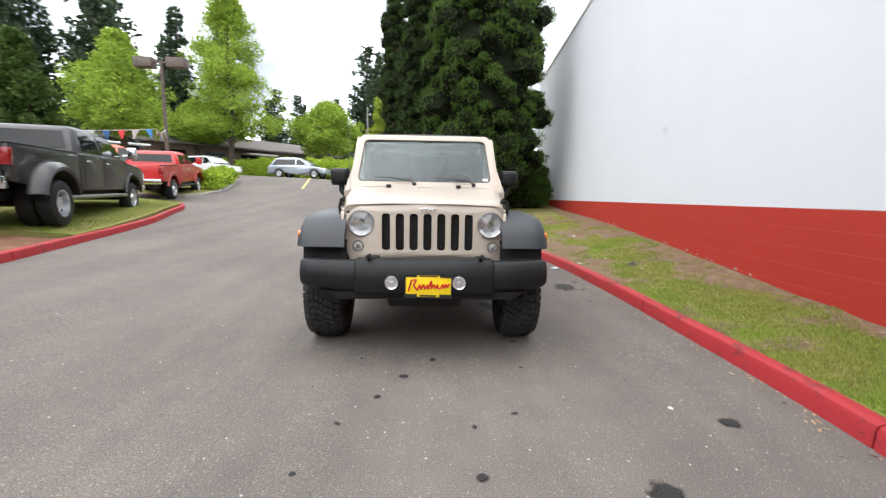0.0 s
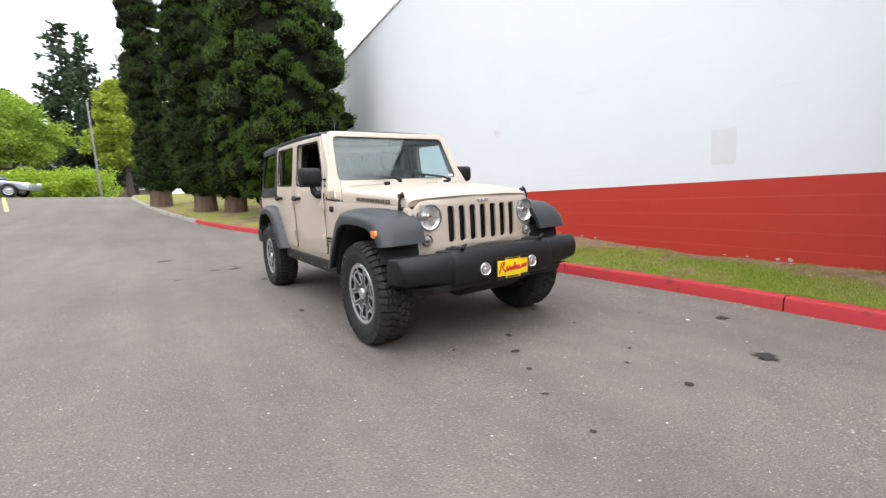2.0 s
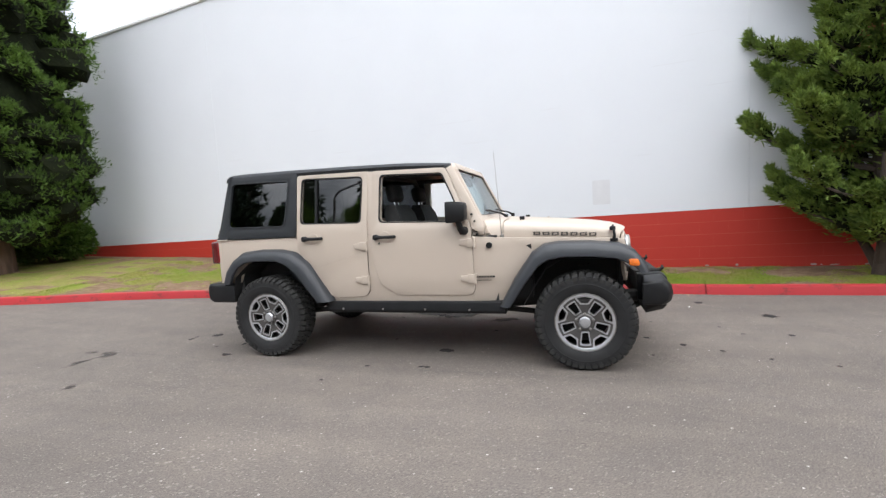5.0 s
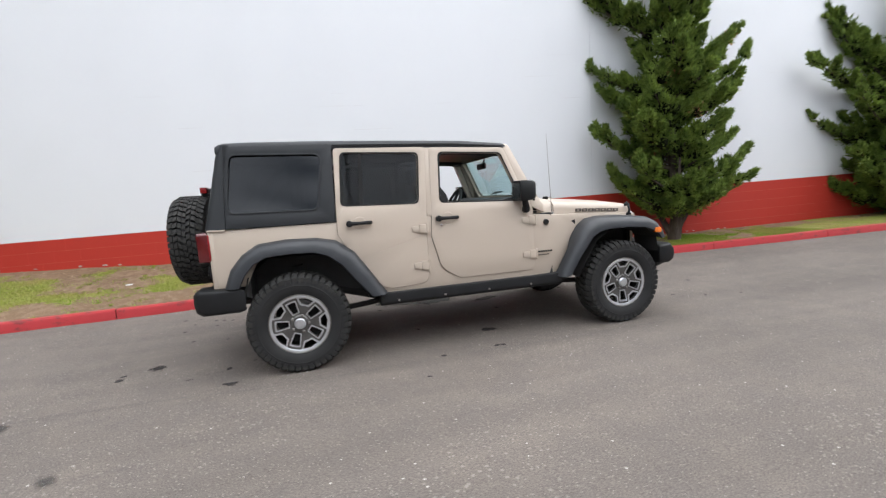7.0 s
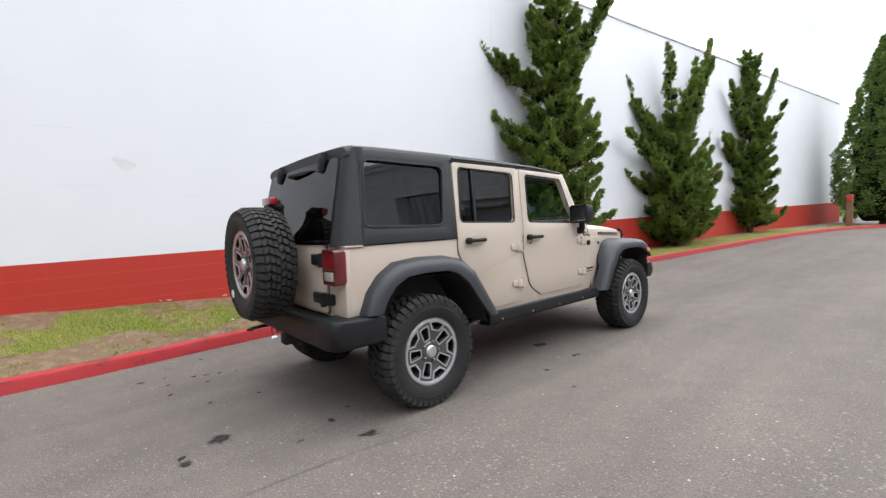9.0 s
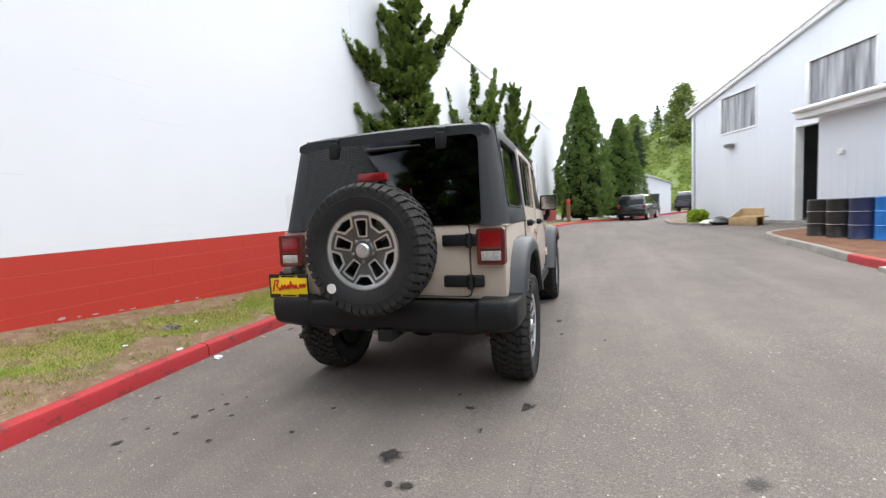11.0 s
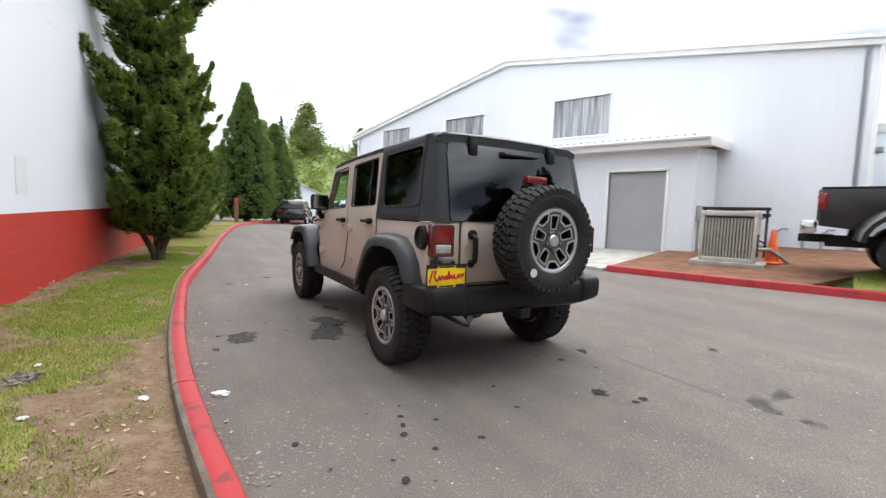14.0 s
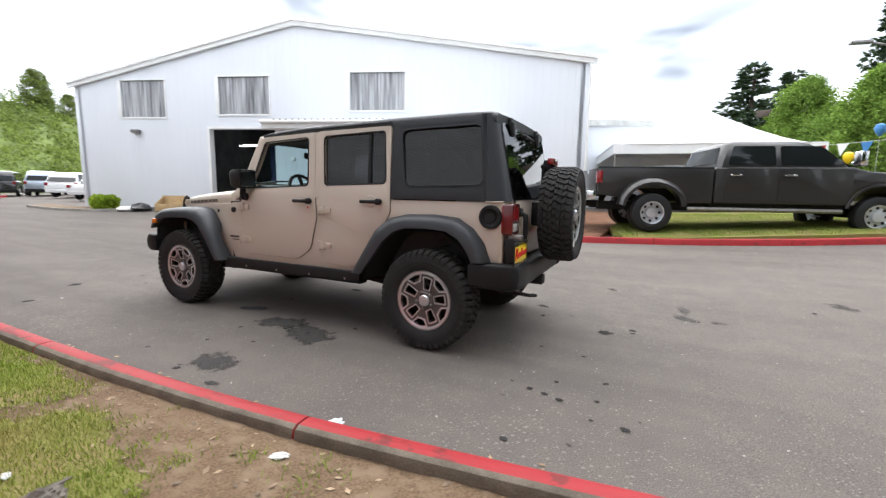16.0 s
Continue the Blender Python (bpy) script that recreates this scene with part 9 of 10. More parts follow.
for args in ((-18.3, 34.6, -112, WHITE_PAINT, "white estate car on the cross street", 4.7, 1.7, 1.85, "suv"), (-9.3, 29.4, -98, SILVER_PAINT, "silver hatchback on the cross street", 4.4, 1.48, 1.75, "wagon"), (-13.6, 16.6, -62, ORANGE_PAINT, "orange off-road car parked behind the red pickup", 4.3, 1.85, 1.85, "suv"),
             (-13.8, 46.5, -95, WHITE_PAINT, "white sedan in the far car park", 4.6, 1.45, 1.8, "sedan"), (-18.0, 47.5, -95, SILVER_PAINT, "silver sedan in the far car park", 4.6, 1.45, 1.8, "sedan"),
             (-9.0, 44.5, -95, WHITE_PAINT, "white sedan in the far car park", 4.6, 1.45, 1.8, "sedan"), (3.0, 33.0, -95, SILVER_PAINT, "silver estate past the end of the wall", 4.6, 1.6, 1.8, "wagon"),
             (-5.0, -27.2, 160, BLACK_PAINT, "black off-road car parked by the conifers", 4.4, 1.75, 1.85, "suv"), (-10.9, -38.5, 150, BLACK_PAINT, "dark off-road car in the far row", 4.5, 1.8, 1.85, "suv"),
             (-12.6, -36.8, 150, SILVER_PAINT, "grey off-road car in the far row", 4.5, 1.8, 1.85, "suv"), (-12.4, -31.5, 130, WHITE_PAINT, "white estate car in the far row", 4.7, 1.65, 1.85, "suv"),
             (-11.2, -25.8, 128, WHITE_PAINT, "white sedan in the far row", 4.7, 1.48, 1.8, "sedan"), (-15.5, -35.5, 150, SILVER_PAINT, "silver estate in the far row", 4.6, 1.6, 1.8, "wagon"),
             (-18.5, -34.5, 150, BLACK_PAINT, "dark estate in the far row", 4.6, 1.6, 1.8, "wagon")):
    road_car(*args, group="parked and passing cars")

# ---- far buildings, posts, bunting ----


def low_building():
    """The long low-roofed block beyond the trees."""
    a, b = Vector((-46, 8.0)), Vector((0.9, 74.4))
    d = (b - a).normalized()
    root = thing("low_building", Matrix.Translation((a.x, a.y, 2.35)) @ Matrix.Rotation(math.atan2(d.y, d.x), 4, "Z"), "long low brown building with a dark shallow roof", "building")
    n = (b - a).length
    wallm = surface("brown_siding", (0.20, 0.15, 0.11), (0.15, 0.11, 0.08), scale=2, rough=0.8)
    roofm = surface("grey_brown_shingles", (0.16, 0.14, 0.125), (0.11, 0.10, 0.09), scale=2, rough=0.9, bump=0.5, bump_scale=10)
    part("wall", box((0, 0, -1.0), (n, 9, 3.0)), wallm, root)
    part("roof", prism([(-1.2, 2.95), (4.5, 4.55), (10.2, 2.95), (10.2, 2.80), (-1.2, 2.80)], "x", -0.8, n + 0.8), roofm, root)
    for k in range(int(n / 4)):
        win = part("window", box((1.0 + 4 * k, -0.04, 1.0), (3.2 + 4 * k, 0.02, 2.3)), GLASS_SOLID, root)
        part("sill", box((0.9 + 4 * k, -0.10, 0.92), (3.3 + 4 * k, 0.02, 1.0)), TRIM_WHITE, win)
    for k in range(4):
        part("porch", box((6 + 13 * k, -1.6, 2.3), (9.5 + 13 * k, 0.0, 2.45)), TRIM_WHITE, root)


low_building()


def far_garage():
    root = thing("garage", pose(-6.1, -34.2, 0.0, 0, 0, 6), "small white garage with its door open", "building")
    part("wall", plate([(-2.2, 0), (2.2, 0), (2.2, 2.9), (0, 3.8), (-2.2, 2.9)], [[(-1.3, 0.02), (1.0, 0.02), (1.0, 2.1), (-1.3, 2.1)]], lambda a, b, d: (a, -d, b), 0.2), WHITE_SHEET, root)
    part("wall", box((-2.2, -6, 0), (-2.0, -0.2, 2.9)), WHITE_SHEET, root)
    part("wall", box((2.0, -6, 0), (2.2, -0.2, 2.9)), WHITE_SHEET, root)
    # darkened back wall stands in for the shade behind the open door
    part("back_wall", box((-2.2, -6.2, 0), (2.2, -6, 2.9)), ROOM_SHADE, root)
    for s in (-1, 1):
        part("roof", prism([(0, 3.8), (s * 2.5, 2.8), (s * 2.5, 2.88), (0, 3.9)], "y", -6.3, 0.2), ROOF_GREY, root)


far_garage()


def lamp_post(x, y, h, label, arm=False, turn=0):
    root = thing("street_lamp", pose(x, y, ground_z(x, y), 0, 0, turn), label, "street lamp")
    brown = surface("brown_post", (0.09, 0.065, 0.05), rough=0.6)
    if arm:
        part("pole", tube([(0, 0, 0), (0, 0, h - 0.4), (0.3, 0, h - 0.1), (1.8, 0, h + 0.25)], [0.09, 0.07, 0.05, 0.04], 10), STEEL, root)
        part("lamp_head", box((1.7, -0.12, h + 0.20), (2.4, 0.12, h + 0.32), 0.03), STEEL, root)
        return
    part("pole", tube([(0, 0, 0), (0, 0, h)], [0.10, 0.075], 10), brown, root)
    part("arm", tube([(-0.6, 0, h - 0.1), (0.6, 0, h - 0.1)], 0.04, 8), brown, root)
    for s in (-1, 1):
        part("lamp_head", box((s * 0.75 - 0.42, -0.25, h - 0.35), (s * 0.75 + 0.42, 0.25, h + 0.10), 0.03), brown, root)


lamp_post(-12.55, 18.3, 5.9, "brown twin-head car park lamp post")
lamp_post(-33.0, 11.6, 6.2, "brown twin-head car park lamp post", turn=70)
lamp_post(-19.2, 13.2, 6.0, "grey curved-arm street lamp", arm=True, turn=-80)


def slim_pole(x, y, h):
    root = thing("pole", pose(x, y, ground_z(x, y)), "slim pale grey pole at the street corner", "pole")
    part("shaft", tube([(0, 0, -0.1), (0, 0, h)], [0.07, 0.045], 10), STEEL, root)
    part("cap", disc("z", 0.06, h - 0.01, h + 0.05, seg=12, bevel=0.01), STEEL, root)


slim_pole(-4.5, 30.5, 5.6)


def wood_post(x, y):
    root = thing("timber_post", pose(x, y, verge_z(x, y) - 0.03), "brown timber post with a small red sign", "post")
    part("post", box((-0.11, -0.11, -0.1), (0.11, 0.11, 1.45), 0.015), surface("weathered_timber", (0.22, 0.11, 0.06), (0.15, 0.08, 0.05), scale=6, rough=0.8, stretch=(1, 1, 0.2)), root)
    part("sign", box((-0.10, 0.11, 1.10), (0.10, 0.13, 1.38), 0.004), surface("red_sign", (0.5, 0.03, 0.02), rough=0.4), root)


wood_post(-0.38, -21.6)


def bunting(p, q, n, sag, seed):
    """A string of small pennants."""
    rnd = random.Random(seed)
    root = thing("bunting", pose(0, 0, 0), "string of red, white and blue pennants over the trucks", "bunting")
    a, b = Vector(p), Vector(q)
    pts = [a.lerp(b, k / 24) - Vector((0, 0, sag * 4 * (k / 24) * (1 - k / 24))) for k in range(25)]
    part("cord", tube(pts, 0.008, 5), WHITE_PAPER, root)
    tones = [FLAG_RED, WHITE_PAPER, FLAG_BLUE]
    d = (b - a).normalized()
    for k in range(n):
        t = (k + 0.5) / n
        c = a.lerp(b, t) - Vector((0, 0, sag * 4 * t * (1 - t)))
        tw = Vector((rnd.uniform(-0.1, 0.1), rnd.uniform(-0.1, 0.1), 0))
        bm = bmesh.new()
        u, w = d * 0.13, Vector((-d.y, d.x, 0)) * 0.004
        tip = c - Vector((0, 0, 0.36)) + tw
        f = [bm.verts.new(v) for v in (c - u + w, c + u + w, tip + w)]
        g = [bm.verts.new(v) for v in (c - u - w, c + u - w, tip - w)]
        bm.faces.new(f)
        bm.faces.new(g[::-1])
        for i in range(3):
            bm.faces.new((f[i], g[i], g[(i + 1) % 3], f[(i + 1) % 3]))
        part("pennant", bm, tones[k % 3], root, smooth=0)


FLAG_RED = surface("red_pennant", (0.55, 0.03, 0.03), rough=0.6)
FLAG_BLUE = surface("blue_pennant", (0.05, 0.22, 0.50), rough=0.6)
bunting((-13.0, 8.6, 2.75), (-10.4, 13.9, 3.35), 12, 0.12, 1)
bunting((-10.4, 13.9, 3.35), (-12.5, 18.2, 3.9), 9, 0.15, 2)


def balloon(x, y, z, colour, label):
    root = thing("balloon", pose(x, y, z), label, "balloon")
    part("skin", lathe([(0.0, -0.20), (0.03, -0.19), (0.10, -0.10), (0.14, 0.02), (0.12, 0.11), (0.06, 0.16), (0.0, 0.17)], "z", 20), colour, root)
    part("string", tube([(0, 0, -0.2), (0.03, 0, -0.8), (0, 0, ground_z(x, y) - z)], 0.004, 4), WHITE_PAPER, root)


balloon(-13.2, 10.2, 3.2, FLAG_BLUE, "blue balloon tied over the parked cars")
balloon(-13.6, 9.7, 2.45, YELLOW, "yellow balloon tied over the parked cars")


# ---- marks and litter on the ground ----
def stain(x, y, r, seed, material, stretch=1.0, turn=0.0, name="oil_stain", label="small dark oil drip on the asphalt"):
    """A mark soaked into the paving: a thin disc that follows the ground, one unit to its rim."""
    up = 0.0055 if material is OIL else 0.004 + 0.0001 * (seed % 9)
    q, s = r * 1.35 * stretch, r * 1.35
    bm = bmesh.new()
    rows = []
    for k in range(1, 5):
        ring = []
        for j in range(28):
            a = 2 * math.pi * j / 28
            u, v = math.cos(a) * k / 4, math.sin(a) * k / 4
            wx = x + u * q * math.cos(turn) - v * s * math.sin(turn)
            wy = y + u * q * math.sin(turn) + v * s * math.cos(turn)
            ring.append(bm.verts.new((u, v, ground_z(wx, wy) - ground_z(x, y))))
        rows.append(ring)
    bm.faces.new(rows[0])
    for lo, hi in zip(rows, rows[1:]):
        for j in range(28):
            bm.faces.new((lo[j], hi[j], hi[(j + 1) % 28], lo[(j + 1) % 28]))
    ob = part(name, bm, material, None, smooth=0)
    ob.matrix_world = Matrix.Translation((x, y, ground_z(x, y) + up)) @ Matrix.Rotation(turn, 4, "Z") @ Matrix.Diagonal((q, s, 1.0, 1.0))
    tagged(ob, label, "stain", "oil drips", kind="structure")


DRIPS = [(-0.43, -0.54), (0.07, -0.57), (-0.12, -0.84), (-0.67, -0.98), (-0.26, -1.11), (0.5, -1.31), (0.27, -1.44), (0.26, -1.82), (-0.54, -1.79), (-0.43, -1.4), (0.67, -0.71),
         (1.13, 3.86), (1.2, 4.05), (1.16, 3.95), (0.84, 4.28), (0.96, 3.99), (1.12, 4.26), (-0.53, 3.56), (-0.41, 3.38), (0.42, 4.08), (0.35, 3.75), (-0.96, 1.36), (-0.97, 1.31), (-1.01, 1.85), (1.74, 3.88),
         (-1.4, 2.06), (-0.35, 4.39), (0.72, -0.2), (1.3, -0.9), (-1.66, 5.99), (1.5, 1.3), (0.2, 0.9), (-0.2, 1.9)]
for k, (x, y) in enumerate(DRIPS):
    stain(x, y, 0.018 + 0.012 * ((k * 7) % 5) / 4, k + 1, OIL, 1.0 + 0.5 * ((k * 3) % 4) / 3, k * 1.3)
for k, (x, y, r, st, tn) in enumerate(((-0.27, 4.17, 0.085, 1.3, 0.3), (-0.44, 4.39, 0.055, 1.1, 0.9), (1.0, -1.93, 0.095, 1.25, 0.2), (1.62, -1.42, 0.06, 1.2, 0.1), (-0.84, 3.49, 0.085, 1.4, 0.6), (-0.70, 3.82, 0.06, 1.5, 0.2), (-0.50, 1.28, 0.075, 1.4, 1.2))):
    stain(x, y, r * 0.9, 60 + k, OIL, st, tn, label="dark splashed oil stain on the asphalt")
for k, (x, y, r, st, tn) in enumerate(((1.77, 1.76, 0.17, 1.25, 1.2), (1.0, 1.9, 0.23, 1.6, 1.1), (0.88, 1.45, 0.19, 1.6, 1.9), (0.66, 0.86, 0.09, 2.2, 1.9), (2.0, 2.05, 0.035, 2.2, 1.7), (-1.07, 4.82, 0.10, 2.0, 0.9), (-1.35, 4.84, 0.08, 2.2, 0.3),
                                       (-0.99, 5.04, 0.09, 1.9, 2.0), (-1.9, 4.1, 0.07, 1.9, 0.6), (-2.0, 6.3, 0.12, 1.8, 0.4))):
    stain(x, y, r, 80 + k, DAMP if k < 5 else DAMP_SOFT, st, tn, name="damp_stain", label="soft-edged damp stain on the asphalt")


spatter = random.Random(17)
for k in range(18):
    cx, cy = ((1.75, 1.75), (1.0, 1.85), (1.3, 4.0))[k % 3]
    stain(cx + spatter.gauss(0, 0.22), cy + spatter.gauss(0, 0.35), 0.012 + 0.014 * spatter.random(), 140 + k, OIL if k % 2 else DAMP_SOFT, 1.0 + spatter.random(), spatter.uniform(0, 3))


def seam(points, w, label, seed):
    """An old joint in the paving, filled and slightly ragged."""
    rnd = random.Random(seed)
    line = smooth_line(points, 0.12)
    bm = bmesh.new()
    prev = None
    for p in line:
        q = w * rnd.uniform(0.5, 1.5)
        x = p.x + rnd.uniform(-0.008, 0.008)
        pair = [bm.verts.new((x - q, p.y, ground_z(x, p.y) + 0.003)), bm.verts.new((x + q, p.y, ground_z(x, p.y) + 0.003))]
        if prev:
            bm.faces.new((prev[0], prev[1], pair[1], pair[0]))
        prev = pair
    tagged(part("paving_seam", bm, DAMP_FAINT, None, smooth=0), label, "seam", kind="structure")


seam([(-0.97, -9.0), (-0.96, -5.0), (-0.96, -1.8), (-0.97, -0.8), (-1.03, 0.0), (-1.05, 1.9), (-1.08, 3.2), (-0.99, 4.1), (-0.98, 7.0), (-1.3, 11.0)], 0.003, "thin dark lengthwise paving joint", 4)


def yellow_line():
    bm = bmesh.new()
    p, q = Vector((-6.75, 20.5)), Vector((-8.2, 27.6))
    s = Vector((q.y - p.y, p.x - q.x)).normalized() * 0.06
    rows = [[bm.verts.new((*(p.lerp(q, k / 8) + e), ground_z(*(p.lerp(q, k / 8))) + 0.014)) for e in (s, -s)] for k in range(9)]
    for a, b in zip(rows, rows[1:]):
        bm.faces.new((a[0], a[1], b[1], b[0]))
    tagged(part("road_marking", bm, surface("faded_yellow_paint", (0.62, 0.48, 0.16), rough=0.8, bump=0.3), None), "faded yellow centre line up the slope", "road marking", kind="structure")


yellow_line()


def crumple(name, x, y, z, size, material, label, category, seed):
    bm = bmesh.new()
    bmesh.ops.create_icosphere(bm, subdivisions=3, radius=1)
    for v in bm.verts:
        n = noise.noise(v.co * 2.2 + Vector((seed, 0, 0))) * 0.55 + noise.noise(v.co * 5 + Vector((0, seed, 0))) * 0.3
        v.co *= 1 + n
        v.co = Vector((v.co.x * size[0], v.co.y * size[1], max(v.co.z, -0.5) * size[2]))
    solid(name, bm, material, pose(x, y, z, 0, 0, seed * 40), label, category, smooth=20)


CARD = surface("blue_white_wrapper", (0.55, 0.65, 0.72), (0.7, 0.72, 0.74), scale=12, rough=0.6)
crumple("paper_scrap", 2.44, 3.10, verge_z(2.44, 3.10) + 0.008, (0.036, 0.024, 0.009), WHITE_PAPER, "crumpled white paper on the bare soil", "litter", 3)
crumple("wrapper", 2.03, 3.05, 0.012, (0.050, 0.032, 0.014), CARD, "flattened pale blue wrapper by the kerb", "litter", 4)
crumple("paper_scrap", 2.92, 3.27, verge_z(2.92, 3.27) + 0.012, (0.022, 0.015, 0.008), WHITE_PAPER, "small white paper scrap in the grass", "litter", 5)
crumple("paper_scrap", 3.06, 2.36, verge_z(3.06, 2.36) + 0.01, (0.022, 0.015, 0.008), WHITE_PAPER, "small white paper scrap in the grass", "litter", 6)
crumple("paper_scrap", 3.25, 5.72, verge_z(3.25, 5.72) + 0.008, (0.045, 0.03, 0.010), WHITE_PAPER, "crumpled white paper on the verge", "litter", 7)
crumple("paper_scrap", 1.39, -1.26, 0.004, (0.012, 0.01, 0.006), WHITE_PAPER, "tiny white scrap on the asphalt", "litter", 8)


def rotten_lump(x, y):
    """A knot of grey, splintered wood lying half sunk in the turf."""
    rnd = random.Random(9)
    root = thing("broken_branch", pose(x, y, verge_z(x, y) - 0.01, 0, 0, 20), "grey rotten splintered wood lump in the grass", "wood")
    wood = surface("grey_rotten_wood", (0.27, 0.24, 0.21), (0.10, 0.085, 0.07), scale=22, rough=0.95, bump=1.0, bump_scale=40, stretch=(0.3, 1, 1))
    bm = bmesh.new()
    bmesh.ops.create_icosphere(bm, subdivisions=4, radius=1)
    for v in bm.verts:
        n = 0.35 * noise.noise(v.co * 2.1) + 0.28 * noise.noise(Vector((v.co.x * 2, v.co.y * 7, v.co.z * 7))) + 0.12 * noise.noise(v.co * 13)
        v.co = Vector((v.co.x * 0.080, v.co.y * 0.060, max(v.co.z, -0.4) * 0.060)) * (1 + n)
    part("lump", bm, wood, root, smooth=15)
    for k in range(9):
        a = rnd.uniform(-0.5, 0.5) + (math.pi if k % 2 else 0)
        c, d = Vector((rnd.uniform(-0.05, 0.05), rnd.uniform(-0.05, 0.05), rnd.uniform(0.02, 0.055))), Vector((math.cos(a), math.sin(a), rnd.uniform(-0.15, 0.25)))
        part("splinter", tube([c, c + d * 0.05, c + d * rnd.uniform(0.06, 0.10)], [0.012, 0.009, 0.003], 5), wood, root, smooth=10)


rotten_lump(3.08, 2.67)


def kerb_debris():
    """Dead leaves and grit gathered along the kerb's foot."""
    rng = np.random.default_rng(8)
    n = 300
    y = rng.uniform(-2, 8, n)
    x = np.array([lerp_table(KERB_TABLE, v) for v in y]) - np.abs(rng.normal(0, 0.07, n)) - 0.012
    c = np.stack([x, y, np.full(n, 0.006)], 1)
    ang = rng.uniform(0, 6.28, n)
    ln = rng.uniform(0.005, 0.024, n)[:, None]
    d = np.stack([np.cos(ang), np.sin(ang), rng.uniform(-0.1, 0.25, n)], 1)
    s = np.stack([-np.sin(ang), np.cos(ang), rng.uniform(-0.2, 0.2, n)], 1)
    quad = np.stack([c - d * ln, c + s * ln * 0.5, c + d * ln, c - s * ln * 0.5], 1).reshape(-1, 3)
    quad[:, 2] = np.maximum(quad[:, 2], 0.003)
    ob = raw_mesh("kerb_litter", quad, 4, surface("dry_leaf", (0.36, 0.25, 0.15), (0.22, 0.15, 0.09), scale=20, rough=0.9, island=0.4), None)
    tagged(ob, "dry leaves and grit along the kerb", "leaf litter", kind="stuff")


kerb_debris()


def bare(rng, y0=-3.0, y1=8.0, limit=-0.02):
    """A random place on the verge where no turf grows."""
    while True:
        y = rng.uniform(y0, y1)
        k, w = lerp_table(KERB_TABLE, y) + 0.18, WALL_X + WALL_SLOPE * y - 0.03
        x = k + (w - k) * rng.uniform()
        if grass_cover(x, y) < limit:
            return x, y


def soil_litter():
    """Dead leaves, chips and crumbs of earth strewn over the bare verge."""
    rng = np.random.default_rng(18)
    n = 1500
    spots = [bare(rng, limit=0.12) for _ in range(n)]
    c = np.array([(x, y, verge_z(x, y) + 0.006) for x, y in spots])
    ang = rng.uniform(0, 6.28, n)
    ln = rng.uniform(0.005, 0.024, n)[:, None]
    d = np.stack([np.cos(ang), np.sin(ang), rng.uniform(-0.1, 0.35, n)], 1)
    s = np.stack([-np.sin(ang), np.cos(ang), rng.uniform(-0.3, 0.3, n)], 1)
    quad = np.stack([c - d * ln, c + s * ln * 0.5, c + d * ln, c - s * ln * 0.5], 1).reshape(-1, 3)
    ob = raw_mesh("soil_litter", quad, 4, surface("dead_leaf_bits", (0.34, 0.25, 0.16), (0.16, 0.115, 0.08), scale=20, rough=0.9, island=0.5), None)
    tagged(ob, "dead leaf bits strewn over the bare soil", "leaf litter", kind="stuff")


soil_litter()


def weeds():
    """Small tufts of weed and grass that come up through the bare soil."""
    rng = np.random.default_rng(28)
    tris = []
    for _ in range(150):
        x, y = bare(rng, -2.0, 8.0)
        size = rng.uniform(0.015, 0.06)
        for _ in range(int(rng.uniform(15, 60))):
            px, py = x + rng.normal() * size, y + rng.normal() * size
            a, h, lean = rng.uniform(0, 6.28), rng.uniform(0.012, 0.04), rng.uniform(0.3, 1.2)
            p = np.array((px, py, verge_z(px, py) - 0.003))
            w = np.array((-math.sin(a), math.cos(a), 0)) * 0.003
            tris += [p - w, p + w, p + np.array((math.cos(a) * h * lean, math.sin(a) * h * lean, h))]
    ob = raw_mesh("weed_tufts", np.array(tris), 3, GRASS, None)
    tagged(ob, "small weed tufts in the bare soil", "grass", kind="stuff")


weeds()


def lawn(name, n, place, green, label, seed, tall=0.028):
    """Single blades, sparse where the soil is bare."""
    rng = np.random.default_rng(seed)
    pts = np.array([p for p in (place(rng) for _ in range(n)) if p is not None])
    m = len(pts)
    ang = rng.uniform(0, 6.283, m)
    lean = rng.uniform(0.1, 0.9, m)[:, None]
    d = np.stack([np.cos(ang), np.sin(ang), np.zeros(m)], 1)
    h = tall * rng.uniform(0.45, 1.5, m)[:, None]
    w = np.stack([-np.sin(ang), np.cos(ang), np.zeros(m)], 1) * 0.0027
    tip = pts + d * h * lean + np.array([0, 0, 1]) * h
    tri = np.stack([pts - w, pts + w, tip], 1).reshape(-1, 3)
    ob = raw_mesh(name, tri, 3, green, None)
    return tagged(ob, label, "grass", kind="stuff")


def verge_spot(rng):
    y = -6.5 + 16 * rng.uniform() if rng.uniform() < 0.85 else rng.uniform(-16, 18)
    k, w = lerp_table(KERB_TABLE, y) + 0.17, WALL_X + WALL_SLOPE * y - 0.02
    x = k + (w - k) * rng.uniform()
    if grass_cover(x, y) + rng.uniform(-0.3, 0.25) < 0:
        return None
    return (x, y, verge_z(x, y) - 0.004)


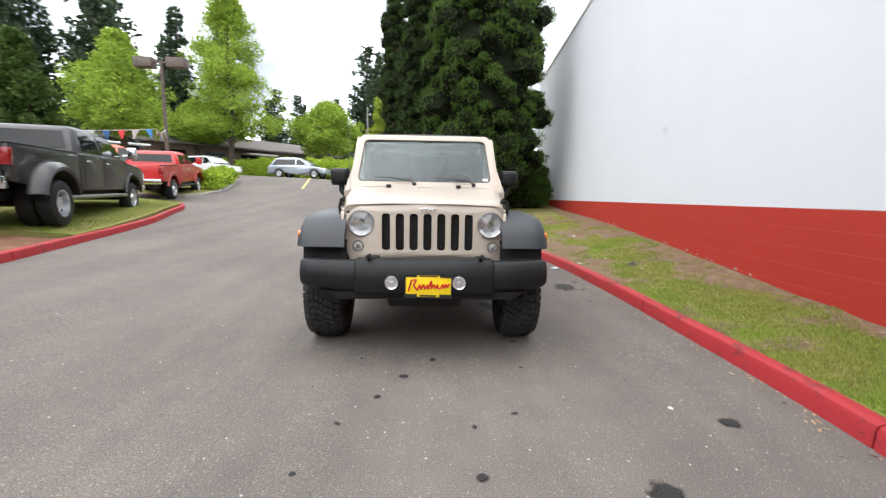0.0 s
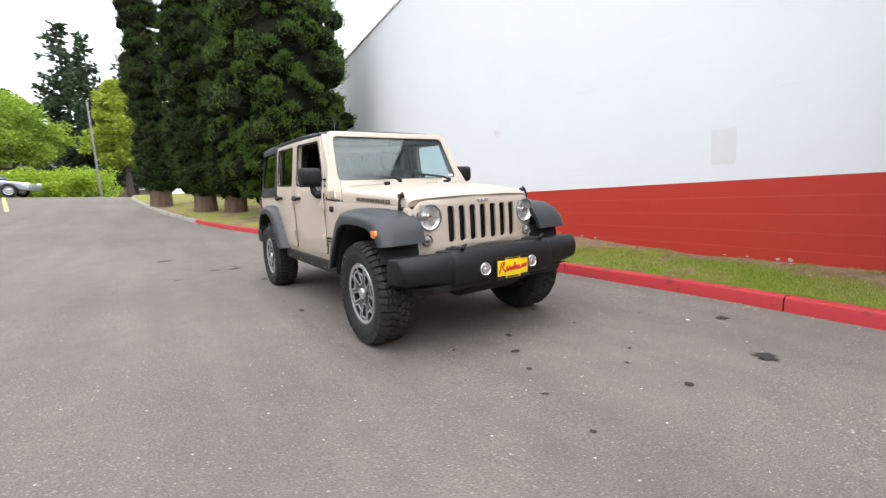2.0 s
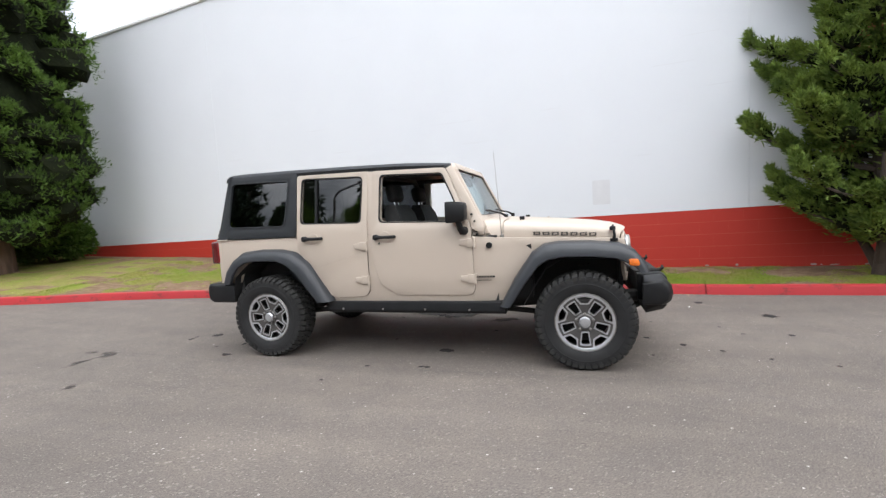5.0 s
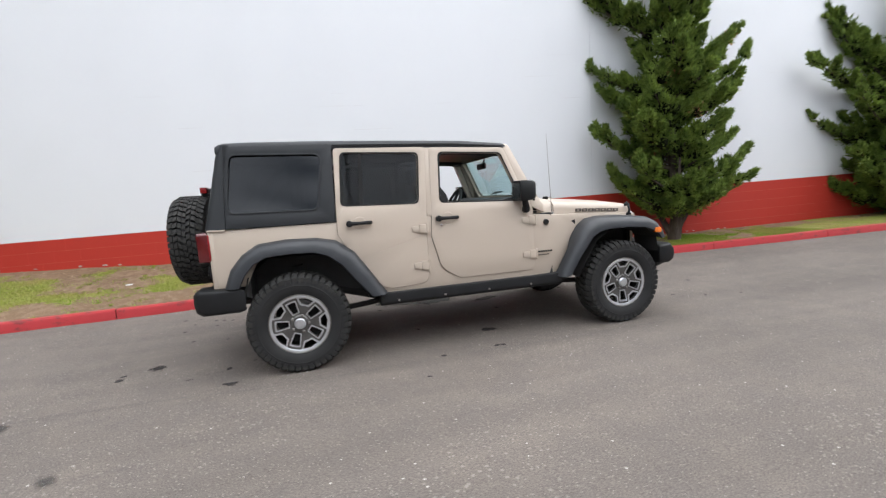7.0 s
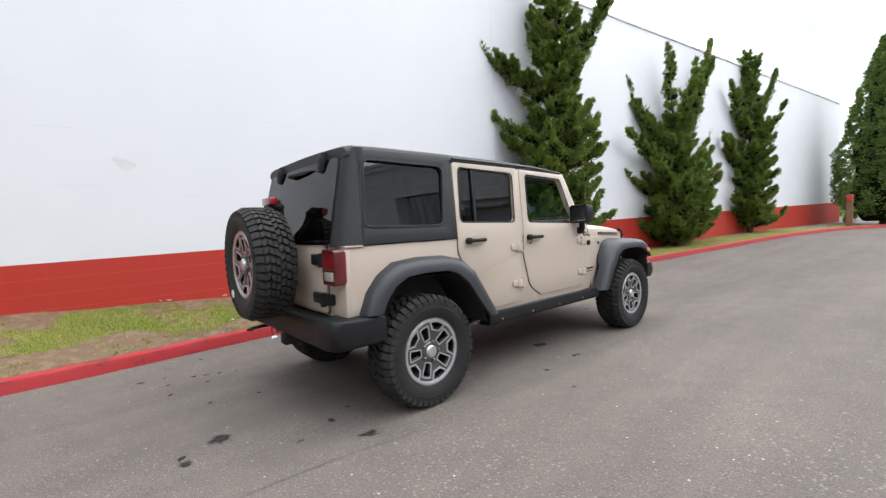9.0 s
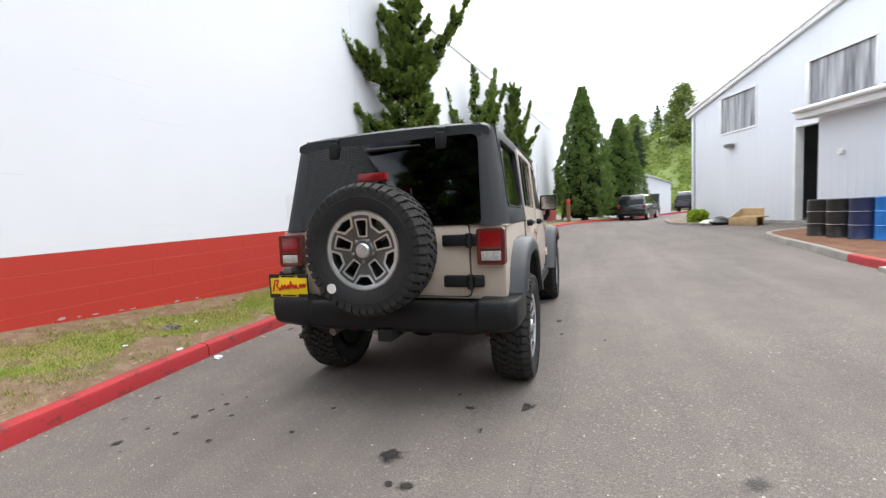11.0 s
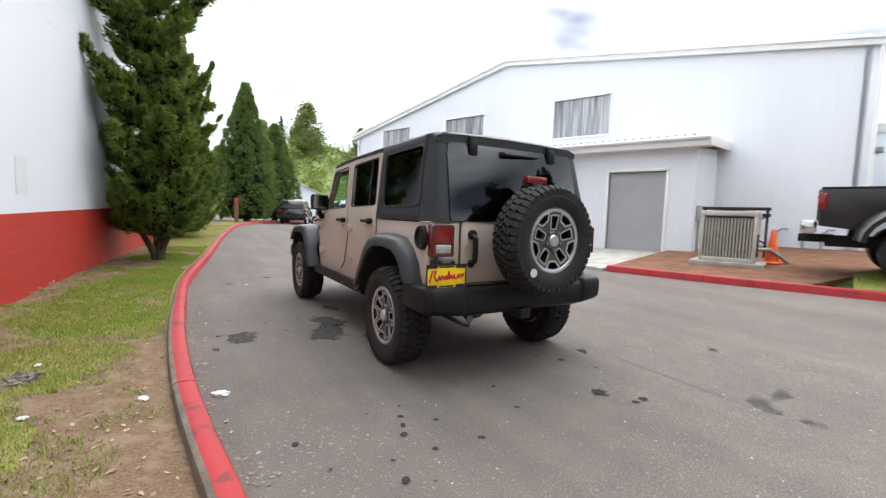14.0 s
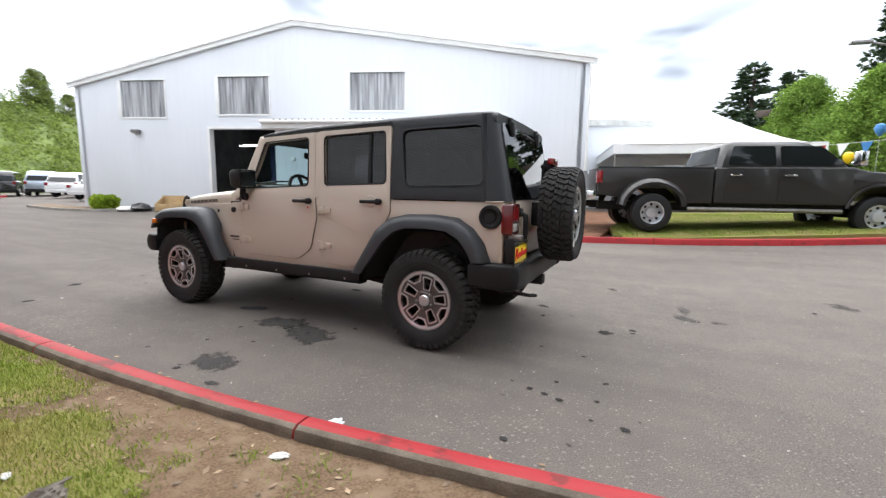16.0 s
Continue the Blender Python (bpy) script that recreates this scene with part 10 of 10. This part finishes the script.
lawn("verge_grass", 380000, verge_spot, GRASS, "short patchy grass on the verge", 3, 0.023)


def island_spot(rng):
    y = rng.uniform(3.75, 10.6)
    x = rng.uniform(-12.0, -5.3)
    k = lerp_table(sorted((p.y, p.x) for p in KERB_WEST if p.y < 10.2), y) - 0.2
    if x > k:
        return None
    return (x, y, ground_z(x, y) + 0.105 + 0.07 * min(max((-x - 5.9) / 0.7, 0), 1))


lawn("island_grass", 70000, island_spot, leafy("lawn_blades", (0.14, 0.23, 0.03), (0.21, 0.23, 0.055), 0.7), "mown green grass under the parked truck", 4, 0.045)


# ---- painted blocks of the east wall's red band ----
def red_blocks():
    tall, long, gap = 0.2, 0.405, 0.0025
    near = box((-0.0012, 0, 0), (0.02, long - 0.0012, tall - 0.006))
    shared = bpy.data.meshes.new("block")
    near.to_mesh(shared)
    near.free()
    shared.materials.append(RED_BLOCK)
    tilt = Matrix.Rotation(math.atan(-0.0155), 4, "X")
    far = []
    for c in range(6):
        s = -28.9 + (0.2 if c % 2 else 0.0)
        while s < 19.0:
            z = wall_band(s) - (c + 1) * tall
            if -8.2 < s < 10.2 and z > -0.12:
                ob = new("block", shared)
                ob.parent = WALL_ROOT
                ob.matrix_local = Matrix.Translation((0.0002 * ((c * 7 + int(s * 5)) % 5) - 0.0004, s, z + gap / 2)) @ tilt
            elif z > -0.2:
                far.append((s, z))
            s += long
    bm = bmesh.new()
    for s, z in far:
        add_box(bm, (-0.0012, s, z + gap / 2), (0.02, s + long - 0.0012, z + tall - gap / 2))
    part("far_blocks", bm, RED_BLOCK, WALL_ROOT, smooth=0)["kind"] = "stuff"


def add_box(bm, lo, hi):
    v = [bm.verts.new((x, y, z)) for x in (lo[0], hi[0]) for y in (lo[1], hi[1]) for z in (lo[2], hi[2])]
    for f in ((0, 1, 3, 2), (4, 6, 7, 5), (0, 4, 5, 1), (2, 3, 7, 6), (0, 2, 6, 4), (1, 5, 7, 3)):
        bm.faces.new([v[k] for k in f])


red_blocks()
